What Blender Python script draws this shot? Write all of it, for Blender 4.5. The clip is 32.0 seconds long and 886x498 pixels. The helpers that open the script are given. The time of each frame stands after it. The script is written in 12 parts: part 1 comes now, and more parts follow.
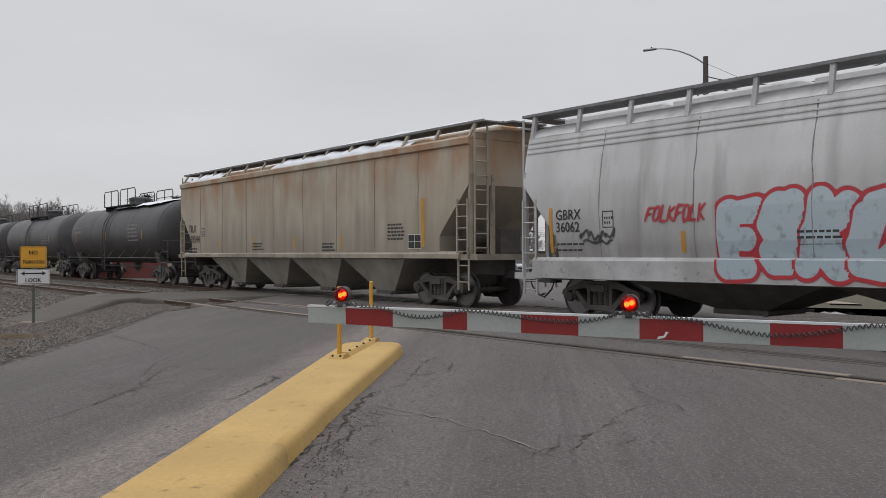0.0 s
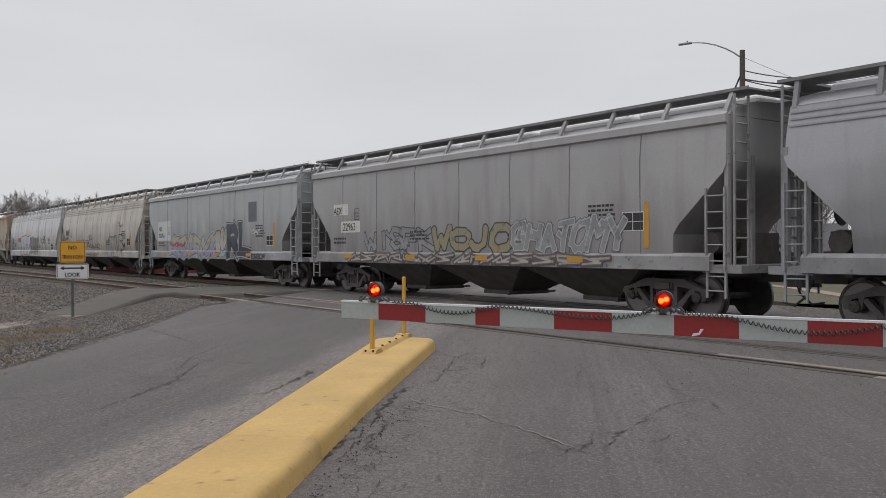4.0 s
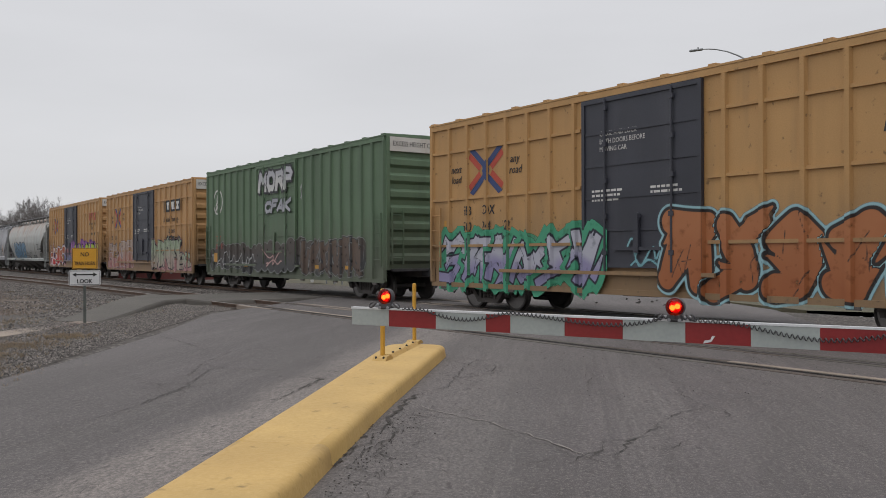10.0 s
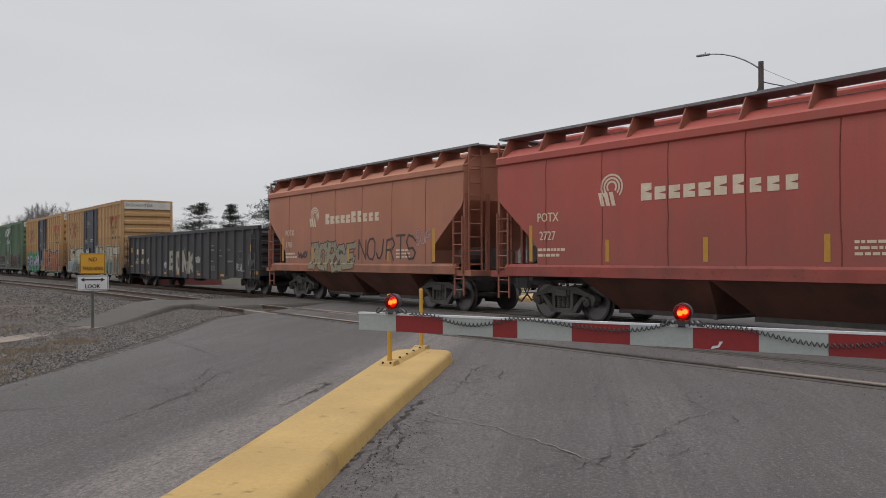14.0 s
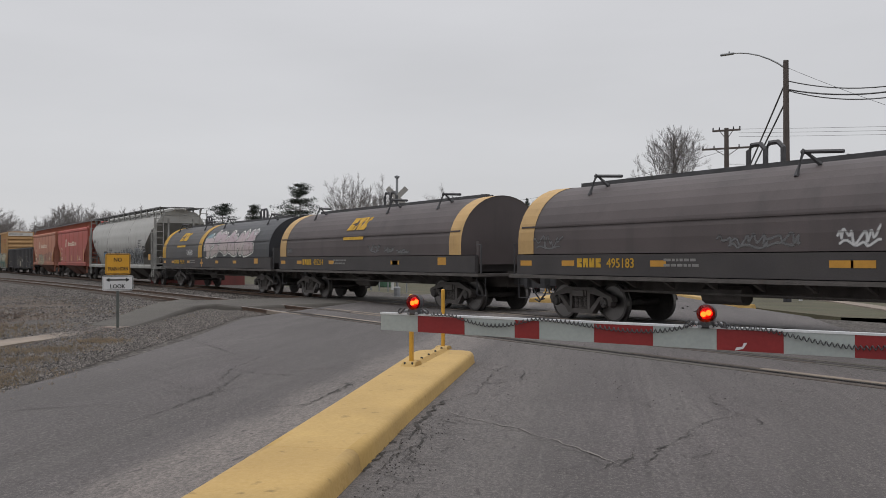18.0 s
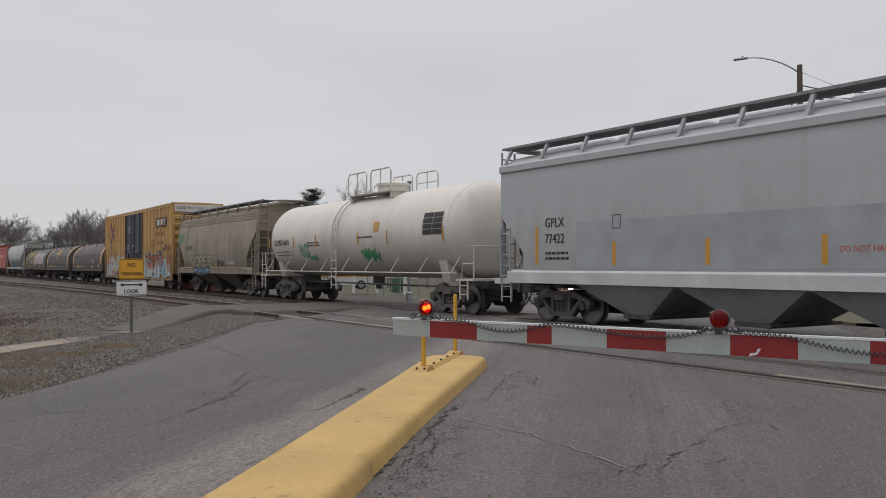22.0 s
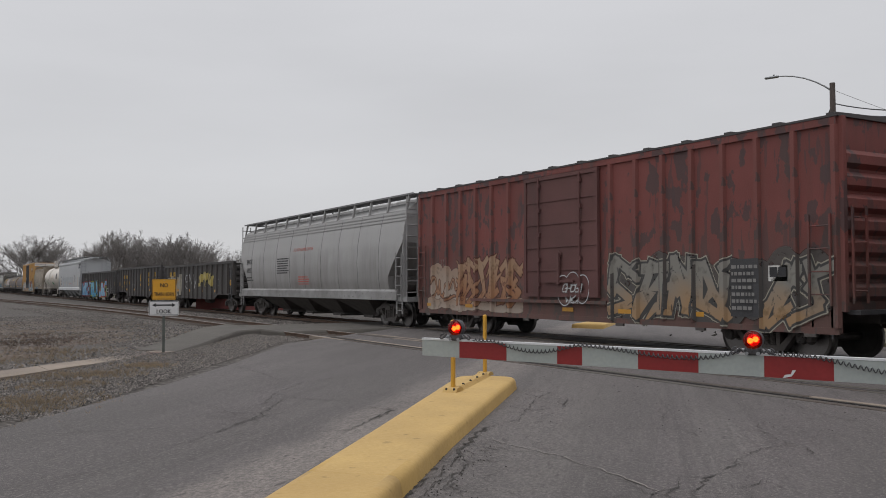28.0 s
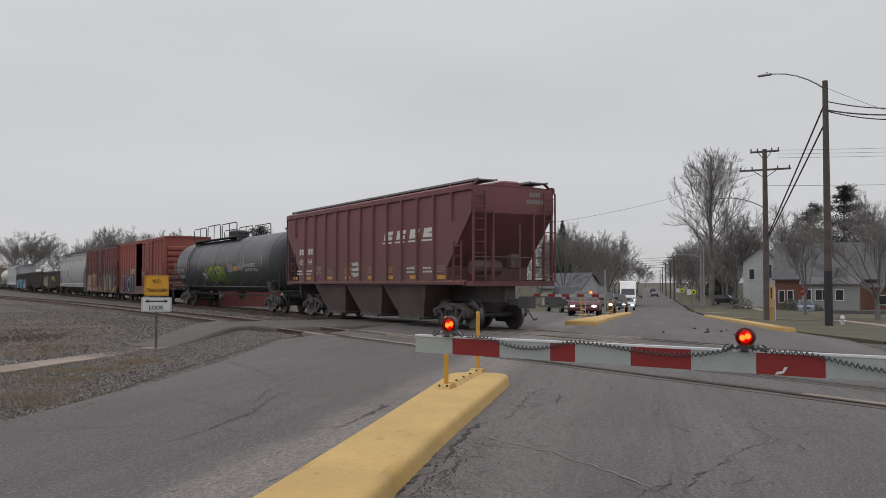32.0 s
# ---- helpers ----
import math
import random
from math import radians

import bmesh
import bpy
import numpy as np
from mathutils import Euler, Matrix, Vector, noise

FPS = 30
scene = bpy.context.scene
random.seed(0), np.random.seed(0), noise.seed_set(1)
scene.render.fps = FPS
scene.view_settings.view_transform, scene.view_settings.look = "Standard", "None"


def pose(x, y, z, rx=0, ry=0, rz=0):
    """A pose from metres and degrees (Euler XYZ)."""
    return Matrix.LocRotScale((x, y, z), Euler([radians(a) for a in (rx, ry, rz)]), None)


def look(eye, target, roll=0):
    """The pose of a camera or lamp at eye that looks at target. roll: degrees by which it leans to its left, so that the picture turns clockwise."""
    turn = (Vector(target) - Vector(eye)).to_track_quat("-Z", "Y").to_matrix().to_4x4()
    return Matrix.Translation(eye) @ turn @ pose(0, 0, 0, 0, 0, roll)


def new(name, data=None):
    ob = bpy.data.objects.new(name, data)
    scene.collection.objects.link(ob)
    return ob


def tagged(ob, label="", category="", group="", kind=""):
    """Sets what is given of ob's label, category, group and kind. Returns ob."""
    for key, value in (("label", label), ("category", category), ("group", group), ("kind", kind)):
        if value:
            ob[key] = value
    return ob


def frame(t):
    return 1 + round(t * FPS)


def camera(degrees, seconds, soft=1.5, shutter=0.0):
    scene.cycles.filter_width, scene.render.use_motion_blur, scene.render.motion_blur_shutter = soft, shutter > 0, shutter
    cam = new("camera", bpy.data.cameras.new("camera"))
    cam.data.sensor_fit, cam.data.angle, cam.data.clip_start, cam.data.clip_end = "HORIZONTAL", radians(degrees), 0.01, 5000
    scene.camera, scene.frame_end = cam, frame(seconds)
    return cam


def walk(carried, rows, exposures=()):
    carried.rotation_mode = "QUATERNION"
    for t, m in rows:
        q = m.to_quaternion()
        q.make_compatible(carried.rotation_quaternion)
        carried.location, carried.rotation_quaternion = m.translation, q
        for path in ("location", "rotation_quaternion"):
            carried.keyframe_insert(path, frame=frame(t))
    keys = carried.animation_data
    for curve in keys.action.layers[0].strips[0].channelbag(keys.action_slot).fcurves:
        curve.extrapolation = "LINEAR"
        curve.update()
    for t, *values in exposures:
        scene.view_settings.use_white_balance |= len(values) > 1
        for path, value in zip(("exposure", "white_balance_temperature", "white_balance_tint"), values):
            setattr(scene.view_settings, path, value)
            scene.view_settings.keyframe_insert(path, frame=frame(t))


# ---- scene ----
# A level crossing on a skew road, seen from a waiting car. Track along x; the train leaves towards -x.
EYE = (0.0, 0.0, 1.48)
TRACK_Y, SIDING_Y = 15.39, 10.63
cam = camera(53.66, 32.0, soft=0.9)
PATH = [(0, 90.16, 0.25, 52.37), (0.5, 90.18, 0.22, 52.46), (1, 90.25, 0.15, 53.27), (1.5, 90.12, 0.04, 53.80), (2, 90.02, 0.08, 54.05), (2.5, 89.97, 0.08, 54.14), (3, 89.88, 0.06, 54.24), (3.5, 89.86, 0.09, 54.37), (4, 89.89, 0.15, 54.51), (4.5, 89.88, 0.15, 54.67), (6.5, 90.11, 0.26, 55.44), (7, 90.39, 0.22, 55.11), (7.5, 90.44, 0.18, 55.16), (8, 90.43, 0.12, 55.16), (8.5, 90.38, 0.16, 55.16), (9, 90.38, 0.11, 55.17), (9.5, 90.38, 0.11, 55.18), (10, 90.33, 0.13, 55.19), (10.5, 90.33, 0.12, 55.20), (11, 90.32, 0.12, 55.19), (11.5, 90.36, 0.11, 55.24), (12, 90.46, 0.10, 55.37), (12.5, 90.64, 0.16, 55.55), (13, 90.71, 0.20, 55.61), (13.5, 90.69, 0.15, 55.64), (15.5, 90.64, 0.11, 55.64), (16, 90.63, 0.13, 55.64), (16.5, 90.74, 0.04, 55.72), (17, 90.69, -0.00, 56.01), (17.5, 90.72, 0.05, 57.04), (18, 90.71, 0.09, 57.07), (18.5, 90.71, 0.10, 57.08), (19, 90.71, 0.16, 57.14), (19.5, 90.68, 0.09, 57.11), (20, 90.67, 0.13, 57.13), (20.5, 90.69, 0.09, 57.19), (21, 90.75, 0.08, 57.39), (21.5, 90.86, 0.09, 57.62), (22, 91.05, 0.06, 57.87), (22.5, 91.11, 0.07, 57.99), (23, 91.13, 0.06, 58.08), (23.5, 91.16, 0.05, 58.18), (24, 91.19, 0.04, 58.27), (24.5, 91.24, 0.05, 58.37), (26.5, 91.81, 0.09, 59.22), (27, 91.99, 0.07, 59.43), (27.5, 92.11, 0.06, 59.57), (28, 92.38, 0.09, 59.79), (28.5, 92.37, 0.06, 59.70), (29, 92.28, 0.05, 59.50), (29.5, 92.25, 0.03, 59.32), (30, 92.25, 0.04, 59.30), (30.5, 92.24, 0.05, 59.30), (31, 92.22, 0.06, 59.30), (31.5, 92.23, 0.06, 59.33), (32, 92.16, -0.01, 59.35)]
walk(cam, [(t, pose(*EYE, rx, ry, rz)) for t, rx, ry, rz in PATH], [(0, 0.02), (1.5, 0.06), (2.5, 0.13), (4, 0.10), (6, 0.05), (8, 0.05), (9, 0.09), (10, 0.12), (11, 0.06), (12, 0.0), (16, 0.03), (18, 0.0), (24, 0.0), (32, -0.03)])

# ---- overcast daylight ----
world = bpy.data.worlds.new("overcast_sky")
scene.world = world
world.use_nodes = True
wn, wl = world.node_tree.nodes, world.node_tree.links
wn.clear()
SUN_ELEVATION, SUN_TURN = radians(74), radians(200)


sky = wn.new("ShaderNodeTexSky")
sky.sky_type, sky.sun_disc = "NISHITA", False
sky.sun_elevation, sky.sun_rotation = SUN_ELEVATION, SUN_TURN
grey = wn.new("ShaderNodeHueSaturation")
grey.inputs["Saturation"].default_value = 0.12
grey.inputs["Value"].default_value = 0.05
wl.new(sky.outputs[0], grey.inputs["Color"])
coord = wn.new("ShaderNodeTexCoord")
sep = wn.new("ShaderNodeSeparateXYZ")
wl.new(coord.outputs["Generated"], sep.inputs[0])
rise = wn.new("ShaderNodeMapRange")
rise.interpolation_type = "SMOOTHSTEP"
for k, v in (("From Min", 0.16), ("From Max", 1.0), ("To Min", 0.36), ("To Max", 1.15)):
    rise.inputs[k].default_value = v
wl.new(sep.outputs["Z"], rise.inputs["Value"])
squash = wn.new("ShaderNodeMapping")
squash.inputs["Scale"].default_value = (1, 1, 4.5)
wl.new(coord.outputs["Generated"], squash.inputs[0])
cloud = wn.new("ShaderNodeTexNoise")
cloud.inputs["Scale"].default_value, cloud.inputs["Detail"].default_value = 2.2, 5
wl.new(squash.outputs[0], cloud.inputs["Vector"])
spread = wn.new("ShaderNodeMapRange")
for k, v in (("From Min", 0.3), ("From Max", 0.7), ("To Min", 0.93), ("To Max", 1.07)):
    spread.inputs[k].default_value = v
wl.new(cloud.outputs[0], spread.inputs["Value"])
mul = wn.new("ShaderNodeMath")
mul.operation = "MULTIPLY"
wl.new(rise.outputs[0], mul.inputs[0])
wl.new(spread.outputs[0], mul.inputs[1])
tint = wn.new("ShaderNodeMix")
tint.data_type, tint.blend_type = "RGBA", "MULTIPLY"
tint.inputs[0].default_value = 1.0
tint.inputs[6].default_value = (1.0, 1.0, 1.045, 1)
wl.new(mul.outputs[0], tint.inputs[7])
both = wn.new("ShaderNodeMix")
both.data_type, both.blend_type = "RGBA", "ADD"
both.inputs[0].default_value = 1.0
wl.new(tint.outputs[2], both.inputs[6])
wl.new(grey.outputs[0], both.inputs[7])
bg = wn.new("ShaderNodeBackground")
bg.inputs["Strength"].default_value = 1.0
wl.new(both.outputs[2], bg.inputs["Color"])
out = wn.new("ShaderNodeOutputWorld")
wl.new(bg.outputs[0], out.inputs["Surface"])

sun = new("sun", bpy.data.lights.new("sun", "SUN"))
sun.data.energy, sun.data.angle, sun.data.color = 0.4, radians(25), (1.0, 0.97, 0.93)
sun.matrix_world = look((-8.3, 3.9, 38), (-12, 14, 0))


# ---- materials ----
TONE = {}


def mat(name, col, rough=0.6, metal=0.0, var=0.14, scale=1.5, bump=0.0, fine=40.0, streak=0.0, streak_col=(0.05, 0.045, 0.04),
        rust=0.0, rust_col=(0.16, 0.055, 0.02), rust_z=None, seed=0.0, low=0.0, low_col=(0.10, 0.085, 0.07), spots=0.0, grime=0.0, grime_z=(0.9, 2.9), grime_col=(0.085, 0.072, 0.06), peel=0.0, peel_col=(0.03, 0.022, 0.022)):
    """Painted, dirty or bare surface: broad and fine variation, run-down streaks, rust patches, grime."""
    m = bpy.data.materials.new(name)
    TONE[m.name] = col
    m.use_nodes = True
    n, l = m.node_tree.nodes, m.node_tree.links
    b = n["Principled BSDF"]
    b.inputs["Roughness"].default_value, b.inputs["Metallic"].default_value = rough, metal
    tc = n.new("ShaderNodeTexCoord")

    def noise_at(sc, stretch=(1, 1, 1), detail=4, w=0.0):
        mp = n.new("ShaderNodeMapping")
        mp.inputs["Scale"].default_value = stretch
        l.new(tc.outputs["Object"], mp.inputs[0])
        t = n.new("ShaderNodeTexNoise")
        t.noise_dimensions = "4D"
        t.inputs["Scale"].default_value, t.inputs["Detail"].default_value, t.inputs["W"].default_value = sc, detail, seed + w
        l.new(mp.outputs[0], t.inputs["Vector"])
        return t.outputs[0]

    def ranged(src, a, b_, c, d):
        r = n.new("ShaderNodeMapRange")
        for k, v in (("From Min", a), ("From Max", b_), ("To Min", c), ("To Max", d)):
            r.inputs[k].default_value = v
        l.new(src, r.inputs["Value"])
        return r.outputs[0]

    def mixed(fac, a, b_, kind="MIX"):
        x = n.new("ShaderNodeMix")
        x.data_type, x.blend_type = "RGBA", kind
        for s, v in ((0, fac), (6, a), (7, b_)):
            if isinstance(v, (tuple, list)):
                x.inputs[s].default_value = (*v, 1)
            elif isinstance(v, float):
                x.inputs[s].default_value = v
            else:
                l.new(v, x.inputs[s])
        return x.outputs[2]

    broad, small = noise_at(scale), noise_at(fine, detail=3, w=3.1)
    c = mixed(ranged(broad, 0.3, 0.7, 0.0, 1.0), tuple(x * (1 - var) for x in col), tuple(min(1, x * (1 + var)) for x in col))
    c = mixed(ranged(small, 0.3, 0.7, 0.0, 0.22), c, tuple(x * 0.55 for x in col))
    if streak:
        s = noise_at(1.0, (2.3, 2.3, 0.16), 4, 7.7)
        c = mixed(ranged(s, 0.54, 0.74, 0.0, streak), c, streak_col)
        c = mixed(ranged(noise_at(1.0, (0.8, 0.8, 0.25), 6, 9.1), 0.50, 0.72, 0.0, streak * 0.5), c, streak_col)
    if rust:
        r1 = noise_at(0.9, (1.6, 1.6, 0.7), 8, 11.3)
        fac = ranged(r1, 0.72 - rust * 0.22, 0.80 - rust * 0.1, 0.0, 0.85)
        if rust_z:
            sz, mu = n.new("ShaderNodeSeparateXYZ"), n.new("ShaderNodeMath")
            mu.operation = "MULTIPLY"
            l.new(tc.outputs["Object"], sz.inputs[0])
            l.new(fac, mu.inputs[0])
            l.new(ranged(sz.outputs["Z"], rust_z[0], rust_z[1], 0.08, 1.0), mu.inputs[1])
            fac = mu.outputs[0]
        c = mixed(fac, c, rust_col)
    if peel:
        flake = noise_at(2.3, (1.4, 1.4, 0.85), 12, 31.0)
        c = mixed(ranged(flake, 0.60 - peel * 0.12, 0.62 - peel * 0.12, 0.0, 0.85), c, peel_col)
        c = mixed(ranged(noise_at(2.4, (2.2, 2.2, 0.3), 10, 37.0), 0.62 - peel * 0.1, 0.64 - peel * 0.1, 0.0, 0.6), c, peel_col)
    if spots:
        r2 = noise_at(7.0, (1, 1, 1), 3, 15.3)
        c = mixed(ranged(r2, 0.66 - spots * 0.1, 0.72, 0.0, 0.8), c, tuple(x * 0.35 for x in col))
    if low:
        d1 = noise_at(0.6, (1, 1, 1), 6, 19.1)
        c = mixed(ranged(d1, 0.42, 0.7, 0.0, low), c, low_col)
    if grime:
        # splashed road dirt: thick and ragged low down, running out upwards
        sz, ad = n.new("ShaderNodeSeparateXYZ"), n.new("ShaderNodeMath")
        l.new(tc.outputs["Object"], sz.inputs[0])
        ad.operation = "MULTIPLY_ADD"
        ad.inputs[1].default_value = 2.6
        l.new(noise_at(1.0, (2.2, 2.2, 0.5), 7, 23.0), ad.inputs[0])
        l.new(sz.outputs["Z"], ad.inputs[2])
        c = mixed(ranged(ad.outputs[0], grime_z[0] + 1.3, grime_z[1] + 1.3, grime, 0.0), c, grime_col)
        c = mixed(ranged(noise_at(1.0, (3.6, 3.6, 0.2), 6, 29.0), 0.56, 0.78, 0.0, grime * 0.45), c, grime_col)
    l.new(c, b.inputs["Base Color"])
    l.new(ranged(small, 0.2, 0.8, rough - 0.08, min(1.0, rough + 0.1)), b.inputs["Roughness"])
    if bump:
        bp = n.new("ShaderNodeBump")
        bp.inputs["Strength"].default_value, bp.inputs["Distance"].default_value = bump, 0.02
        l.new(small, bp.inputs["Height"])
        l.new(bp.outputs[0], b.inputs["Normal"])
    return m


def glow(name, col, strength):
    m = bpy.data.materials.new(name)
    m.use_nodes = True
    b = m.node_tree.nodes["Principled BSDF"]
    b.inputs["Base Color"].default_value = (*col, 1)
    b.inputs["Emission Color"].default_value, b.inputs["Emission Strength"].default_value = (*col, 1), strength
    b.inputs["Roughness"].default_value = 0.3
    return m


def red_lens():
    """Clear red plastic: half see-through, half glossy."""
    m = bpy.data.materials.new("clear_red_lens")
    m.use_nodes = True
    n, l = m.node_tree.nodes, m.node_tree.links
    b = n["Principled BSDF"]
    b.inputs["Base Color"].default_value, b.inputs["Roughness"].default_value = (0.20, 0.008, 0.010, 1), 0.25
    tr, mx = n.new("ShaderNodeBsdfTransparent"), n.new("ShaderNodeMixShader")
    tr.inputs["Color"].default_value = (1.0, 0.30, 0.16, 1)
    mx.inputs[0].default_value = 0.7
    l.new(b.outputs[0], mx.inputs[1])
    l.new(tr.outputs[0], mx.inputs[2])
    l.new(mx.outputs[0], n["Material Output"].inputs["Surface"])
    return m


def spray(name, fill_a, fill_b, line, halo, tone_cut=0.5, soft=0.25, width=0.05, halo_width=0.0):
    """Spray paint: 'ink' is the distance to the letter's edge in metres, 'tone' runs over the fill."""
    m = bpy.data.materials.new(name)
    EDGE[m.name] = width + halo_width
    m.use_nodes = True
    n, l = m.node_tree.nodes, m.node_tree.links
    b = n["Principled BSDF"]
    b.inputs["Roughness"].default_value = 0.55
    ink, tone = n.new("ShaderNodeAttribute"), n.new("ShaderNodeAttribute")
    ink.attribute_name, tone.attribute_name = "ink", "tone"

    def step(src, a, w):
        r = n.new("ShaderNodeMapRange")
        r.inputs["From Min"].default_value, r.inputs["From Max"].default_value = a - w, a + w
        l.new(src, r.inputs["Value"])
        return r.outputs[0]

    def mixed(fac, a, c):
        x = n.new("ShaderNodeMix")
        x.data_type = "RGBA"
        l.new(fac, x.inputs[0])
        for s, v in ((6, a), (7, c)):
            if isinstance(v, tuple):
                x.inputs[s].default_value = (*v, 1)
            else:
                l.new(v, x.inputs[s])
        return x.outputs[2]

    bare = fill_a is None
    c = mixed(step(tone.outputs["Fac"], tone_cut, soft), fill_a or line, fill_b or line)
    c = mixed(step(ink.outputs["Fac"], 0.0, 0.008), c, line)
    edge = width
    if halo_width:
        c = mixed(step(ink.outputs["Fac"], width, 0.01), c, halo)
        edge += halo_width
    l.new(c, b.inputs["Base Color"])
    tr, mx = n.new("ShaderNodeBsdfTransparent"), n.new("ShaderNodeMixShader")
    cover = step(ink.outputs["Fac"], edge, 0.014)
    tex, wear = n.new("ShaderNodeTexNoise"), n.new("ShaderNodeMath")
    tex.inputs["Scale"].default_value, tex.inputs["Detail"].default_value = 5.0, 8
    co = n.new("ShaderNodeTexCoord")
    l.new(co.outputs["Object"], tex.inputs["Vector"])
    wear.operation = "MAXIMUM"
    l.new(cover, wear.inputs[0])
    worn = n.new("ShaderNodeMapRange")
    for k, v in (("From Min", 0.56), ("From Max", 0.80), ("To Min", 0.04), ("To Max", 0.6)):
        worn.inputs[k].default_value = v
    l.new(tex.outputs[0], worn.inputs["Value"])
    l.new(worn.outputs[0], wear.inputs[1])
    if bare:
        inv, hole = n.new("ShaderNodeMath"), n.new("ShaderNodeMath")
        inv.operation, hole.operation = "SUBTRACT", "MAXIMUM"
        inv.inputs[0].default_value = 1.0
        l.new(step(ink.outputs["Fac"], 0.0, 0.008), inv.inputs[1])
        l.new(inv.outputs[0], hole.inputs[0])
        l.new(wear.outputs[0], hole.inputs[1])
        wear = hole
    l.new(wear.outputs[0], mx.inputs[0])
    l.new(b.outputs[0], mx.inputs[1])
    l.new(tr.outputs[0], mx.inputs[2])
    l.new(mx.outputs[0], n["Material Output"].inputs["Surface"])
    return m


def grimy(m, k=0.8, amount=0.5):
    """The same paint where it is worn and caked with dirt, on sills and ironwork."""
    return mat(m.name + "_worn", tuple(x * k for x in TONE[m.name]), 0.8, 0.0, 0.2, 2.0, 0.1, 40, spots=0.5, low=amount, low_col=(0.075, 0.065, 0.055))


M_STEEL = mat("grimy_truck_steel", (0.085, 0.076, 0.070), 0.75, 0.0, 0.3, 3.0, 0.4, 30, rust=0.35, rust_col=(0.055, 0.032, 0.022))
M_WHEEL = mat("wheel_steel", (0.062, 0.056, 0.052), 0.7, 0.0, 0.3, 4.0, 0.2)
M_TREAD = mat("polished_tread", (0.20, 0.19, 0.185), 0.42, 1.0, 0.1)
M_BLACK = mat("black_fitting", (0.056, 0.055, 0.058), 0.6, 0.0, 0.3, 3.0)
M_RAIL = mat("worn_rail_steel", (0.21, 0.185, 0.165), 0.45, 0.6, 0.2, 2.0, 0.2)
M_RUST = mat("rusty_rail_side", (0.10, 0.06, 0.04), 0.8, 0.0, 0.3, 5.0, 0.4)
M_TIE = mat("weathered_timber", (0.075, 0.06, 0.05), 0.9, 0.0, 0.35, 4.0, 0.6)
def road_material():
    """Worn asphalt: streaks along the lanes, dusty pale zones, stains, aggregate."""
    m = bpy.data.materials.new("old_asphalt")
    m.use_nodes = True
    n, l = m.node_tree.nodes, m.node_tree.links
    b = n["Principled BSDF"]
    tc = n.new("ShaderNodeTexCoord")
    turn = n.new("ShaderNodeMapping")
    turn.inputs["Rotation"].default_value = (0, 0, -math.atan2(0.682, -0.731))
    l.new(tc.outputs["Object"], turn.inputs[0])

    def tex(scale, stretch, detail, off=0.0, rough=0.55):
        mp, t = n.new("ShaderNodeMapping"), n.new("ShaderNodeTexNoise")
        mp.inputs["Scale"].default_value, mp.inputs["Location"].default_value = stretch, (off, off * 0.7, 0)
        l.new(turn.outputs[0], mp.inputs[0])
        t.inputs["Scale"].default_value, t.inputs["Detail"].default_value, t.inputs["Roughness"].default_value = scale, detail, rough
        l.new(mp.outputs[0], t.inputs["Vector"])
        return t.outputs[0]

    def ranged(src, a, b_, c, d):
        r = n.new("ShaderNodeMapRange")
        r.interpolation_type = "SMOOTHSTEP"
        for k, v in (("From Min", a), ("From Max", b_), ("To Min", c), ("To Max", d)):
            r.inputs[k].default_value = v
        l.new(src, r.inputs["Value"])
        return r.outputs[0]

    def mixed(fac, a, b_):
        x = n.new("ShaderNodeMix")
        x.data_type = "RGBA"
        l.new(fac, x.inputs[0])
        for s, v in ((6, a), (7, b_)):
            if isinstance(v, tuple):
                x.inputs[s].default_value = (*v, 1)
            else:
                l.new(v, x.inputs[s])
        return x.outputs[2]

    c = mixed(ranged(tex(0.5, (0.2, 1.0, 1), 7, 0.0, 0.6), 0.42, 0.60, 0, 1), (0.086, 0.075, 0.073), (0.114, 0.099, 0.098))
    c = mixed(ranged(tex(1.3, (0.06, 1.0, 1), 4, 9.0), 0.50, 0.62, 0, 0.55), c, (0.057, 0.050, 0.048))
    c = mixed(ranged(tex(1.1, (0.07, 1.0, 1), 4, 57.0), 0.52, 0.68, 0, 0.42), c, (0.194, 0.179, 0.166))
    # dust gathers beside the islands
    sep = n.new("ShaderNodeSeparateXYZ")
    l.new(turn.outputs[0], sep.inputs[0])
    wander = n.new("ShaderNodeMath")
    wander.operation = "MULTIPLY_ADD"
    wander.inputs[1].default_value = 1.1
    l.new(tex(0.9, (0.4, 1.0, 1), 6, 3.0, 0.65), wander.inputs[0])
    l.new(sep.outputs["Y"], wander.inputs[2])
    off = n.new("ShaderNodeMath")
    off.operation = "ABSOLUTE"
    centre = n.new("ShaderNodeMath")
    centre.operation = "SUBTRACT"
    centre.inputs[1].default_value = 3.18
    l.new(wander.outputs[0], centre.inputs[0])
    l.new(centre.outputs[0], off.inputs[0])
    c = mixed(ranged(off.outputs[0], 0.30, 0.85, 0.9, 0.0), c, (0.275, 0.240, 0.214))
    side = n.new("ShaderNodeMath")
    side.operation = "SUBTRACT"
    side.inputs[1].default_value = 1.75
    l.new(wander.outputs[0], side.inputs[0])
    span = n.new("ShaderNodeMath")
    span.operation = "ABSOLUTE"
    l.new(side.outputs[0], span.inputs[0])
    c = mixed(ranged(span.outputs[0], 0.3, 0.95, 0.45, 0.0), c, (0.19, 0.172, 0.158))
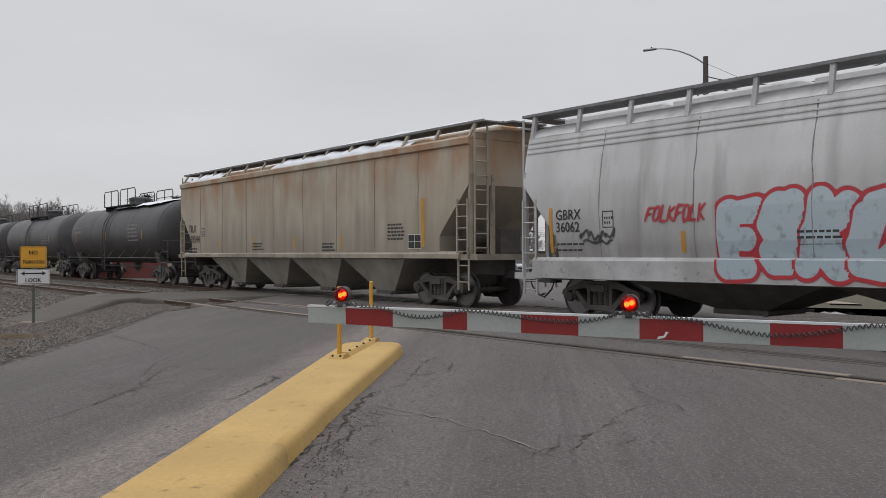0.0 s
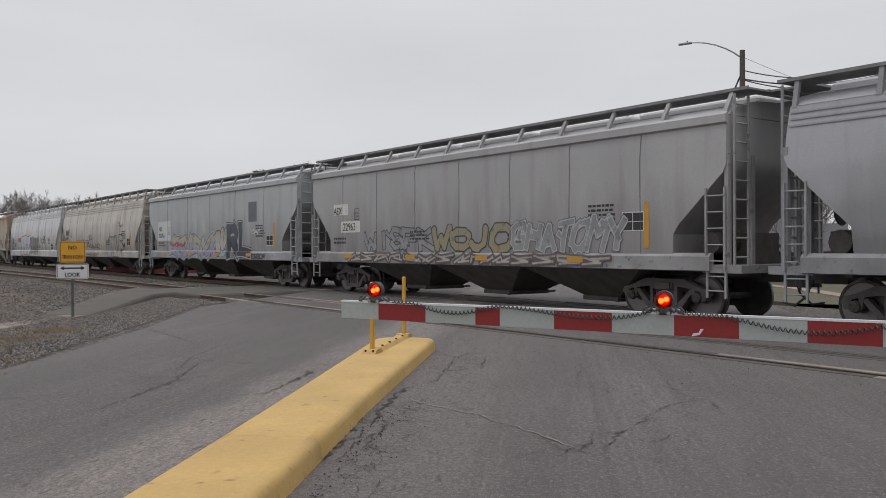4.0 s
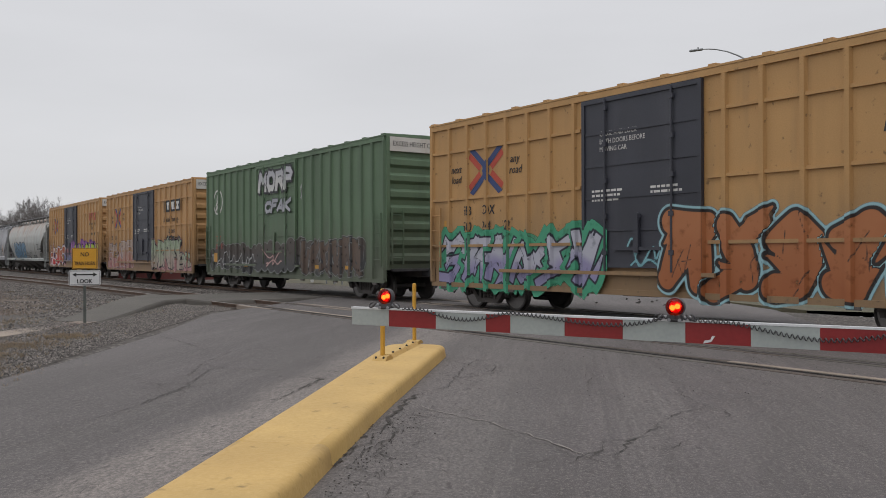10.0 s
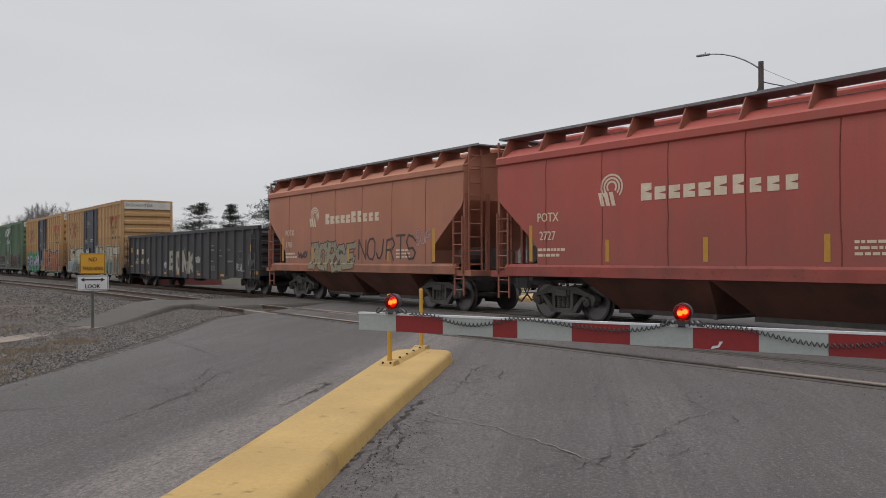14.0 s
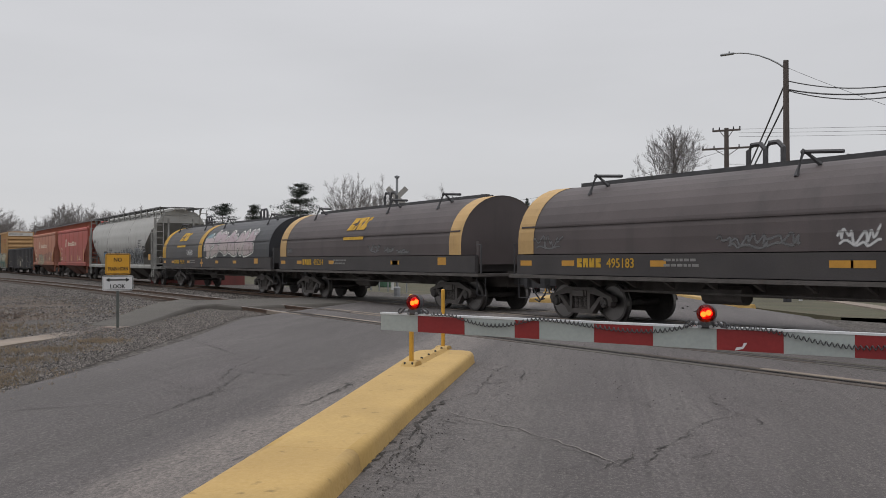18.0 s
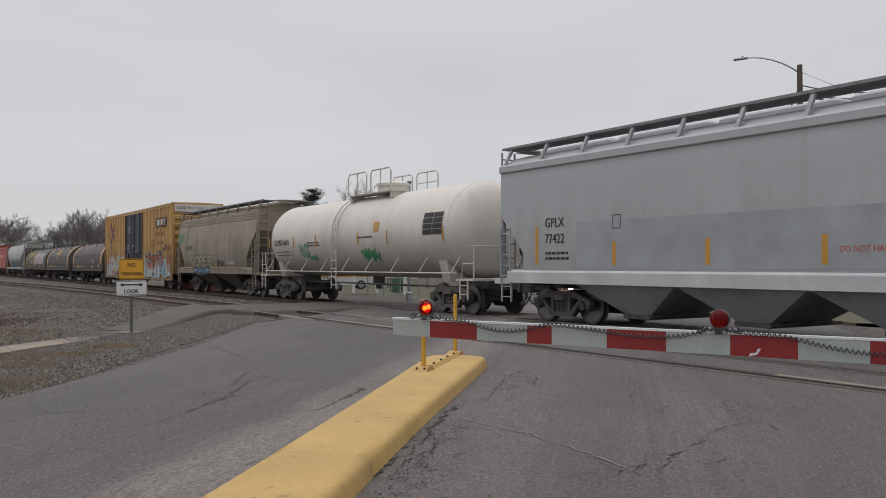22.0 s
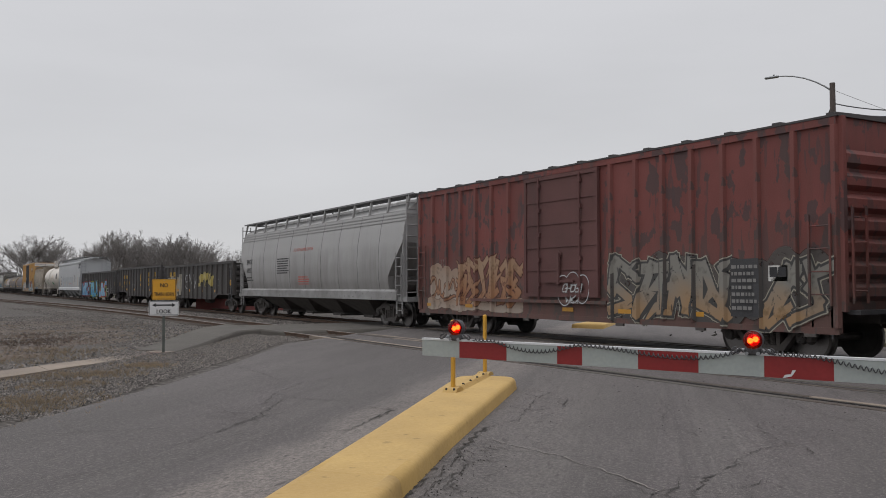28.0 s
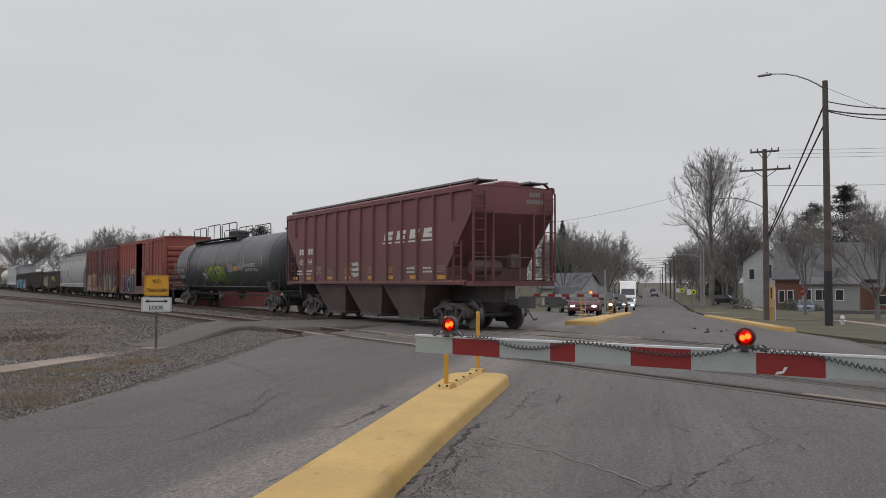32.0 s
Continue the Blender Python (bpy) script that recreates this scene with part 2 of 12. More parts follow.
    for at, half, dark in ((4.75, 0.75, 0.42), (6.5, 0.7, 0.36)):
        lane, band = n.new("ShaderNodeMath"), n.new("ShaderNodeMath")
        lane.operation, band.operation = "SUBTRACT", "ABSOLUTE"
        lane.inputs[1].default_value = at
        l.new(wander.outputs[0], lane.inputs[0])
        l.new(lane.outputs[0], band.inputs[0])
        c = mixed(ranged(band.outputs[0], half * 0.3, half, dark, 0.0), c, (0.058, 0.051, 0.047))
    for at, half, dark in ((-0.34, 0.045, 0.45), (-0.50, 0.03, 0.35), (5.1, 0.05, 0.3)):
        near, span = n.new("ShaderNodeMath"), n.new("ShaderNodeMath")
        near.operation, span.operation = "SUBTRACT", "ABSOLUTE"
        near.inputs[1].default_value = at
        l.new(sep.outputs["Y"], near.inputs[0])
        l.new(near.outputs[0], span.inputs[0])
        c = mixed(ranged(span.outputs[0], half * 0.3, half, dark, 0.0), c, (0.051, 0.045, 0.044))
    c = mixed(ranged(tex(0.33, (0.5, 1.0, 1), 9, 21.0, 0.7), 0.48, 0.72, 0, 0.5), c, (0.168, 0.148, 0.144))
    c = mixed(ranged(tex(2.2, (0.3, 1.0, 1), 9, 33.0, 0.75), 0.52, 0.66, 0, 0.34), c, (0.046, 0.040, 0.038))
    c = mixed(ranged(tex(7.0, (0.6, 1.0, 1), 6, 41.0, 0.7), 0.40, 0.68, 0.0, 0.42), c, (0.059, 0.056, 0.054))
    c = mixed(ranged(tex(11.0, (0.3, 1.0, 1), 3, 63.0, 0.6), 0.62, 0.68, 0.0, 0.8), c, (0.037, 0.031, 0.029))
    c = mixed(ranged(tex(16.0, (0.35, 1.0, 1), 3, 67.0, 0.6), 0.66, 0.73, 0.0, 0.6), c, (0.245, 0.217, 0.203))
    c = mixed(ranged(tex(24.0, (0.7, 1.0, 1), 4, 71.0, 0.75), 0.42, 0.58, 0.0, 0.55), c, (0.048, 0.043, 0.040))
    c = mixed(ranged(tex(31.0, (0.8, 1.0, 1), 4, 77.0, 0.75), 0.52, 0.62, 0.0, 0.65), c, (0.20, 0.18, 0.165))
    c = mixed(ranged(tex(5.0, (0.05, 1.0, 1), 5, 81.0, 0.65), 0.52, 0.62, 0.0, 0.24), c, (0.056, 0.050, 0.046))
    c = mixed(ranged(tex(9.0, (0.06, 1.0, 1), 5, 87.0, 0.65), 0.55, 0.66, 0.0, 0.2), c, (0.175, 0.157, 0.143))
    grit = tex(42.0, (1, 1, 1), 3, 2.0, 0.7)
    c = mixed(ranged(grit, 0.36, 0.66, 0.0, 0.5), c, (0.051, 0.045, 0.045))
    c = mixed(ranged(tex(75.0, (1, 1, 1), 2, 5.0, 0.7), 0.58, 0.75, 0.0, 0.55), c, (0.255, 0.229, 0.218))
    c = mixed(ranged(tex(115.0, (1, 1, 1), 2, 11.0, 0.6), 0.56, 0.66, 0.0, 0.45), c, (0.036, 0.032, 0.031))
    c = mixed(ranged(tex(150.0, (1, 1, 1), 2, 17.0, 0.6), 0.60, 0.68, 0.0, 0.5), c, (0.306, 0.276, 0.265))
    l.new(c, b.inputs["Base Color"])
    b.inputs["Roughness"].default_value = 0.88
    bp = n.new("ShaderNodeBump")
    bp.inputs["Strength"].default_value, bp.inputs["Distance"].default_value = 0.5, 0.01
    l.new(grit, bp.inputs["Height"])
    l.new(bp.outputs[0], b.inputs["Normal"])
    return m


M_ASPHALT = road_material()
M_PATH = mat("dark_patched_asphalt", (0.082, 0.074, 0.064), 0.92, 0.0, 0.2, 0.8, 0.5, 50)
M_CONCRETE = mat("pale_concrete", (0.25, 0.205, 0.165), 0.9, 0.0, 0.2, 1.2, 0.4, 50, low=0.6, low_col=(0.13, 0.105, 0.085))


def gravel_material(name, dark, pale, earth, cover, scale=20.0):
    """Small stones of mixed tone in brown dirt: two sizes of cells, earth in patches."""
    m = bpy.data.materials.new(name)
    m.use_nodes = True
    n, l = m.node_tree.nodes, m.node_tree.links
    b = n["Principled BSDF"]
    b.inputs["Roughness"].default_value = 0.95
    tc = n.new("ShaderNodeTexCoord")

    def mixed(fac, a, c):
        x = n.new("ShaderNodeMix")
        x.data_type = "RGBA"
        for s, v in ((0, fac), (6, a), (7, c)):
            if isinstance(v, tuple):
                x.inputs[s].default_value = (*v, 1)
            else:
                l.new(v, x.inputs[s])
        return x.outputs[2]

    def ranged(src, a, b_, c, d):
        r = n.new("ShaderNodeMapRange")
        for k, v in (("From Min", a), ("From Max", b_), ("To Min", c), ("To Max", d)):
            r.inputs[k].default_value = v
        l.new(src, r.inputs["Value"])
        return r.outputs[0]

    def noise_at(sc, detail):
        t = n.new("ShaderNodeTexNoise")
        t.inputs["Scale"].default_value, t.inputs["Detail"].default_value, t.inputs["Roughness"].default_value = sc, detail, 0.65
        l.new(tc.outputs["Object"], t.inputs["Vector"])
        return t.outputs[0]

    v = n.new("ShaderNodeTexVoronoi")
    v.inputs["Scale"].default_value = scale
    l.new(tc.outputs["Object"], v.inputs["Vector"])
    grey = n.new("ShaderNodeSeparateColor")
    l.new(v.outputs["Color"], grey.inputs[0])
    c = mixed(ranged(grey.outputs[0], 0.1, 0.95, 0.0, 1.0), dark, pale)
    c = mixed(ranged(v.outputs["Distance"], 0.35, 0.75, 0.0, 0.8), c, tuple(x * 0.4 for x in dark))
    c = mixed(ranged(noise_at(0.7, 8), 0.42, 0.62, 0.0, cover), c, earth)
    c = mixed(ranged(noise_at(2.6, 6), 0.5, 0.72, 0.0, 0.55), c, tuple(x * 0.55 for x in earth))
    c = mixed(ranged(noise_at(9.0, 4), 0.35, 0.7, 0.0, 0.45), c, tuple(x * 0.5 for x in earth))
    l.new(c, b.inputs["Base Color"])
    bp = n.new("ShaderNodeBump")
    bp.inputs["Strength"].default_value, bp.inputs["Distance"].default_value = 1.0, 0.02
    bp.invert = True
    l.new(v.outputs["Distance"], bp.inputs["Height"])
    l.new(bp.outputs[0], b.inputs["Normal"])
    return m


def stone_material():
    m = mat("loose_stone", (0.125, 0.112, 0.102), 0.9, 0.0, 0.3, 14.0, 0.3)
    n, l = m.node_tree.nodes, m.node_tree.links
    geo, mul, rng = n.new("ShaderNodeNewGeometry"), n.new("ShaderNodeMix"), n.new("ShaderNodeMapRange")
    mul.data_type, mul.blend_type = "RGBA", "MULTIPLY"
    mul.inputs[0].default_value = 1.0
    rng.inputs["To Min"].default_value, rng.inputs["To Max"].default_value = 0.25, 2.0
    l.new(geo.outputs["Random Per Island"], rng.inputs["Value"])
    base = n["Principled BSDF"].inputs["Base Color"]
    l.new(base.links[0].from_socket, mul.inputs[6])
    l.new(rng.outputs[0], mul.inputs[7])
    l.new(mul.outputs[2], base)
    return m


M_GRAVEL = gravel_material("ballast_gravel", (0.036, 0.031, 0.027), (0.190, 0.169, 0.153), (0.078, 0.065, 0.053), 0.5, 15.0)
M_STONE = stone_material()
M_DIRT = gravel_material("bare_brown_earth", (0.046, 0.034, 0.026), (0.21, 0.172, 0.142), (0.118, 0.082, 0.058), 0.5, 13.0)
M_GRASS = mat("winter_lawn", (0.072, 0.062, 0.034), 0.95, 0.0, 0.4, 0.25, 0.8, 12, low=0.7, low_col=(0.052, 0.058, 0.026))
M_STRAW = mat("dry_grass_blade", (0.215, 0.165, 0.105), 0.9, 0.0, 0.3, 2.0)
M_CRACK = mat("crack_filler", (0.040, 0.036, 0.032), 0.95, 0.0, 0.2)
M_YELLOW = mat("traffic_yellow_paint", (0.47, 0.31, 0.105), 0.75, 0.0, 0.10, 1.5, 0.25, 35, low=0.3, low_col=(0.36, 0.22, 0.07), spots=0.2)
M_POST = mat("yellow_plastic_post", (0.55, 0.30, 0.035), 0.5, 0.0, 0.1, 5.0)
M_ARMW = mat("grey_white_reflective", (0.33, 0.36, 0.345), 0.45, 0.0, 0.08, 3.0, 0.05)
M_ARMT = mat("bright_arm_edge", (0.60, 0.61, 0.62), 0.4, 0.0, 0.06, 3.0)
M_ARMR = mat("red_reflective", (0.22, 0.013, 0.014), 0.45, 0.0, 0.10, 3.0, 0.05)
M_LENS = red_lens()
M_REDLIT = glow("lit_red_disc_face", (0.8, 0.012, 0.012), 0.5)
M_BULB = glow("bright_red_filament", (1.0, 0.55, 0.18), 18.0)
M_SIGNY = mat("amber_sign_sheet", (0.62, 0.31, 0.02), 0.5, 0.0, 0.05, 4.0)
M_SIGNW = mat("white_sign_sheet", (0.60, 0.60, 0.60), 0.5, 0.0, 0.05, 4.0)
M_INK = mat("black_sign_ink", (0.015, 0.015, 0.016), 0.6, 0.0, 0.1)
M_GALV = mat("galvanised_steel", (0.30, 0.31, 0.32), 0.5, 0.6, 0.15, 5.0)
M_GREENPOST = mat("dull_sign_post", (0.10, 0.11, 0.10), 0.6, 0.3, 0.2, 5.0)
M_POLE = mat("grey_weathered_pole", (0.105, 0.086, 0.078), 0.9, 0.0, 0.25, 2.0, 0.5, 20, streak=0.5, streak_col=(0.06, 0.05, 0.045))
M_POLEDARK = mat("dark_pole_wrap", (0.03, 0.03, 0.035), 0.8, 0.0, 0.2, 2.0)
M_BARK = mat("grey_brown_bark", (0.165, 0.150, 0.142), 0.95, 0.0, 0.25, 2.0, 0.5)
M_TWIG = mat("bare_twig", (0.19, 0.175, 0.168), 0.95, 0.0, 0.2, 1.0)
M_NEEDLE = mat("dark_conifer_needle", (0.105, 0.122, 0.105), 0.9, 0.0, 0.35, 0.8)
M_SEAM = mat("pale_crack_dust", (0.20, 0.185, 0.165), 0.95, 0.0, 0.2)
M_WALKWAY = mat("grey_grated_walkway", (0.20, 0.20, 0.205), 0.7, 0.0, 0.2, 6.0)
M_ENDBAND = mat("dirty_end_band", (0.56, 0.54, 0.50), 0.75, 0, 0.10, 2.0, streak=0.35, streak_col=(0.33, 0.25, 0.16))
M_CREAM = mat("faded_cream_lettering", (0.66, 0.54, 0.41), 0.7, 0.0, 0.12, 6.0)
M_SNOW = mat("snow_and_pale_gravel", (0.72, 0.74, 0.78), 0.8, 0.0, 0.06, 2.0, 0.5, 18)
M_WHITE = mat("white_lettering", (0.60, 0.59, 0.56), 0.7, 0.0, 0.12, 6.0)
M_DKTXT = mat("black_lettering", (0.03, 0.03, 0.032), 0.7, 0.0, 0.12, 6.0)
M_REFL = mat("amber_reflective_strip", (0.50, 0.25, 0.03), 0.45, 0.0, 0.1, 6.0)
M_FAINT = mat("faint_stencil", (0.22, 0.215, 0.205), 0.8, 0.0, 0.15, 6.0)
M_CYEL = mat("faded_yellow_lettering", (0.50, 0.29, 0.02), 0.7, 0.0, 0.2, 6.0)
M_BLUE = mat("emblem_blue", (0.03, 0.055, 0.16), 0.6)
M_RED = mat("emblem_red", (0.42, 0.06, 0.035), 0.6)


# ---- geometry helpers ----
class Geo:
    """Vertices, faces and material slots of one mesh."""

    def __init__(self):
        self.v, self.f, self.m = [], [], []

    def add(self, verts, faces, m=0):
        k = len(self.v)
        self.v += [tuple(p) for p in verts]
        self.f += [tuple(i + k for i in q) for q in faces]
        self.m += [m] * len(faces)
        return self

    def box(self, x0, x1, y0, y1, z0, z1, m=0):
        p = [(x, y, z) for z in (z0, z1) for y in (y0, y1) for x in (x0, x1)]
        return self.add(p, [(0, 2, 3, 1), (4, 5, 7, 6), (0, 1, 5, 4), (2, 6, 7, 3), (0, 4, 6, 2), (1, 3, 7, 5)], m)

    def cbox(self, x0, x1, y0, y1, z0, z1, c=0.02, m=0):
        """A box with chamfered edges, made as two stacked octagon rings and caps."""
        def ring(z, d):
            a, b, e, g = x0 + d, x1 - d, y0 + d, y1 - d
            return [(a + c, e, z), (b - c, e, z), (b, e + c, z), (b, g - c, z), (b - c, g, z), (a + c, g, z), (a, g - c, z), (a, e + c, z)]
        rs = [ring(z0, c), ring(z0 + c, 0), ring(z1 - c, 0), ring(z1, c)]
        f = [tuple(range(7, -1, -1)), tuple(range(24, 32))]
        for j in range(3):
            f += [(8 * j + i, 8 * j + (i + 1) % 8, 8 * j + 8 + (i + 1) % 8, 8 * j + 8 + i) for i in range(8)]
        return self.add([p for r in rs for p in r], f, m)

    def prism(self, pts, a, b, axis="x", m=0):
        """A closed outline, pushed from a to b along an axis. Outline coordinates: x: (y, z); y: (x, z); z: (x, y)."""
        def at(p, s):
            return (s, p[0], p[1]) if axis == "x" else (p[0], s, p[1]) if axis == "y" else (p[0], p[1], s)
        n = len(pts)
        v = [at(p, a) for p in pts] + [at(p, b) for p in pts]
        f = [tuple(range(n)), tuple(range(2 * n - 1, n - 1, -1))] + [(i, i + n, (i + 1) % n + n, (i + 1) % n) for i in range(n)]
        return self.add(v, f, m)

    def tube(self, pts, r, n=6, m=0, r1=None):
        """A round bar along a line of points."""
        pts = [Vector(p) for p in pts]
        r1 = r if r1 is None else r1
        rings = []
        for i, p in enumerate(pts):
            d = (pts[min(i + 1, len(pts) - 1)] - pts[max(i - 1, 0)]).normalized()
            a = d.cross(Vector((0, 0, 1)) if abs(d.z) < 0.9 else Vector((1, 0, 0))).normalized()
            b = d.cross(a)
            rr = r + (r1 - r) * i / max(1, len(pts) - 1)
            rings += [p + a * (rr * math.cos(2 * math.pi * k / n)) + b * (rr * math.sin(2 * math.pi * k / n)) for k in range(n)]
        f = [(n * j + k, n * j + (k + 1) % n, n * j + n + (k + 1) % n, n * j + n + k) for j in range(len(pts) - 1) for k in range(n)]
        e = n * (len(pts) - 1)
        return self.add(rings, f + [tuple(range(n - 1, -1, -1)), tuple(range(e, e + n))], m)

    def lathe(self, prof, o, axis="y", n=20, m=0):
        """Turned body: (radius, along) pairs about an axis through o."""
        v = []
        for r, h in prof:
            for k in range(n):
                c, s = r * math.cos(2 * math.pi * k / n), r * math.sin(2 * math.pi * k / n)
                q = (c, h, s) if axis == "y" else (h, c, s) if axis == "x" else (c, s, h)
                v.append((o[0] + q[0], o[1] + q[1], o[2] + q[2]))
        f = [(n * j + k, n * j + (k + 1) % n, n * j + n + (k + 1) % n, n * j + n + k) for j in range(len(prof) - 1) for k in range(n)]
        e = n * (len(prof) - 1)
        return self.add(v, f + [tuple(range(n - 1, -1, -1)), tuple(range(e, e + n))], m)

    def mesh(self, name, mats, smooth=False):
        me = bpy.data.meshes.new(name)
        me.from_pydata(self.v, [], self.f)
        mats = mats if isinstance(mats, (list, tuple)) else [mats]
        for x in mats:
            me.materials.append(x)
        if len(mats) > 1:
            me.polygons.foreach_set("material_index", self.m)
        if smooth:
            me.polygons.foreach_set("use_smooth", [True] * len(self.f))
        me.update()
        return me


def part(name, geo, material, parent, label="", at=None, smooth=False):
    """Links a Geo (or a ready mesh) as one mesh object under a thing or part."""
    me = geo if isinstance(geo, bpy.types.Mesh) else geo.mesh(name, material, smooth)
    ob = new(name, me)
    ob.parent = parent
    if at:
        ob.matrix_basis = pose(*at)
    return tagged(ob, label)


def thing(name, label, category, at=(0, 0, 0), group="", kind="", geo=None, material=None, smooth=False):
    ob = new(name, geo.mesh(name, material, smooth) if geo else None)
    ob.matrix_basis = pose(*at)
    return tagged(ob, label, category, group, kind)


FONT = {}
STEPS = {}


def glyphs(text):
    """The flat outline of a line of text, in the built-in font, one em high."""
    if text not in FONT:
        cu = bpy.data.curves.new("lettering", "FONT")
        cu.body, cu.resolution_u = text, 2
        ob = bpy.data.objects.new("lettering", cu)
        me = bpy.data.meshes.new_from_object(ob)
        v = [tuple(p.co) for p in me.vertices]
        f = [tuple(p.vertices) for p in me.polygons]
        bpy.data.objects.remove(ob)
        bpy.data.meshes.remove(me)
        FONT[text] = (v, f, min(p[0] for p in v), max(p[0] for p in v))
    return FONT[text]


def cut(poly, c, keep):
    """The part of a flat polygon with x below (keep -1) or above (keep 1) c."""
    got = []
    for p, q in zip(poly, poly[1:] + poly[:1]):
        a, b = (p[0] - c) * keep, (q[0] - c) * keep
        if a >= 0:
            got.append(p)
        if a * b < 0:
            t = a / (a - b)
            got.append((c, p[1] + (q[1] - p[1]) * t))
    return got


def draped(geo, poly, yf, off, m=0):
    """A painted polygon of (x, z), stepping out over the posts of the wall."""
    lo, hi = min(p[0] for p in poly), max(p[0] for p in poly)
    edges = [c for c in STEPS.get(yf, ()) if lo < c < hi]
    for a, b in zip([lo] + edges, edges + [hi]):
        piece = cut(cut(poly, a, 1), b, -1) if edges else poly
        if len(piece) > 2:
            out = yf((a + b) / 2, poly[0][1]) if edges else None
            geo.add([(x, -(out or yf(x, z)) - off, z) for x, z in piece], [tuple(range(len(piece)))], m)
    return geo


def lettering(geo, text, x, z, high, yf, wide=1.0, lean=0.0, bold=0.0, m=0):
    """Text on a side wall from x to the right; high: capital height; yf(x, z): how far out the wall stands."""
    v, f, a, b = glyphs(text)
    k = high / 0.69
    for layer, dx in enumerate((0,) if not bold else (-bold, 0, bold)):
        off = 0.008 + 0.002 * layer
        pts = [(x + (p[0] - a) * k * wide + lean * p[1] * k + dx, z + p[1] * k) for p in v]
        if yf in STEPS:
            for face in f:
                draped(geo, [pts[q] for q in face], yf, off, m)
        else:
            geo.add([(xx, -yf(xx, zz) - off, zz) for xx, zz in pts], f, m)
    return geo


def bars(geo, x, z, wide, high, lines, yf, rng, m=0):
    """Stencilled lines too small to read."""
    step = high / lines
    for i in range(lines):
        zz = z + high - (i + 0.7) * step
        xx = x
        while xx < x + wide * rng.uniform(0.75, 1.0):
            w = rng.uniform(0.06, 0.2) * min(1, wide)
            y = yf(xx, zz) + 0.007
            geo.add([(xx, -y, zz), (xx + w, -y, zz), (xx + w, -y, zz + step * 0.5), (xx, -y, zz + step * 0.5)], [(0, 1, 2, 3)], m)
            xx += w + 0.03
    return geo


def plate(geo, x0, x1, z0, z1, yf, off=0.006, m=0):
    p = [(x0, z0), (x1, z0), (x1, z1), (x0, z1)]
    if yf in STEPS:
        return draped(geo, p, yf, off, m)
    n = max(1, int((z1 - z0) / 0.07))
    zs = [z0 + (z1 - z0) * k / n for k in range(n + 1)]
    return geo.add([(x, -yf(x, z) - off, z) for z in zs for x in (x0, x1)], [(2 * k, 2 * k + 1, 2 * k + 3, 2 * k + 2) for k in range(n)], m)


GLYPH = dict(A="00 24 40|11 31", B="00 04 34 43 32 02|32 41 30 00", C="43 34 14 03 01 10 30 41", D="00 04 24 43 41 20 00", E="44 04 00 40|02 32", F="44 04 00|02 32",
             G="43 34 14 03 01 10 30 41 42 22", H="00 04|40 44|02 42", I="20 24", J="34 31 20 10 01", K="00 04|44 02 40", L="04 00 40", M="00 04 22 44 40", N="00 04 40 44",
             O="10 30 41 43 34 14 03 01 10", P="00 04 34 43 32 02", R="00 04 34 43 32 02|22 40", S="43 34 14 03 12 32 41 30 10 01", T="04 44|24 20", U="04 01 10 30 41 44",
             V="04 20 44", W="04 10 22 30 44", X="04 40|00 44", Y="04 22 44|22 20", Z="04 44 00 40")
GLYPH["2"], GLYPH["5"] = "03 14 34 43 00 40", "44 04 02 32 41 30 00"
# strokes without meaning, for sprayed shapes that nobody can read
SHARDS = ("00 03 34 31|12 40", "04 20 44|10 34", "00 14 30 44|02 32", "43 04 02 41 00", "00 04 31 44|20 43", "04 01 30 43|14 22 40", "14 00 33 40|04 44", "03 24 43 20 00|12 32",
          "00 24 21 44|41 10", "44 13 31 00|04 22")
EDGE = {}


def segment(X, Z, p, q, w0, w1, flat):
    """Distance to a stroke from p to q: flat ends and straight sides, or round."""
    (ax, az), (bx, bz) = p, q
    dx, dz = bx - ax, bz - az
    ln = math.hypot(dx, dz) + 1e-6
    along = ((X - ax) * dx + (Z - az) * dz) / ln
    side = np.abs((X - ax) * dz - (Z - az) * dx) / ln
    half = w0 + (w1 - w0) * np.clip(along / ln, 0, 1)
    if flat:
        return np.maximum(side - half, np.maximum(-along - w0 * 0.9, along - ln - w1 * 0.9))
    over = along - np.clip(along, 0, ln)
    return np.hypot(side, over) - half


def looping(x0, x1, z0, z1, count, rng, lean):
    """A quick handwritten scrawl: one line that runs up and down and loops back."""
    h = z1 - z0
    n = count * 3
    pts = []
    for k in range(n + 1):
        x = x0 + (x1 - x0) * (k + rng.uniform(-0.7, 0.7)) / n
        z = z0 + h * (rng.uniform(0.62, 1.0) if k % 2 else rng.uniform(0.0, 0.38))
        if rng.random() < 0.2:
            x -= (x1 - x0) * 1.3 / n
        pts.append((x + lean * (z - z0), z))
    out = []
    for k in range(1, len(pts) - 1):
        a, b, c = pts[k - 1], pts[k], pts[k + 1]
        m, e = ((a[0] + b[0]) / 2, (a[1] + b[1]) / 2), ((b[0] + c[0]) / 2, (b[1] + c[1]) / 2)
        out += [tuple((1 - t) ** 2 * m[i] + 2 * t * (1 - t) * b[i] + t * t * e[i] for i in (0, 1)) for t in (0.0, 0.35, 0.7)]
    return out


def skirt(yf, top, out):
    """The wall's shape, with the sill that stands proud below a height."""
    return lambda x, z: out if z < top else yf(x, z)


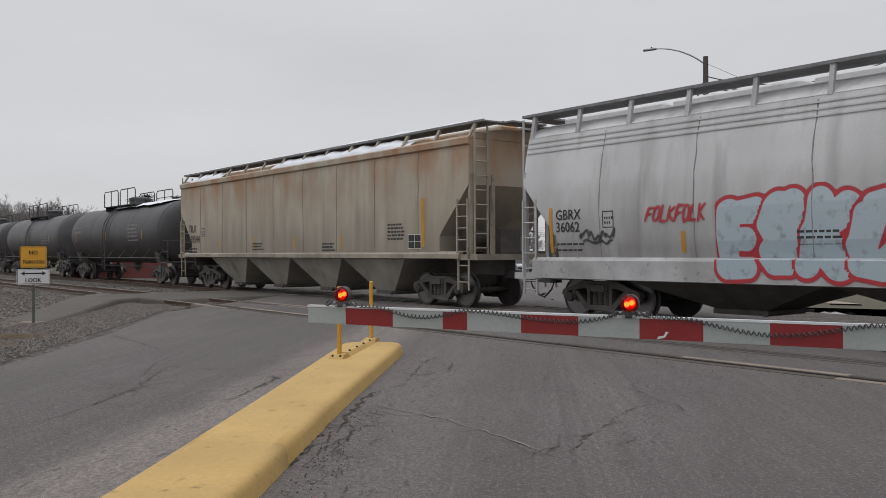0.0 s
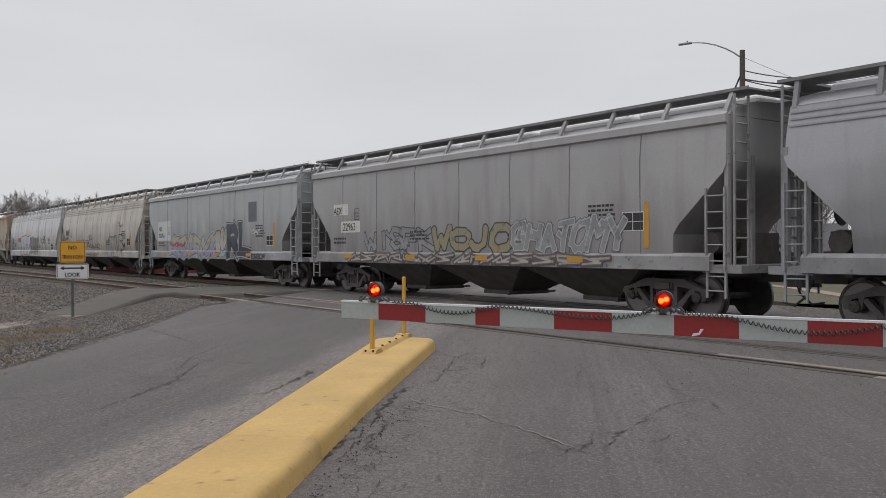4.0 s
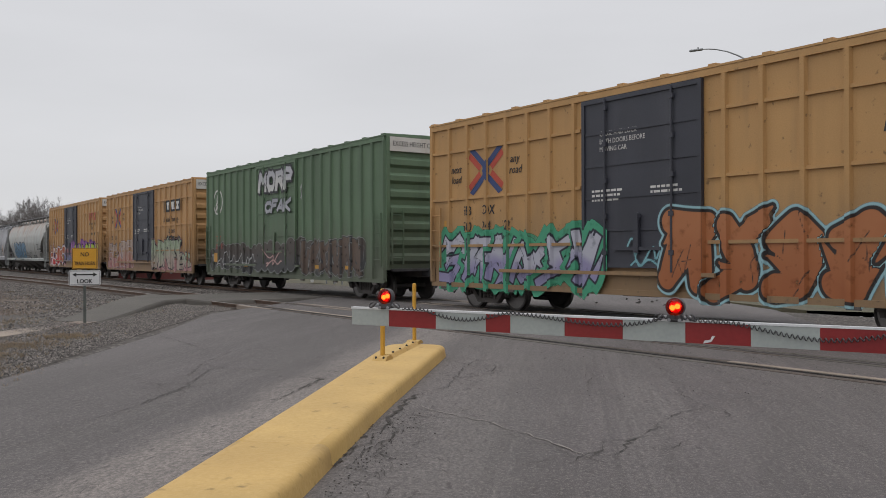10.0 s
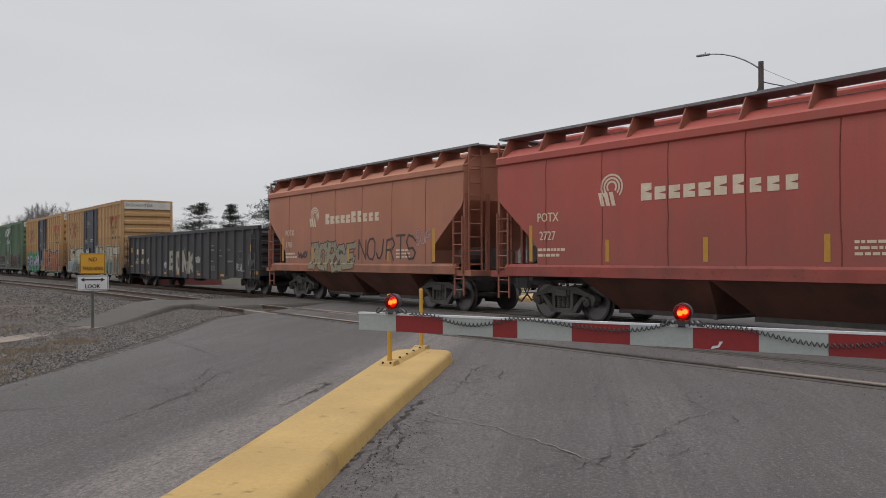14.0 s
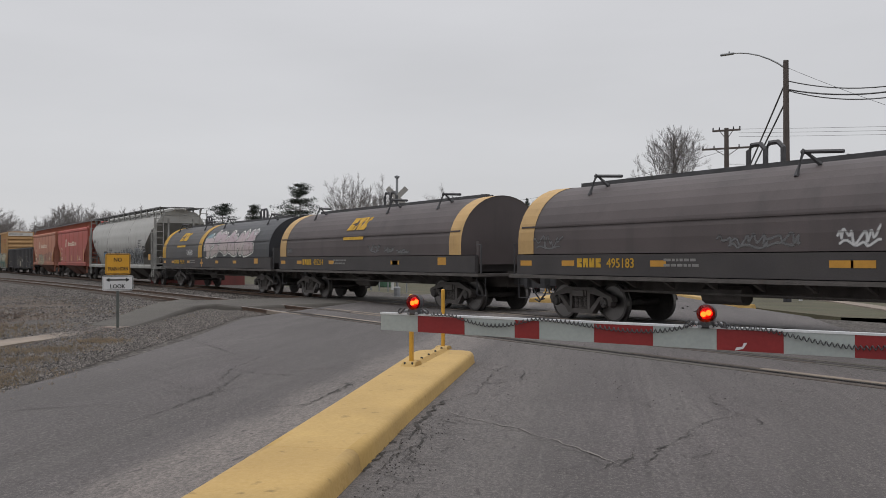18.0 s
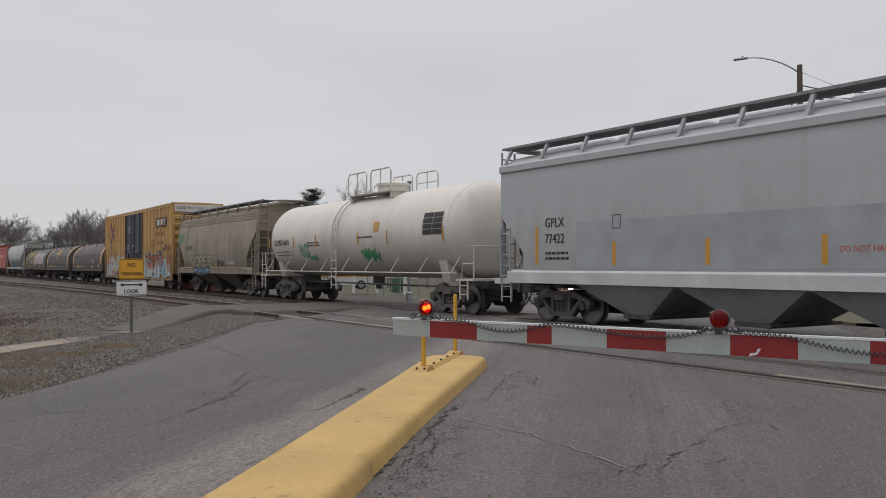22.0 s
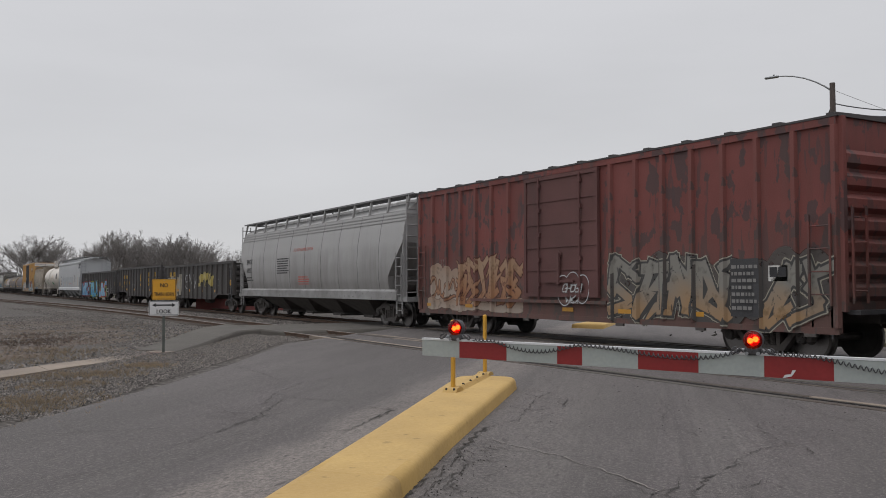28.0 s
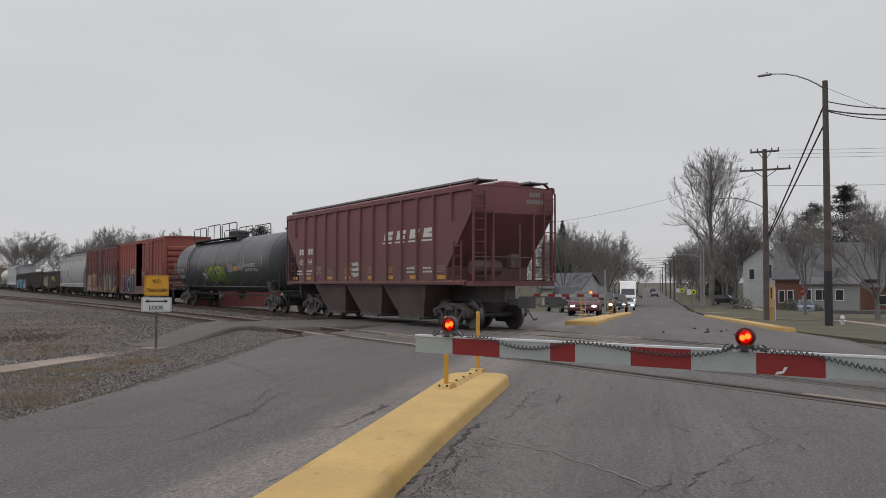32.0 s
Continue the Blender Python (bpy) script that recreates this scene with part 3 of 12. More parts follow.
def graffiti(car, yf, x0, x1, z0, z1, count, seed, material, thick=0.15, step=0.035, lean=0.1, plump=0.0, word=None, cast=None, wild=0, cloud=False, even=False):
    """Sprayed letters on a wall: round (plump) or straight-edged strokes, each letter in front of the one before; cast: a hard drop shade."""
    rng = random.Random(seed)
    h = z1 - z0
    count = len(word) if word else count
    line = thick < 0.05
    pad = 0.03 + EDGE[material.name]
    nx, nz = int((x1 - x0 + 2 * pad) / step) + 1, int((h + 2 * pad) / step) + 1
    GX, GZ = np.meshgrid(np.linspace(x0 - pad, x1 + pad, nx), np.linspace(z0 - pad, z1 + pad, nz))
    D = np.full(GX.shape, 9.0)
    tint = np.zeros(GX.shape)
    layer = 0.003 * sum(c.name.startswith("graffiti") for c in car.children)
    bow = 0.0 if line else 0.03 * h
    X = GX + bow * np.sin(GZ * 4.0 / h + GX * 1.3 + seed)
    Z = GZ + bow * np.sin(GX * 2.1 + seed)
    pitch = (x1 - x0) / count
    if cloud:
        for k in range(count):
            c = (x0 + pitch * (k + 0.5), z0 + h * rng.uniform(0.4, 0.6))
            D = np.minimum(D, np.hypot((X - c[0]) / (pitch * 0.8), (Z - c[1]) / (h * 0.42)) * 0.45 * h - 0.45 * h * rng.uniform(0.8, 1.05))
    elif line and not word:
        w = max(0.012, thick * 0.55 * min(h, 1.0))
        for k in range(2):
            pts = looping(x0, x1, z0, z1, count, rng, lean) if k == 0 else looping(x0 + 0.1 * (x1 - x0), x1, z0, z0 + 0.5 * h, max(2, count // 2), rng, lean)
            for p, q in zip(pts, pts[1:]):
                D = np.minimum(D, segment(X, Z, p, q, w, w * 0.8, False))
    else:
        for i in range(count):
            wide = pitch * (0.86 if line else 0.98 if even else rng.uniform(0.96, 1.14))
            hw = max(0.014, thick * 0.6 * h) if line else min(thick * h * (0.9 if plump else 0.8), 0.20 * wide)
            lo = z0 + hw + (0 if even else h * rng.uniform(0, 0.10))
            hi = z1 - hw - (0 if even else h * rng.uniform(0, 0.14))
            a = x0 + pitch * i + (pitch - wide) / 2 + hw
            b = a + wide - 2 * hw
            skew = 0.0 if even else rng.uniform(-0.12, 0.12)
            S = np.full(X.shape, 9.0)
            C = np.full(X.shape, 9.0)
            strokes = []
            for chain in (GLYPH[word[i]] if word else rng.choice(SHARDS)).split("|"):
                pts = []
                for q in chain.split():
                    u, v = int(q[0]) / 4, int(q[1]) / 4
                    j = 0.0 if even else 0.05
                    u, v = u + rng.uniform(-j, j), v + rng.uniform(-j, j)
                    pts.append((a + (b - a) * u + (lean + skew) * h * (v - 0.5), lo + (hi - lo) * v))
                strokes += [(p, q, hw * rng.uniform(0.85, 1.2), hw * rng.uniform(0.85, 1.2)) for p, q in zip(pts, pts[1:])]
            for _ in range(wild):
                p = (rng.uniform(a, b), rng.uniform(lo, hi))
                ang, ln = rng.choice((0.5, 0.9, 2.2, 2.7, -0.6, -2.4)), h * rng.uniform(0.3, 0.55)
                q = (p[0] + ln * math.cos(ang) * 0.8, min(z1, max(z0, p[1] + ln * math.sin(ang))))
                strokes.append((p, q, hw * 0.9, hw * 0.1))
            for p, q, w0, w1 in strokes:
                S = np.minimum(S, segment(X, Z, p, q, w0 * (1 + plump), w1 * (1 + plump), not (plump or line)))
                if cast:
                    C = np.minimum(C, segment(X - cast[0], Z - cast[1], p, q, w0, w1, not plump))
            if wild:
                E = np.full(X.shape, 9.0)
                for _ in range(2 + wild):
                    p = (rng.uniform(a, b), rng.uniform(lo, hi))
                    q = (p[0] + rng.uniform(-0.3, 0.3) * wide, p[1] + rng.uniform(-0.35, 0.35) * h)
                    E = np.minimum(E, segment(X, Z, p, q, 0.012, 0.012, False))
                S = np.where(S < 0, np.maximum(S, -E), S)
            front = S < EDGE[material.name] * 0.8
            tint = np.where(front, 0 if even else rng.uniform(-0.14, 0.14), tint)
            D = np.where(front, S, np.minimum(D, S))
            if cast:
                D = np.where((C < 0) & (D > 0.004), np.minimum(D, 0.02), D)
    X, Z = GX, GZ
    T = (Z - z0) / h + tint + (0.0 if even else 0.06 * np.sin(X * 3.1 + seed) + 0.05 * np.sin(X * 7.7 + Z * 6))
    Y = np.vectorize(yf)(X, Z) + 0.005 + layer
    idx = np.arange(nx * nz).reshape(nz, nx)
    low = np.minimum(np.minimum(D[:-1, :-1], D[1:, :-1]), np.minimum(D[:-1, 1:], D[1:, 1:]))
    sel = low < EDGE[material.name] + 0.02
    q = np.stack([idx[:-1, :-1][sel], idx[:-1, 1:][sel], idx[1:, 1:][sel], idx[1:, :-1][sel]], 1)
    used = np.unique(q)
    back = np.zeros(nx * nz, int)
    back[used] = np.arange(len(used))
    co = np.stack([X.ravel(), -Y.ravel(), Z.ravel()], 1)[used]
    me = bpy.data.meshes.new("graffiti")
    me.from_pydata(co.tolist(), [], back[q].tolist())
    for name, arr in (("ink", D), ("tone", T)):
        at = me.attributes.new(name, "FLOAT", "POINT")
        at.data.foreach_set("value", arr.ravel()[used].astype(np.float32))
    me.materials.append(material)
    me.update()
    return part("graffiti", me, None, car, "spray-painted graffiti letters")


# ---- ground ----
def fall(y):
    """The land drops a little beyond the tracks."""
    return 0.0 if y < 18 else max(-2.4, -0.033 * (y - 18))


def at_road(u, v):
    """u metres along the road from the eye, v metres to its right."""
    x, y = -0.731 * u + 0.682 * v, 0.682 * u + 0.731 * v
    return x, y, fall(y)


ROAD_TURN = math.degrees(math.atan2(0.682, -0.731))


def sheet_grid(xs, ys, zf):
    g = Geo()
    nx = len(xs)
    g.add([(x, y, zf(x, y)) for y in ys for x in xs], [(j * nx + i, j * nx + i + 1, (j + 1) * nx + i + 1, (j + 1) * nx + i) for j in range(len(ys) - 1) for i in range(nx - 1)])
    return g


def ribbon(rows, lift, material, name, label, cat="road", deep=0.25):
    """A paved strip with depth: rows of (u, v left, v right)."""
    g = Geo()
    us, pts = [], []
    for (u0, a0, b0), (u1, a1, b1) in zip(rows, rows[1:]):
        n = max(1, int((u1 - u0) / 3))
        us += [(u0 + (u1 - u0) * k / n, a0 + (a1 - a0) * k / n, b0 + (b1 - b0) * k / n) for k in range(n)]
    us.append(rows[-1])
    w = 11
    for u, a, b in us:
        for k in range(w):
            kk = min(8, max(0, k - 1))
            x, y, z = at_road(u, a + (b - a) * kk / 8 + (-0.05 if k == 0 else 0.05 if k == w - 1 else 0))
            pts.append((x, y, z + lift - (deep if k in (0, w - 1) else 0)))
    g.add(pts, [(w * j + k, w * j + k + 1, w * j + w + 1 + k, w * j + w + k) for j in range(len(us) - 1) for k in range(w - 1)])
    return thing(name, label, cat, kind="structure", geo=g, material=material)


def slab(pts, z, deep, name, label, cat, material, parent=None):
    """A flat piece of paving with an outline of (x, y)."""
    g = Geo().prism(pts, z - deep, z, "z")
    if parent:
        return part(name, g, material, parent)
    return thing(name, label, cat, kind="structure", geo=g, material=material)


xs = [-3000, -900, -400] + list(range(-260, 61, 10)) + [150, 500, 2000]
ys = [-2000, -300, -60, -20, 0, 8, 14, 18, 22, 26, 32, 40, 50, 60, 70, 80, 91, 110, 130, 180, 260, 400, 900, 3500]
thing("ground", "winter lawn and bare earth reaching to the horizon", "ground", kind="structure", geo=sheet_grid(xs, ys, lambda x, y: fall(y) - 0.32), material=M_GRASS)


def yard_z(x, y):
    dip = -0.14 + 0.04 * noise.noise((x * 0.25, y * 0.4, 0))
    return dip - (0.05 if y > 19 else 0) + (0.10 if y < 8.6 and -30 < x else 0.0)


thing("gravel_yard", "grey gravel and cinders beside the tracks", "gravel", kind="structure",
      geo=sheet_grid([x * 1.0 for x in range(-300, -60, 6)] + [x * 1.0 for x in range(-60, 41)], [-8, -4, -2, 0, 1, 2, 3, 4, 5, 6, 7, 8, 9, 10, 11, 12, 13, 14, 15, 16, 17, 18, 19, 20, 21, 22], yard_z), material=M_GRAVEL)
# brown verge with dry grass, left of the pavement
def verge_z(x, y):
    edge = 1.5 + 2.2 * noise.noise((x * 0.35, y * 0.35, 4)) + 0.5 * noise.noise((x * 1.6, y * 1.6, 2))
    inner = min(1, max(0, (edge + 1.2 - (y + 0.42 * (x + 20))) / 2.2))
    return yard_z(x, y) - 0.05 + 0.085 * inner + 0.02 * noise.noise((x * 1.1, y * 1.1, 9)) - 0.1 * max(0, min(1, (x + 15.5) / 2))


g = sheet_grid([-44 + 0.4 * k for k in range(83)], [-8 + 0.4 * k for k in range(36)], verge_z)
thing("verge", "bare brown verge with dead grass", "verge", kind="structure", geo=g, material=M_DIRT)
ribbon([(-30, -9, 5.5), (6, -6.3, 5.5), (12, -7.0, 5.2), (15.4, -7.6, 5.0), (21, -8.9, 5.2), (26, -8.6, 5.8), (34, -8.0, 5.4), (50, -7.6, 5.2), (66, -7.0, 5.0), (143, -4.5, 7.5), (243, -0.5, 8.3), (372, 2.5, 10.0), (700, 8.0, 15.0)], 0.0, M_ASPHALT, "road", "old cracked grey asphalt road over the crossing")


def paved(name, label, rows, material, lift=0.0):
    """A strip of paving over the lawn: pairs of (u, v left, v right)."""
    g = Geo()
    v = []
    for u, a, b in rows:
        for q, dz in ((a - 0.03, -0.3), (a, 0), (b, 0), (b + 0.03, -0.3)):
            x, y, z = at_road(u, q)
            v.append((x, y, z + dz + lift))
    g.add(v, [(4 * k + j, 4 * k + j + 1, 4 * k + j + 5, 4 * k + j + 4) for k in range(len(rows) - 1) for j in range(3)])
    return thing(name, label, "pavement", kind="structure", geo=g, material=material)


paved("lawn", "olive brown winter lawn beside the street", [(27, 6.9, 60), (34, 5.9, 60), (45, 5.9, 60), (66, 5.6, 60), (105, 6.8, 80), (143, 8.0, 90), (200, 8.4, 90)], M_GRASS, -0.02)
paved("pavement", "narrow concrete pavement across the lawn", [(30, 10.0, 11.0), (51, 12.6, 13.7), (68, 13.6, 14.8), (102, 15.0, 16.4), (177, 16.6, 18.0)], M_CONCRETE, 0.03)
paved("pavement", "short concrete walk to the kerb", [(64, 5.4, 13.7), (65.4, 5.4, 13.7)], M_CONCRETE, 0.026)
paved("pavement", "pale driveway to the house", [(96, 6.2, 34), (99.5, 6.2, 34)], M_CONCRETE, 0.026)
paved("pavement", "side street joining by the trees", [(150, 7.8, 60), (157, 7.8, 60)], M_ASPHALT, 0.026)
# ---- tracks ----
def bend(x):
    return -0.0006 * (x + 25) ** 2 if x < -25 else 0.0


def rail_mesh(yc, curved):
    prof = [(-0.07, -0.17), (0.07, -0.17), (0.07, -0.155), (0.012, -0.13), (0.012, -0.045), (0.036, -0.035), (0.036, -0.004), (0.03, 0.0), (-0.03, 0.0), (-0.036, -0.004), (-0.036, -0.035), (-0.012, -0.045), (-0.012, -0.13), (-0.07, -0.155)]
    g = Geo()
    n = len(prof)
    rng_x = [-300, -220, -160, -120] + list(range(-100, 41, 5))
    pts = [(x, yc + (bend(x) if curved else 0) + py, pz) for x in rng_x for py, pz in prof]
    for j in range(len(rng_x) - 1):
        for i in range(n):
            g.add([], [])
            g.f.append((j * n + i, j * n + (i + 1) % n, (j + 1) * n + (i + 1) % n, (j + 1) * n + i))
            g.m.append(1 if i in (6, 7, 8) else 0)
    g.v = pts
    return g


TIE = Geo().cbox(-0.115, 0.115, -1.3, 1.3, -0.16, 0.0, 0.015).mesh("tie", M_TIE)
rng = random.Random(3)
for yc, curved, far, what in ((TRACK_Y, False, -29.5, "main line track under the train"), (SIDING_Y, True, -23.9, "rusty second track across the road")):
    track = thing("railway_track", what + " on timber ties", "railway track", kind="structure")
    for s in (-0.7525, 0.7525):
        part("rail", rail_mesh(yc + s, curved), [M_RUST, M_RAIL], track, "steel rail with a worn head")
    x = far
    for k in range(95):
        x -= 0.53
        ob = part("tie", TIE, None, track)
        ob.matrix_basis = pose(x, yc + (bend(x) if curved else 0), -0.11 + rng.uniform(-0.01, 0.01), 0, 0, rng.uniform(-1.5, 1.5))
    g = Geo()
    while x > -190:
        x -= 0.53
        y = yc + (bend(x) if curved else 0)
        g.box(x - 0.11, x + 0.11, y - 1.3, y + 1.3, -0.27, -0.11)
    tagged(part("far_ties", g, M_TIE, track), kind="stuff")
    # panels in the road
    x0, x1 = (-29.2, -7.6) if not curved else (-24.4, -2.5)
    for dy, w, mm in ((-0.93, 0.14, M_CONCRETE), (-0.58, 0.12, M_CONCRETE), (0.58, 0.12, M_CONCRETE), (0.93, 0.14, M_CONCRETE)):
        x = x0
        while x < x1:
            ln = min(2.4, x1 - x)
            g = Geo().cbox(x, x + ln - 0.03, yc + dy - w / 2, yc + dy + w / 2, -0.1, 0.006 + rng.uniform(0, 0.006), 0.004)
            part("crossing_panel", g, mm if rng.random() < (0.45 if x < -16 else 0.12) else M_TIE if x < -16 or rng.random() < 0.4 else M_PATH, track)
            x += ln
    for dy in (-0.69, 0.69):
        g = Geo().box(x0, x1, yc + dy - 0.028, yc + dy + 0.028, -0.02, 0.004)
        part("flangeway", g, M_CRACK, track, "dark flange groove")

# asphalt footpath rising over the tracks, and the concrete pavement
rows = [((-20.2, 4.75), (-21.2, 4.1), -0.005), ((-22.6, 6.1), (-24.0, 5.45), 0.04), ((-24.4, 7.1), (-26.2, 6.5), 0.10), ((-25.9, 8.0), (-28.2, 7.5), 0.135), ((-27.0, 9.0), (-31.0, 9.1), 0.115), ((-27.1, 9.72), (-32.1, 9.9), 0.0), ((-27.6, 17.6), (-32.5, 17.6), -0.005)]
g = Geo()
for (nx, ny), (fx, fy), z in rows:
    d = Vector((fx - nx, fy - ny)).normalized() * 0.22
    k = len(g.v)
    g.v += [(nx - d.x, ny - d.y, -0.28), (nx - d.x * 0.3, ny - d.y * 0.3, z - 0.05), (nx, ny, z), (nx * 0.5 + fx * 0.5, ny * 0.5 + fy * 0.5, z + 0.012), (fx, fy, z), (fx + d.x, fy + d.y, -0.28)]
    if k:
        for q in range(5):
            g.f.append((k - 6 + q, k - 5 + q, k + 1 + q, k + q))
            g.m.append(0)
thing("footpath", "dark asphalt footpath mounded up to the tracks", "path", kind="structure", geo=g, material=M_PATH)
M_REDSLAB = mat("worn_red_paving", (0.20, 0.12, 0.095), 0.9, 0.0, 0.25, 4.0, 0.3, 40)
walk_way = thing("pavement", "weathered pale concrete pavement", "pavement", kind="structure")
for k in range(-1, 9):
    a, b = max(-0.09, k / 5.0), (k + 1) / 5.0 - 0.002
    n0, f0 = Vector((-20.0, 4.5)), Vector((-20.5, 4.2))
    n1, f1 = Vector((-16.1, 1.12)), Vector((-17.3, 1.1))
    q = [n0.lerp(n1, a), n0.lerp(n1, b), f0.lerp(f1, b), f0.lerp(f1, a)]
    slab([tuple(p) for p in q], -0.005 + 0.004 * (k % 2), 0.12, "paving_slab", "", "", M_REDSLAB if k == 0 else M_CONCRETE, walk_way)

# loose ballast near the road
def stones(name, label, n, place, size, seed, material):
    r = random.Random(seed)
    v, f = [], []
    for _ in range(n):
        x, y, z = place(r)
        s = r.uniform(*size)
        k = len(v)
        for d in ((1, 0, 0), (-0.5, 0.87, 0), (-0.5, -0.87, 0), (0.1, 0.1, 0.9), (0, 0, -0.5)):
            v.append((x + s * (d[0] + r.uniform(-0.3, 0.3)), y + s * (d[1] + r.uniform(-0.3, 0.3)), z + s * (d[2] * 0.7 + r.uniform(-0.1, 0.1))))
        f += [(k, k + 1, k + 3), (k + 1, k + 2, k + 3), (k + 2, k, k + 3), (k + 1, k, k + 4), (k + 2, k + 1, k + 4), (k, k + 2, k + 4)]
    g = Geo()
    g.v, g.f, g.m = v, f, [0] * len(f)
    return thing(name, label, "gravel", kind="stuff", geo=g, material=material)


def left_bank(r):
    while True:
        x, y = r.uniform(-27, -11), r.uniform(0.2, 9.6)
        edge = (x + 10.3) * -0.62 + 0.6
        if y < edge + 0.1 and y > edge - 2.6 - 0.04 * abs(x):
            return x, y, yard_z(x, y) + 0.02


def track_bank(r):
    x, y = r.uniform(-70, -26), r.choice((r.uniform(6, 9.3), r.uniform(12.2, 14.2), r.uniform(9.9, 11.3)))
    return x, y + bend(x), yard_z(x, y) + 0.01


stones("loose_ballast", "loose grey ballast stones beside the road", 38000, left_bank, (0.008, 0.026), 4, M_STONE)
stones("track_ballast", "grey ballast between the ties", 14000, track_bank, (0.02, 0.05), 5, M_STONE)

def yard_spot(r):
    while True:
        x, y = r.uniform(-50, -18), r.uniform(-5, 8)
        if y < (4.0 + 0.49 * (-21.2 - x) if x < -21.2 else 4.35 - 0.85 * (x + 20.2) - 0.6) and noise.noise((x * 0.4, y * 0.4, 5)) > r.uniform(-0.6, 0.3):
            return x, y, max(yard_z(x, y), verge_z(x, y)) + 0.004


stones("yard_gravel", "coarse grey and brown gravel left of the pavement", 20000, yard_spot, (0.014, 0.05), 7, M_STONE)
stones("road_grit", "dark grit scattered on the road", 260, lambda r: (*at_road(r.uniform(9, 17), r.uniform(-1.6, 3.5))[:2], 0.008), (0.004, 0.011), 6, M_CRACK)


def tufts(name, n, place, seed, high, material):
    r = random.Random(seed)
    g = Geo()
    for _ in range(n):
        x, y, z = place(r)
        for b in range(7):
            a = r.uniform(0, 6.28)
            h = high * r.uniform(0.5, 1.2)
            dx, dy = math.cos(a) * h * 0.5, math.sin(a) * h * 0.5
            w = 0.007
            g.add([(x - w, y, z), (x + w, y, z), (x + dx * 0.5, y + dy * 0.5, z + h * 0.7), (x + dx, y + dy, z + h)], [(0, 1, 2), (0, 2, 3)])
    return thing(name, "tufts of dead straw-coloured grass", "grass", kind="stuff", geo=g, material=material)


def verge_spot(r):
    while True:
        x, y = r.uniform(-42, -11.5), r.uniform(-7, 8)
        d = y + 0.9 * (x + 20) - 4.3
        k = noise.noise((x * 0.45, y * 0.45, 7)) + 0.5 * noise.noise((x * 1.7, y * 1.7, 3))
        if (-1.0 < d < 0.2 and x > -21.5) or y > 4.2 - 0.62 * (x + 16) or k < r.uniform(-0.1, 0.45):
            continue
        if d < 1.6 + 0.8 * k:
            return x, y, max(yard_z(x, y), verge_z(x, y)) - 0.004


tufts("dead_grass", 5000, verge_spot, 8, 0.05, M_STRAW)
PATCHES = [(-12.09, 0.93, 1.0), (-12.66, 1.20, 0.8), (-14.49, 1.77, 0.7), (-15.75, 2.53, 0.7), (-17.00, 3.47, 0.6), (-19.82, 1.66, 1.4), (-21.72, 2.75, 1.3), (-16.25, 1.63, 0.9)]


def patch_spot(r):
    x, y, s = r.choice(PATCHES)
    x, y = x + r.gauss(0, 0.5) * s, y + r.gauss(0, 0.5) * s
    return x, y, max(yard_z(x, y), verge_z(x, y)) - 0.002


tufts("dead_grass", 2200, patch_spot, 18, 0.065, mat("pale_dry_grass", (0.35, 0.275, 0.185), 0.9, 0.0, 0.3, 2.0))
WEEDS = [(-28.10, 2.35, 1.6), (-25.72, 2.84, 1.2), (-24.29, 1.78, 1.3)]


def weed_spot(r):
    x, y, s = r.choice(WEEDS)
    x, y = x + r.gauss(0, 0.7) * s, y + r.gauss(0, 0.5) * s
    return x, y, max(yard_z(x, y), verge_z(x, y)) - 0.002


tufts("dead_weeds", 520, weed_spot, 19, 0.075, mat("dark_red_brown_weed", (0.15, 0.105, 0.08), 0.9, 0.0, 0.3, 2.0))
def clod_spot(r):
    x, y, z = at_road(r.uniform(27, 33), r.uniform(0.2, 4.5))
    return x, y, z + 0.02


stones("clods", "dark clods of dirt dropped on the far side of the crossing", 9, clod_spot, (0.05, 0.11), 16, M_CRACK)

# cracks in the asphalt
HAIR = Geo()


def crack(pts, width, seed, material=None, name="crack"):
    r = random.Random(seed)
    g = Geo()
    line = []
    stray = 0.045 if width > 0.009 else 0.03
    for (x0, y0), (x1, y1) in zip(pts, pts[1:]):
        n = max(2, int(math.hypot(x1 - x0, y1 - y0) / 0.07))
        line += [(x0 + (x1 - x0) * k / n + r.uniform(-stray, stray), y0 + (y1 - y0) * k / n + r.uniform(-stray, stray)) for k in range(n)]
    width *= 0.6 if width > 0.009 else 1.2
    line.append(pts[-1])
    v = []
    for i, (x, y) in enumerate(line):
        a, b = line[max(0, i - 1)], line[min(len(line) - 1, i + 1)]
        d = math.hypot(b[0] - a[0], b[1] - a[1]) or 1
        nx, ny = -(b[1] - a[1]) / d, (b[0] - a[0]) / d
        w = width * r.choice((0.15, 0.4, 0.7, 1.0, 1.3)) * min(1, 0.3 + i * 0.15, 0.3 + (len(line) - 1 - i) * 0.15)
        v += [(x + nx * w, y + ny * w, 0.0075 + fall(y)), (x - nx * w, y - ny * w, 0.0075 + fall(y))]
    g.add(v, [(2 * i, 2 * i + 1, 2 * i + 3, 2 * i + 2) for i in range(len(line) - 1)])
    for _ in range(max(2, len(line) // 8)):
        hairline(r.choice(line), r.uniform(0.2, 1.1), r)
    return thing(name, "jagged crack in the asphalt", "crack", kind="structure", geo=g, material=material or M_CRACK)


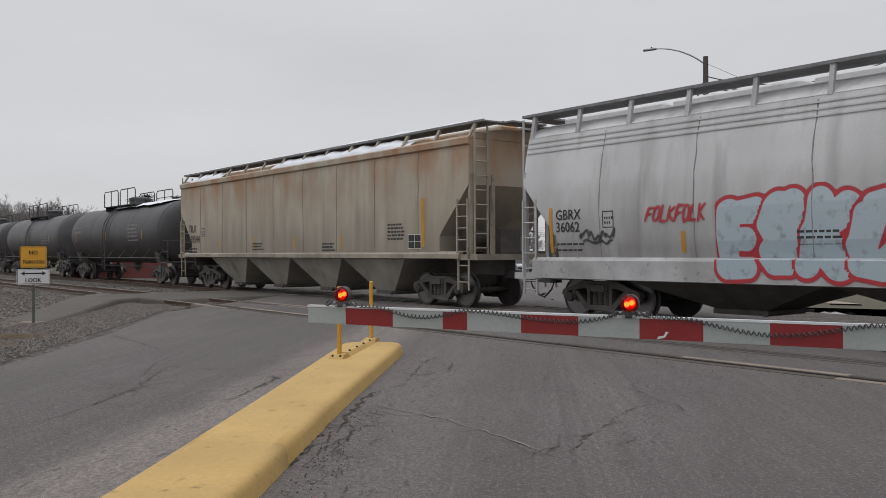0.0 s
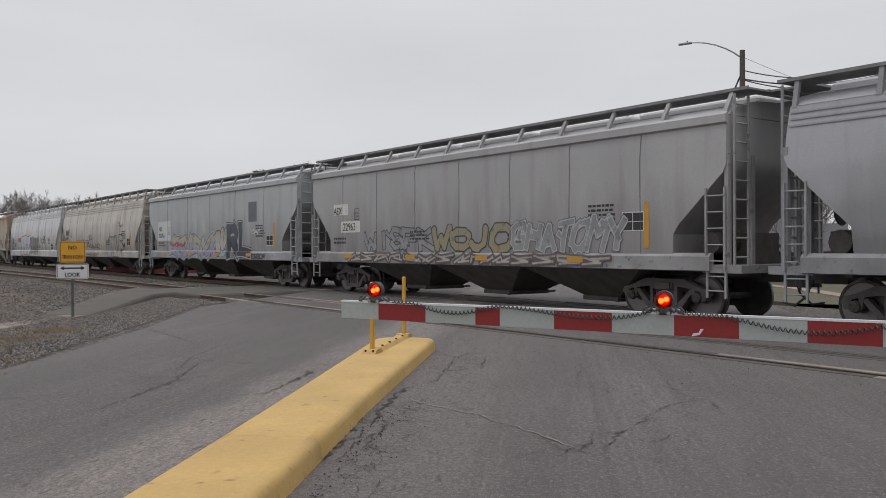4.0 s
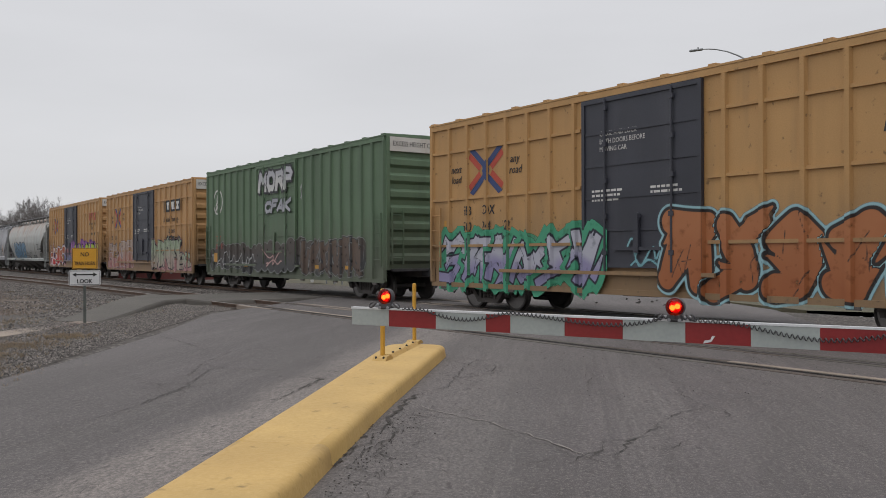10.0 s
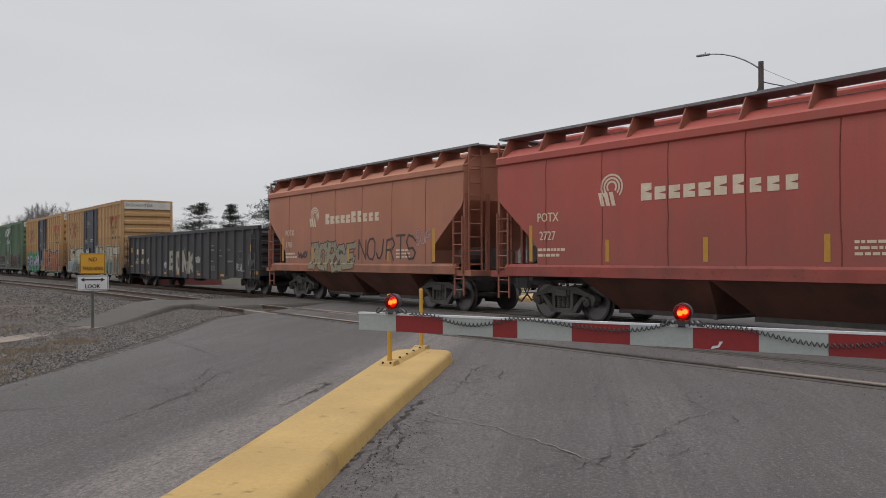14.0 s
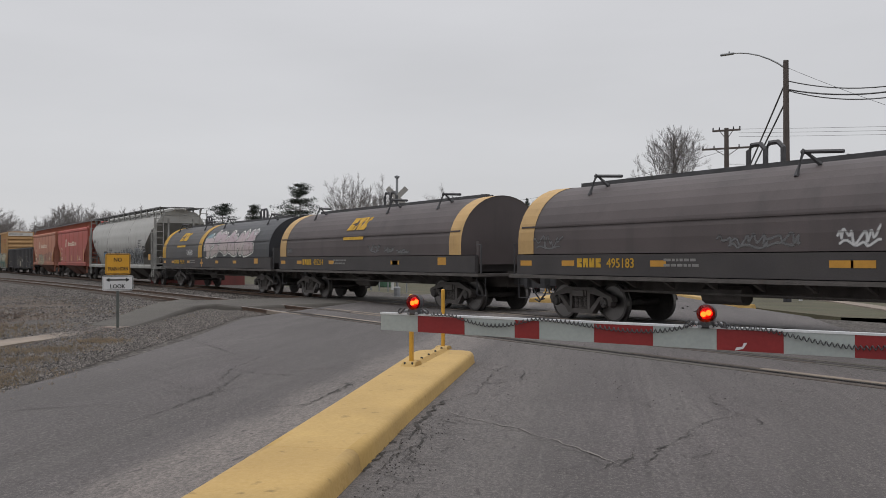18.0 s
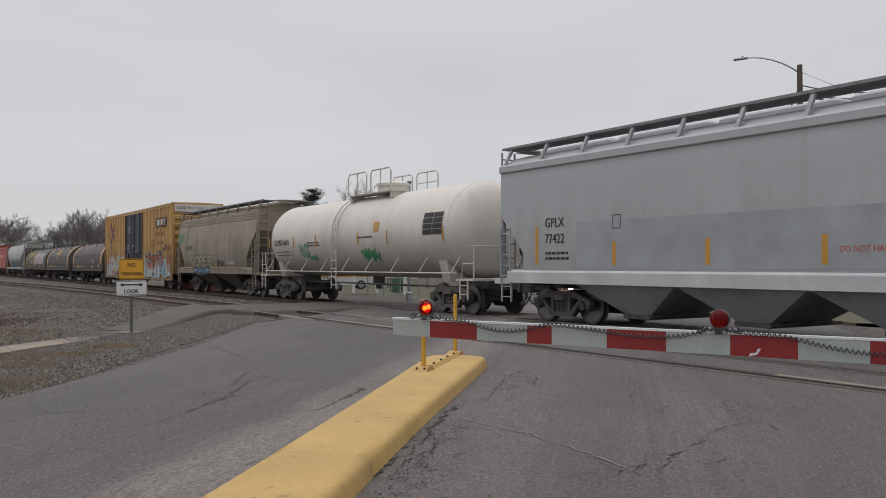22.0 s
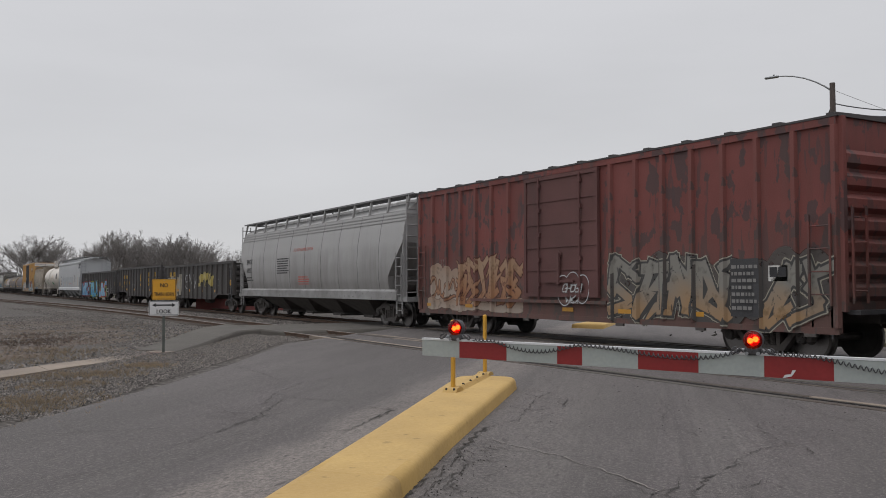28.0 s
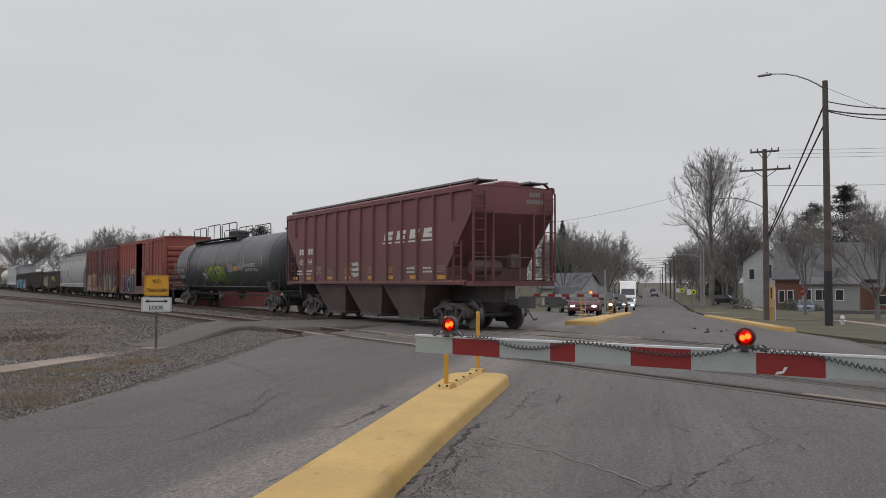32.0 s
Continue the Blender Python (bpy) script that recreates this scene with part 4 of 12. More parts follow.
def hairline(p, reach, r, half=0.0035):
    """A fine wandering branch crack."""
    drift = r.uniform(0, 6.283)
    x, y = p
    v = []
    n = max(3, int(reach / 0.09))
    for k in range(n + 1):
        drift += r.uniform(-0.2, 0.2)
        a = drift + r.uniform(-0.75, 0.75)
        w = half * r.uniform(0.4, 1.0) * (1 - 0.7 * k / n)
        v += [(x - math.sin(a) * w, y + math.cos(a) * w, 0.006 + fall(y)), (x + math.sin(a) * w, y - math.cos(a) * w, 0.006 + fall(y))]
        x, y = x + 0.09 * math.cos(a), y + 0.09 * math.sin(a)
    HAIR.add(v, [(2 * k, 2 * k + 1, 2 * k + 3, 2 * k + 2) for k in range(n)])


crack([(-5.43, 2.80), (-5.79, 3.19), (-5.95, 3.40), (-6.37, 3.81), (-6.81, 4.13), (-7.46, 4.74), (-7.85, 5.26)], 0.0300, 100)
crack([(-5.79, 3.19), (-5.81, 3.40), (-5.47, 3.32)], 0.0120, 101)
crack([(-6.48, 3.62), (-6.37, 3.81)], 0.0180, 102)
crack([(-7.46, 4.74), (-6.67, 4.65), (-6.04, 4.72), (-5.10, 4.60), (-4.60, 4.50)], 0.0065, 103, M_SEAM)
crack([(-7.16, 5.89), (-6.90, 6.16), (-6.65, 6.63), (-6.36, 6.59), (-6.08, 6.41)], 0.0043, 104)
crack([(-4.58, 4.24), (-4.71, 4.60), (-4.55, 4.70), (-4.85, 5.14), (-5.12, 5.80), (-5.24, 6.01)], 0.0058, 105)
crack([(-4.45, 5.10), (-4.60, 5.56)], 0.0043, 106)
crack([(-10.17, 7.29), (-9.74, 7.37), (-9.33, 6.87)], 0.0072, 107)
crack([(-8.89, 6.04), (-8.83, 6.42), (-8.26, 6.45)], 0.0043, 108)
crack([(-7.85, 5.26), (-7.96, 5.59), (-9.35, 6.84)], 0.0050, 109)
crack([(-9.73, 0.68), (-9.57, 1.12), (-9.50, 1.59), (-9.33, 2.23)], 0.0050, 110)
crack([(-7.96, 1.43), (-8.48, 2.18), (-9.55, 3.14), (-9.91, 3.67)], 0.0043, 111)
crack([(-16.17, 4.88), (-14.39, 4.83), (-13.12, 4.72)], 0.0072, 112)
crack([(-10.54, 3.54), (-11.64, 4.11), (-12.65, 4.87), (-13.24, 5.87)], 0.0050, 113)
crack([(-7.17, 0.51), (-7.44, 1.00), (-7.64, 1.55)], 0.0036, 114)
crack([(-8.42, 3.24), (-8.27, 3.67), (-9.37, 4.74), (-9.73, 4.62)], 0.0065, 115)
crack([(-8.79, 3.90), (-8.86, 4.31), (-9.42, 4.84)], 0.0054, 116)
crack([(-10.77, 4.45), (-10.97, 5.29), (-11.78, 6.34)], 0.0036, 117)
crack([(-11.72, 2.79), (-10.40, 3.01), (-9.62, 3.04)], 0.0036, 118)
crack([(-7.79, 9.48), (-6.45, 8.80), (-5.37, 8.38)], 0.0036, 119)
crack([(-8.54, 8.21), (-7.70, 7.58), (-6.98, 6.72)], 0.0029, 120)
crack([(-5.55, 2.90), (-5.97, 3.25), (-6.17, 3.49), (-6.67, 3.90)], 0.0180, 121)
crack([(-5.37, 2.90), (-5.73, 3.24), (-5.75, 3.39), (-6.27, 3.87), (-6.59, 4.03)], 0.0126, 122)
crack([(-6.48, 3.62), (-6.54, 3.81), (-6.35, 3.85)], 0.0108, 123)
crack([(-6.81, 4.13), (-6.53, 4.13), (-6.63, 4.43)], 0.0054, 124)
crack([(-8.84, 6.12), (-8.44, 6.14), (-8.52, 6.66), (-9.24, 7.27)], 0.0072, 125)
crack([(-9.93, 7.04), (-9.31, 6.91), (-9.05, 7.12)], 0.0072, 126)
crack([(-11.70, 4.01), (-10.92, 4.20), (-10.25, 4.62)], 0.0058, 127)
crack([(-9.64, 4.65), (-9.26, 4.76), (-9.79, 4.80)], 0.0108, 128)
crack([(-9.73, 2.85), (-9.91, 3.13), (-10.11, 3.33)], 0.0108, 129)
crack([(-8.85, 2.50), (-9.81, 3.30), (-11.03, 4.01)], 0.0072, 130)
crack([(-13.04, 1.73), (-12.73, 2.27), (-11.87, 2.54)], 0.0043, 131)
crack([(-8.76, 2.65), (-8.53, 2.69)], 0.0072, 132)
crack([(-6.68, 7.99), (-6.19, 7.36), (-5.56, 6.94), (-5.34, 6.96), (-4.96, 6.54)], 0.0043, 133)
crack([(-5.24, 6.01), (-5.41, 6.43), (-5.45, 6.72), (-5.59, 7.07)], 0.0043, 134)
crack([(-5.52, 7.19), (-5.63, 7.59), (-5.60, 7.99)], 0.0036, 135)
crack([(-4.72, 3.94), (-4.76, 4.34), (-4.61, 4.48)], 0.0050, 136)
crack([(-4.94, 4.98), (-4.65, 4.59), (-4.44, 4.41)], 0.0058, 137)
crack([(-6.48, 5.86), (-6.23, 5.99), (-6.25, 6.37)], 0.0029, 138)
r = random.Random(71)
for _ in range(90):
    u = r.uniform(4, 20)
    x, y, z = at_road(u, r.choice((r.uniform(-6.5, -3), r.uniform(-1.4, 4.5))))
    hairline((x, y), r.uniform(0.4, 2.2), r, 0.0024)
for _ in range(150):
    x, y, z = at_road(r.uniform(3.2, 8.4), -1.45 + abs(r.gauss(0, 0.35)))
    hairline((x, y), r.uniform(0.08, 0.35), r, 0.0036)
RAVEL = [(4.3, -1.38), (4.9, -1.43), (5.5, -1.46), (6.3, -1.50), (7.2, -1.52), (8.2, -1.50)]


def ravel_spot(r):
    k = min(4, int(5 * r.random() ** 1.2))
    t = r.random()
    u, v = RAVEL[k][0] + (RAVEL[k + 1][0] - RAVEL[k][0]) * t, RAVEL[k][1] + (RAVEL[k + 1][1] - RAVEL[k][1]) * t
    x, y, z = at_road(u, v + abs(r.gauss(0, 0.17)) - 0.06)
    return x, y, z + 0.004


stones("asphalt_crumbs", "dark crumbs of broken asphalt along the island", 260, ravel_spot, (0.003, 0.011), 43, M_CRACK)
stones("asphalt_crumbs", "pale grit broken out along the island", 320, ravel_spot, (0.002, 0.007), 44, M_STONE)
thing("hairline_cracks", "fine branching hairline cracks in the asphalt", "crack", kind="stuff", geo=HAIR, material=M_CRACK)

# ---- yellow kerbed island ----
def island(name, label, rows, top, joints=(), material=None, group=""):
    """rows: (u, v left, v right) along its length; the far end is rounded off."""
    isl = thing(name, label, "traffic island", kind="structure", group=group)
    cuts = [rows[0][0]] + list(joints) + [rows[-1][0]]

    def sides(u):
        for (u0, a0, b0), (u1, a1, b1) in zip(rows, rows[1:]):
            if u <= u1:
                k = (u - u0) / (u1 - u0)
                return a0 + (a1 - a0) * k, b0 + (b1 - b0) * k
        return rows[-1][1:]

    for i, (c0, c1) in enumerate(zip(cuts, cuts[1:])):
        last = i == len(cuts) - 2
        us = [c0 + 0.003 + (c1 - c0 - 0.006) * k / 10 for k in range(11)]
        left, right = [(u, sides(u)[0]) for u in us], [(u, sides(u)[1]) for u in us]
        if last:
            va, vb = sides(c1)
            m, r = (va + vb) / 2, (vb - va) / 2
            arc = [(c1 + r * 0.75 * math.sin(a) ** 0.6, m - r * math.copysign(abs(math.cos(a)) ** 0.6, math.cos(a))) for a in (math.pi * k / 16 for k in range(1, 16))]
        else:
            arc = []
        v = []
        for z, ins in ((-0.12, -0.025), (top * 0.62, 0.005), (top * 0.82, 0.018), (top * 0.95, 0.045), (top, 0.085), (top, 0.105)):
            ring = [(u, q + ins) for u, q in left]
            if last:
                ring += [(c1 + (u - c1) * (r - ins) / r, m + (q - m) * (r - ins) / r) for u, q in arc]
            ring += [(u, q - ins) for u, q in right[::-1]]
            for u, q in ring:
                x, y, zz = at_road(u, q)
                v.append((x, y, zz + z))
        loop = ring
        g = Geo()
        n = len(loop)
        f = [(n * k + j, n * k + (j + 1) % n, n * k + n + (j + 1) % n, n * k + n + j) for k in range(5) for j in range(n)]
        g.add(v, f + [tuple(range(5 * n, 6 * n))])
        part("kerb_section", g, material or M_YELLOW, isl, smooth=True)
    return isl


island("traffic_island", "yellow painted concrete island between the lanes", [(-7, -2.1, -1.52), (5, -2.36, -1.61), (8, -2.47, -1.72), (12.40, -2.67, -1.77)], 0.16, joints=(2.2, 5.93))
island("traffic_island", "yellow painted concrete island beyond the crossing", [(32, -2.5, -1.4), (44, -2.0, -1.1), (64.5, -0.85, -0.25)], 0.16, joints=())
island("traffic_island", "yellow painted kerb strip beside the far lane", [(33.0, 5.0, 5.55), (44, 5.0, 5.5), (64.5, 4.7, 5.15)], 0.15)


def marker_post(x, y, z, turn, high=0.89):
    p = thing("marker_post", "yellow flexible marker post bolted to the island", "marker post", (x, y, z, 0, 0, turn), group="yellow marker posts")
    g = Geo()
    g.cbox(-0.038, 0.038, -0.022, 0.022, 0.045, high, 0.012)
    part("post", g, M_POST, p)
    g = Geo()
    g.prism([(-0.15, 0.0), (0.15, 0.0), (0.11, 0.035), (0.055, 0.055), (-0.055, 0.055), (-0.11, 0.035)], -0.09, 0.09, "y")
    part("base", g, M_YELLOW, p)
    for sx in (-0.11, 0.11):
        for sy in (-0.05, 0.05):
            g = Geo().lathe([(0.014, 0.02), (0.014, 0.048), (0.005, 0.052)], (sx, sy, 0), "z", 8)
            part("bolt", g, M_INK, p)
    return p


marker_post(-9.44, 5.64, 0.16, 130)
marker_post(-10.84, 7.02, 0.16, 130)
g = Geo()
g.prism([(-0.10, 0.0), (0.10, 0.0), (0.06, 0.05), (-0.06, 0.05)], 0.16, 1.82, "x")
strip = thing("post_rail", "yellow bolted rail joining the marker posts", "kerb rail", (-9.44, 5.64, 0.16, 0, 0, 135.4), geo=g, material=M_YELLOW)
for k in range(4):
    part("bolt", Geo().lathe([(0.016, 0.04), (0.016, 0.065), (0.006, 0.07)], (0.35 + 0.42 * k, -0.05, 0), "z", 8), M_INK, strip)
for u, v in ((45.69, -2.74), (46.08, -2.53), (50.0, -1.5), (50.8, -1.25), (61.5, -0.75)):
    x, y, z = at_road(u, v)
    marker_post(x, y, z + 0.13, 130, 0.9)

# ---- crossing gate ----
TIP, RUN_X, RUN_Y = Vector((-5.91, 3.27, 1.005)), 0.873, 0.487
GATE_TURN = math.degrees(math.atan2(RUN_Y, RUN_X))
gate = thing("crossing_gate", "lowered red and white crossing gate arm with red lamps", "crossing gate", (TIP.x, TIP.y, 0, 0, 0, GATE_TURN))
K = 0.4065


def arm_z(d):
    return 1.005 - 0.012 * d


def arm_piece(a, b, mm, name):
    """A length of the arm; it deepens a little towards the mast."""
    g = Geo()
    v = []
    for d in (a, b):
        hh = 0.060 + 0.0024 * d
        z = arm_z(d)
        v += [(d, -0.02, z - hh), (d, 0.02, z - hh), (d, 0.02, z + hh), (d, -0.02, z + hh)]
    g.add(v, [(0, 1, 2, 3), (7, 6, 5, 4), (0, 4, 5, 1), (1, 5, 6, 2), (2, 6, 7, 3), (3, 7, 4, 0)])
    return part(name, g, mm, gate)


cuts = [-0.8, 0.0, 0.965, 1.938, 2.397, 3.371, 4.355, 5.35, 6.33, 7.3, 8.3, 9.3, 10.3, 11.3, 12.3, 13.2]
for i, (a, b) in enumerate(zip(cuts, cuts[1:])):
    arm_piece((a + 0.8) * K, (b + 0.8) * K - 0.001, M_ARMR if i % 2 else M_ARMW, "red_stripe" if i % 2 else "white_stripe")
g = Geo()
v = []
for d in (-0.005, 14.0 * K):
    hh = 0.060 + 0.0024 * max(d, 0)
    z = arm_z(d) + hh
    v += [(d, -0.023, z), (d, 0.023, z), (d, 0.023, z + 0.014), (d, -0.023, z + 0.014)]
g.add(v, [(0, 1, 2, 3), (7, 6, 5, 4), (0, 4, 5, 1), (1, 5, 6, 2), (2, 6, 7, 3), (3, 7, 4, 0)])
part("arm_top_edge", g, M_ARMT, gate, "bright white top edge")
part("sheet_tear", Geo().prism([(0, 0), (0.05, 0.012), (0.075, 0.05), (0.055, 0.05), (0.045, 0.025), (0.01, 0.02)], -0.0225, -0.021, "y"), M_ARMT, gate, "torn white scrap", ((5.62 + 0.8) * K, 0, arm_z(2.6) - 0.065))


def gate_lamp(d):
    z = arm_z(d) + 0.065
    lamp = part("lamp", Geo().cbox(d - 0.05, d + 0.05, -0.04, 0.045, z, z + 0.055, 0.012), M_BLACK, gate, "black lamp bracket")
    c = (d, 0, z + 0.095)
    g = Geo()
    n = 24
    ring = [(0.046, -0.03), (0.06, -0.026), (0.062, 0.0), (0.06, 0.026), (0.046, 0.03)]
    g.add([(c[0] + r * math.cos(2 * math.pi * k / n), h, c[2] + r * math.sin(2 * math.pi * k / n)) for r, h in ring for k in range(n)],
          [(n * j + k, n * j + (k + 1) % n, n * j + n + (k + 1) % n, n * j + n + k) for j in range(4) for k in range(n)])
    part("lamp_housing", g, M_BLACK, lamp)
    for s in (-1, 1):
        g = Geo()
        g.lathe([(0.058, s * 0.029), (0.054, s * 0.042), (0.040, s * 0.054), (0.018, s * 0.060), (0.002, s * 0.061)], c, "y", 24)
        part("lens", g, M_LENS, lamp, "clear red lens", smooth=True)
    # added two-faced disc, not a real lamp part; turning it stands in for flashing
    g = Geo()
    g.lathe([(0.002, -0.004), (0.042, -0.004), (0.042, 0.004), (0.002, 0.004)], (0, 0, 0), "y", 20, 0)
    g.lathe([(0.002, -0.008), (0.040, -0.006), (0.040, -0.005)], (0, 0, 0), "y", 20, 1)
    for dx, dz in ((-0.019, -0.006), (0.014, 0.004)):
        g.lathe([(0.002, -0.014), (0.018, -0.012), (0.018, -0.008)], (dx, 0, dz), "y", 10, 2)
    disc = part("flasher_disc", g, [M_BLACK, M_REDLIT, M_BULB], lamp, "added two-faced disc, lit red on one face", c)
    for sx in (-1, 1):
        g = Geo().tube([(d + sx * 0.045, 0, z + 0.03), (d + sx * 0.10, 0, z + 0.028)], 0.012, 8)
        part("cable_gland", g, M_GALV, lamp)
        part("bolt", Geo().lathe([(0.012, -0.048), (0.012, -0.04)], (d + sx * 0.034, 0, z + 0.012), "y", 8), M_GALV, lamp)
    return disc, c


LAMP_AT = [(-0.08 + 0.8) * K, (5.19 + 0.8) * K, (10.4 + 0.8) * K]
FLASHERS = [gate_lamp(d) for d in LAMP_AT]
g = Geo()
pts = []
n = 2600
for i in range(n + 1):
    d = LAMP_AT[0] + 0.16 + (13.0 * K - LAMP_AT[0]) * i / n
    ph = 2 * math.pi * d / 0.031
    k = (d - LAMP_AT[0]) / K
    sag = 0.062 * math.sin(math.pi * min(1, max(0, (k - 0.8) / 1.6))) + 0.052 * math.sin(math.pi * min(1, max(0, (k - 2.5) / 2.6)) ** 1.5) + 0.085 * math.sin(math.pi * min(1, max(0, (k - 6.0) / 2.9))) ** 1.5 + 0.05 * math.sin(math.pi * min(1, max(0, (k - 8.9) / 2.0)))
    near = min(abs(d - q) for q in LAMP_AT)
    lift = 0.02 * math.exp(-(near / 0.12) ** 2)
    pts.append((d, -0.036 + 0.011 * math.cos(ph), arm_z(d) + 0.080 - sag + lift + 0.012 * math.sin(ph)))
g.tube(pts, 0.0042, 4)
part("coiled_cord", g, M_BLACK, gate, "black coiled lamp cord")
for d in LAMP_AT[:2]:
    for sx in (-1, 1):
        g = Geo()
        g.tube([(d + sx * (0.10 + 0.03 * math.sin(q)), -0.03, arm_z(d) + 0.095 + 0.018 * math.cos(q * 1.3)) for q in [0.5 * w for w in range(14)]], 0.006, 5)
        part("cord_knot", g, M_BLACK, gate)
# the mast that carries the arm, beside the lane
g = Geo()
g.lathe([(0.18, 0.0), (0.18, 0.04), (0.07, 0.05), (0.065, 3.9), (0.02, 3.95)], (14.4 * K, 0.0, 0), "z", 16)
part("mast", g, M_GALV, gate, "galvanised steel mast")
g = Geo()
g.cbox(14.0 * K, 14.9 * K, -0.22, -0.05, 0.70, 1.2, 0.03)
part("gate_mechanism", g, M_GALV, gate)

# ---- pedestrian sign ----
sign = thing("crossing_sign", "amber and white crossing signs on a thin post beside the footpath", "road sign", (-20.1, 4.48, -0.02, 0, 0, 77))
g = Geo()
g.prism([(-0.03, -0.02), (0.03, -0.02), (0.03, 0.0), (0.012, 0.0), (0.012, 0.02), (-0.012, 0.02), (-0.012, 0.0), (-0.03, 0.0)], -0.15, 1.62, "z")
part("post", g, M_GREENPOST, sign, "", (0, 0.03, 0))


def sign_plate(parent, w, z0, z1, sheet_mat, frame_in, name):
    h = z1 - z0
    r = 0.035

    def outline(d):
        c = []
        for cx, cz, a0 in ((w / 2 - r, z1 - r, 0), (-w / 2 + r, z1 - r, 90), (-w / 2 + r, z0 + r, 180), (w / 2 - r, z0 + r, 270)):
            c += [(cx + (r - d) * math.cos(radians(a0 + 22.5 * k)), cz + (r - d) * math.sin(radians(a0 + 22.5 * k))) for k in range(5)]
        return c
    pl = part(name, Geo().prism(outline(0), -0.004, 0.0, "y"), sheet_mat, parent)
    a, b = outline(frame_in), outline(frame_in + 0.010)
    n = len(a)
    g = Geo()
    g.add([(x, -0.0055, z) for x, z in a + b], [(k, (k + 1) % n, n + (k + 1) % n, n + k) for k in range(n)])
    part("border", g, M_INK, pl)
    return pl


flat = lambda x, z: 0.0
p1 = sign_plate(sign, 0.52, 1.19, 1.65, M_SIGNY, 0.012, "amber_plate")
for text, z, h, wide in (("NO", 1.47, 0.09, 0.85), ("TRAIN HORN", 1.275, 0.082, 0.58)):
    v, f, a, b = glyphs(text)
    k = h / 0.69
    g = Geo()
    lettering(g, text, -(b - a) * k * wide / 2, z, h, flat, wide, 0, 0.001)
    part("lettering", g, M_INK, p1)
p2 = sign_plate(sign, 0.645, 0.835, 1.165, M_SIGNW, 0.012, "white_plate")
v, f, a, b = glyphs("LOOK")
g = Geo()
lettering(g, "LOOK", -(b - a) * 0.09 / 0.69 * 0.86 / 2, 0.885, 0.09, flat, 0.86, 0, 0.003)
part("lettering", g, M_INK, p2)
g = Geo()
g.prism([(-0.25, 1.07), (-0.17, 1.115), (-0.17, 1.085), (0.17, 1.085), (0.17, 1.115), (0.25, 1.07), (0.17, 1.025), (0.17, 1.055), (-0.17, 1.055), (-0.17, 1.025)], -0.007, -0.0045, "y")
part("double_arrow", g, M_INK, p2)
for z in (1.22, 1.62, 0.86, 1.14):
    part("bolt", Geo().lathe([(0.009, -0.008), (0.009, -0.002)], (0, 0, z), "y", 8), M_GALV, p1 if z > 1.18 else p2)

# ---- crossbuck beyond the tracks ----
def crossbuck(x, y, high, turn):
    cb = thing("crossbuck", "weathered white railway crossbuck on a mast", "crossbuck sign", (x, y, fall(y), 0, 0, turn))
    part("mast", Geo().lathe([(0.15, -0.3), (0.15, 0.3), (0.06, 0.35), (0.055, high), (0.03, high + 0.05)], (0, 0, 0), "z", 12), M_GALV, cb)
    for s in (-1, 1):
        b = part("blade", Geo().cbox(-0.61, 0.61, -0.012, 0.012, -0.115, 0.115, 0.01), mat("aged_crossbuck_white", (0.30, 0.29, 0.27), 0.7, seed=s * 1.0), cb)
        b.matrix_basis = pose(0, -0.07 - 0.013 * s, high - 0.85, 0, s * 45, 0)
    part("bell", Geo().lathe([(0.02, 0), (0.1, 0.02), (0.12, 0.1), (0.02, 0.16)], (0, 0, high), "z", 12), M_GALV, cb)
    part("cross_arm", Geo().cbox(-0.75, 0.75, -0.05, 0.05, high - 2.3, high - 2.2, 0.01), M_BLACK, cb)
    for s in (-1, 1):
        part("signal_head", Geo().lathe([(0.02, -0.12), (0.28, -0.11), (0.28, -0.09), (0.12, 0.1), (0.02, 0.12)], (s * 0.6, -0.1, high - 2.25), "y", 18), M_BLACK, cb)


crossbuck(-33.82, 19.47, 5.15, 58)

# ---- poles and wires ----
def utility_pole(x, y, high, label, r=0.15, wrap=0.0, shaft=M_POLE):
    z = fall(y)
    p = thing("utility_pole", label, "utility pole", (x, y, z), group="utility poles")
    part("shaft", Geo().lathe([(r * 1.1, -0.4), (r * 1.05, high * 0.3), (r * 0.75, high), (0.01, high + 0.02)], (0, 0, 0), "z", 14), shaft, p)
    if wrap:
        part("dark_wrap", Geo().lathe([(r * 1.13, -0.3), (r * 1.10, wrap)], (0, 0, 0), "z", 14), M_POLEDARK, p)
    return p


def lamp_arm(p, z, reach, turn, rise=0.55):
    g = Geo()
    c, s = math.cos(radians(turn)), math.sin(radians(turn))
    g.tube([(c * reach * k, s * reach * k, z + rise * (1 - (1 - k) ** 2.2)) for k in (0, 0.15, 0.3, 0.5, 0.7, 0.85, 1.0)], 0.045, 8, r1=0.03)
    part("lamp_arm", g, M_GALV, p, "curved grey lamp arm")
    head = part("lamp_head", Geo().cbox(-0.1, 0.62, -0.11, 0.11, -0.06, 0.05, 0.035), M_GALV, p, "flat cobra-head street lamp", (c * reach, s * reach, z + rise, 0, 4, turn))
    part("photo_cell", Geo().lathe([(0.04, 0.04), (0.04, 0.12), (0.01, 0.13)], (0.15, 0, 0), "z", 8), M_BLACK, head)


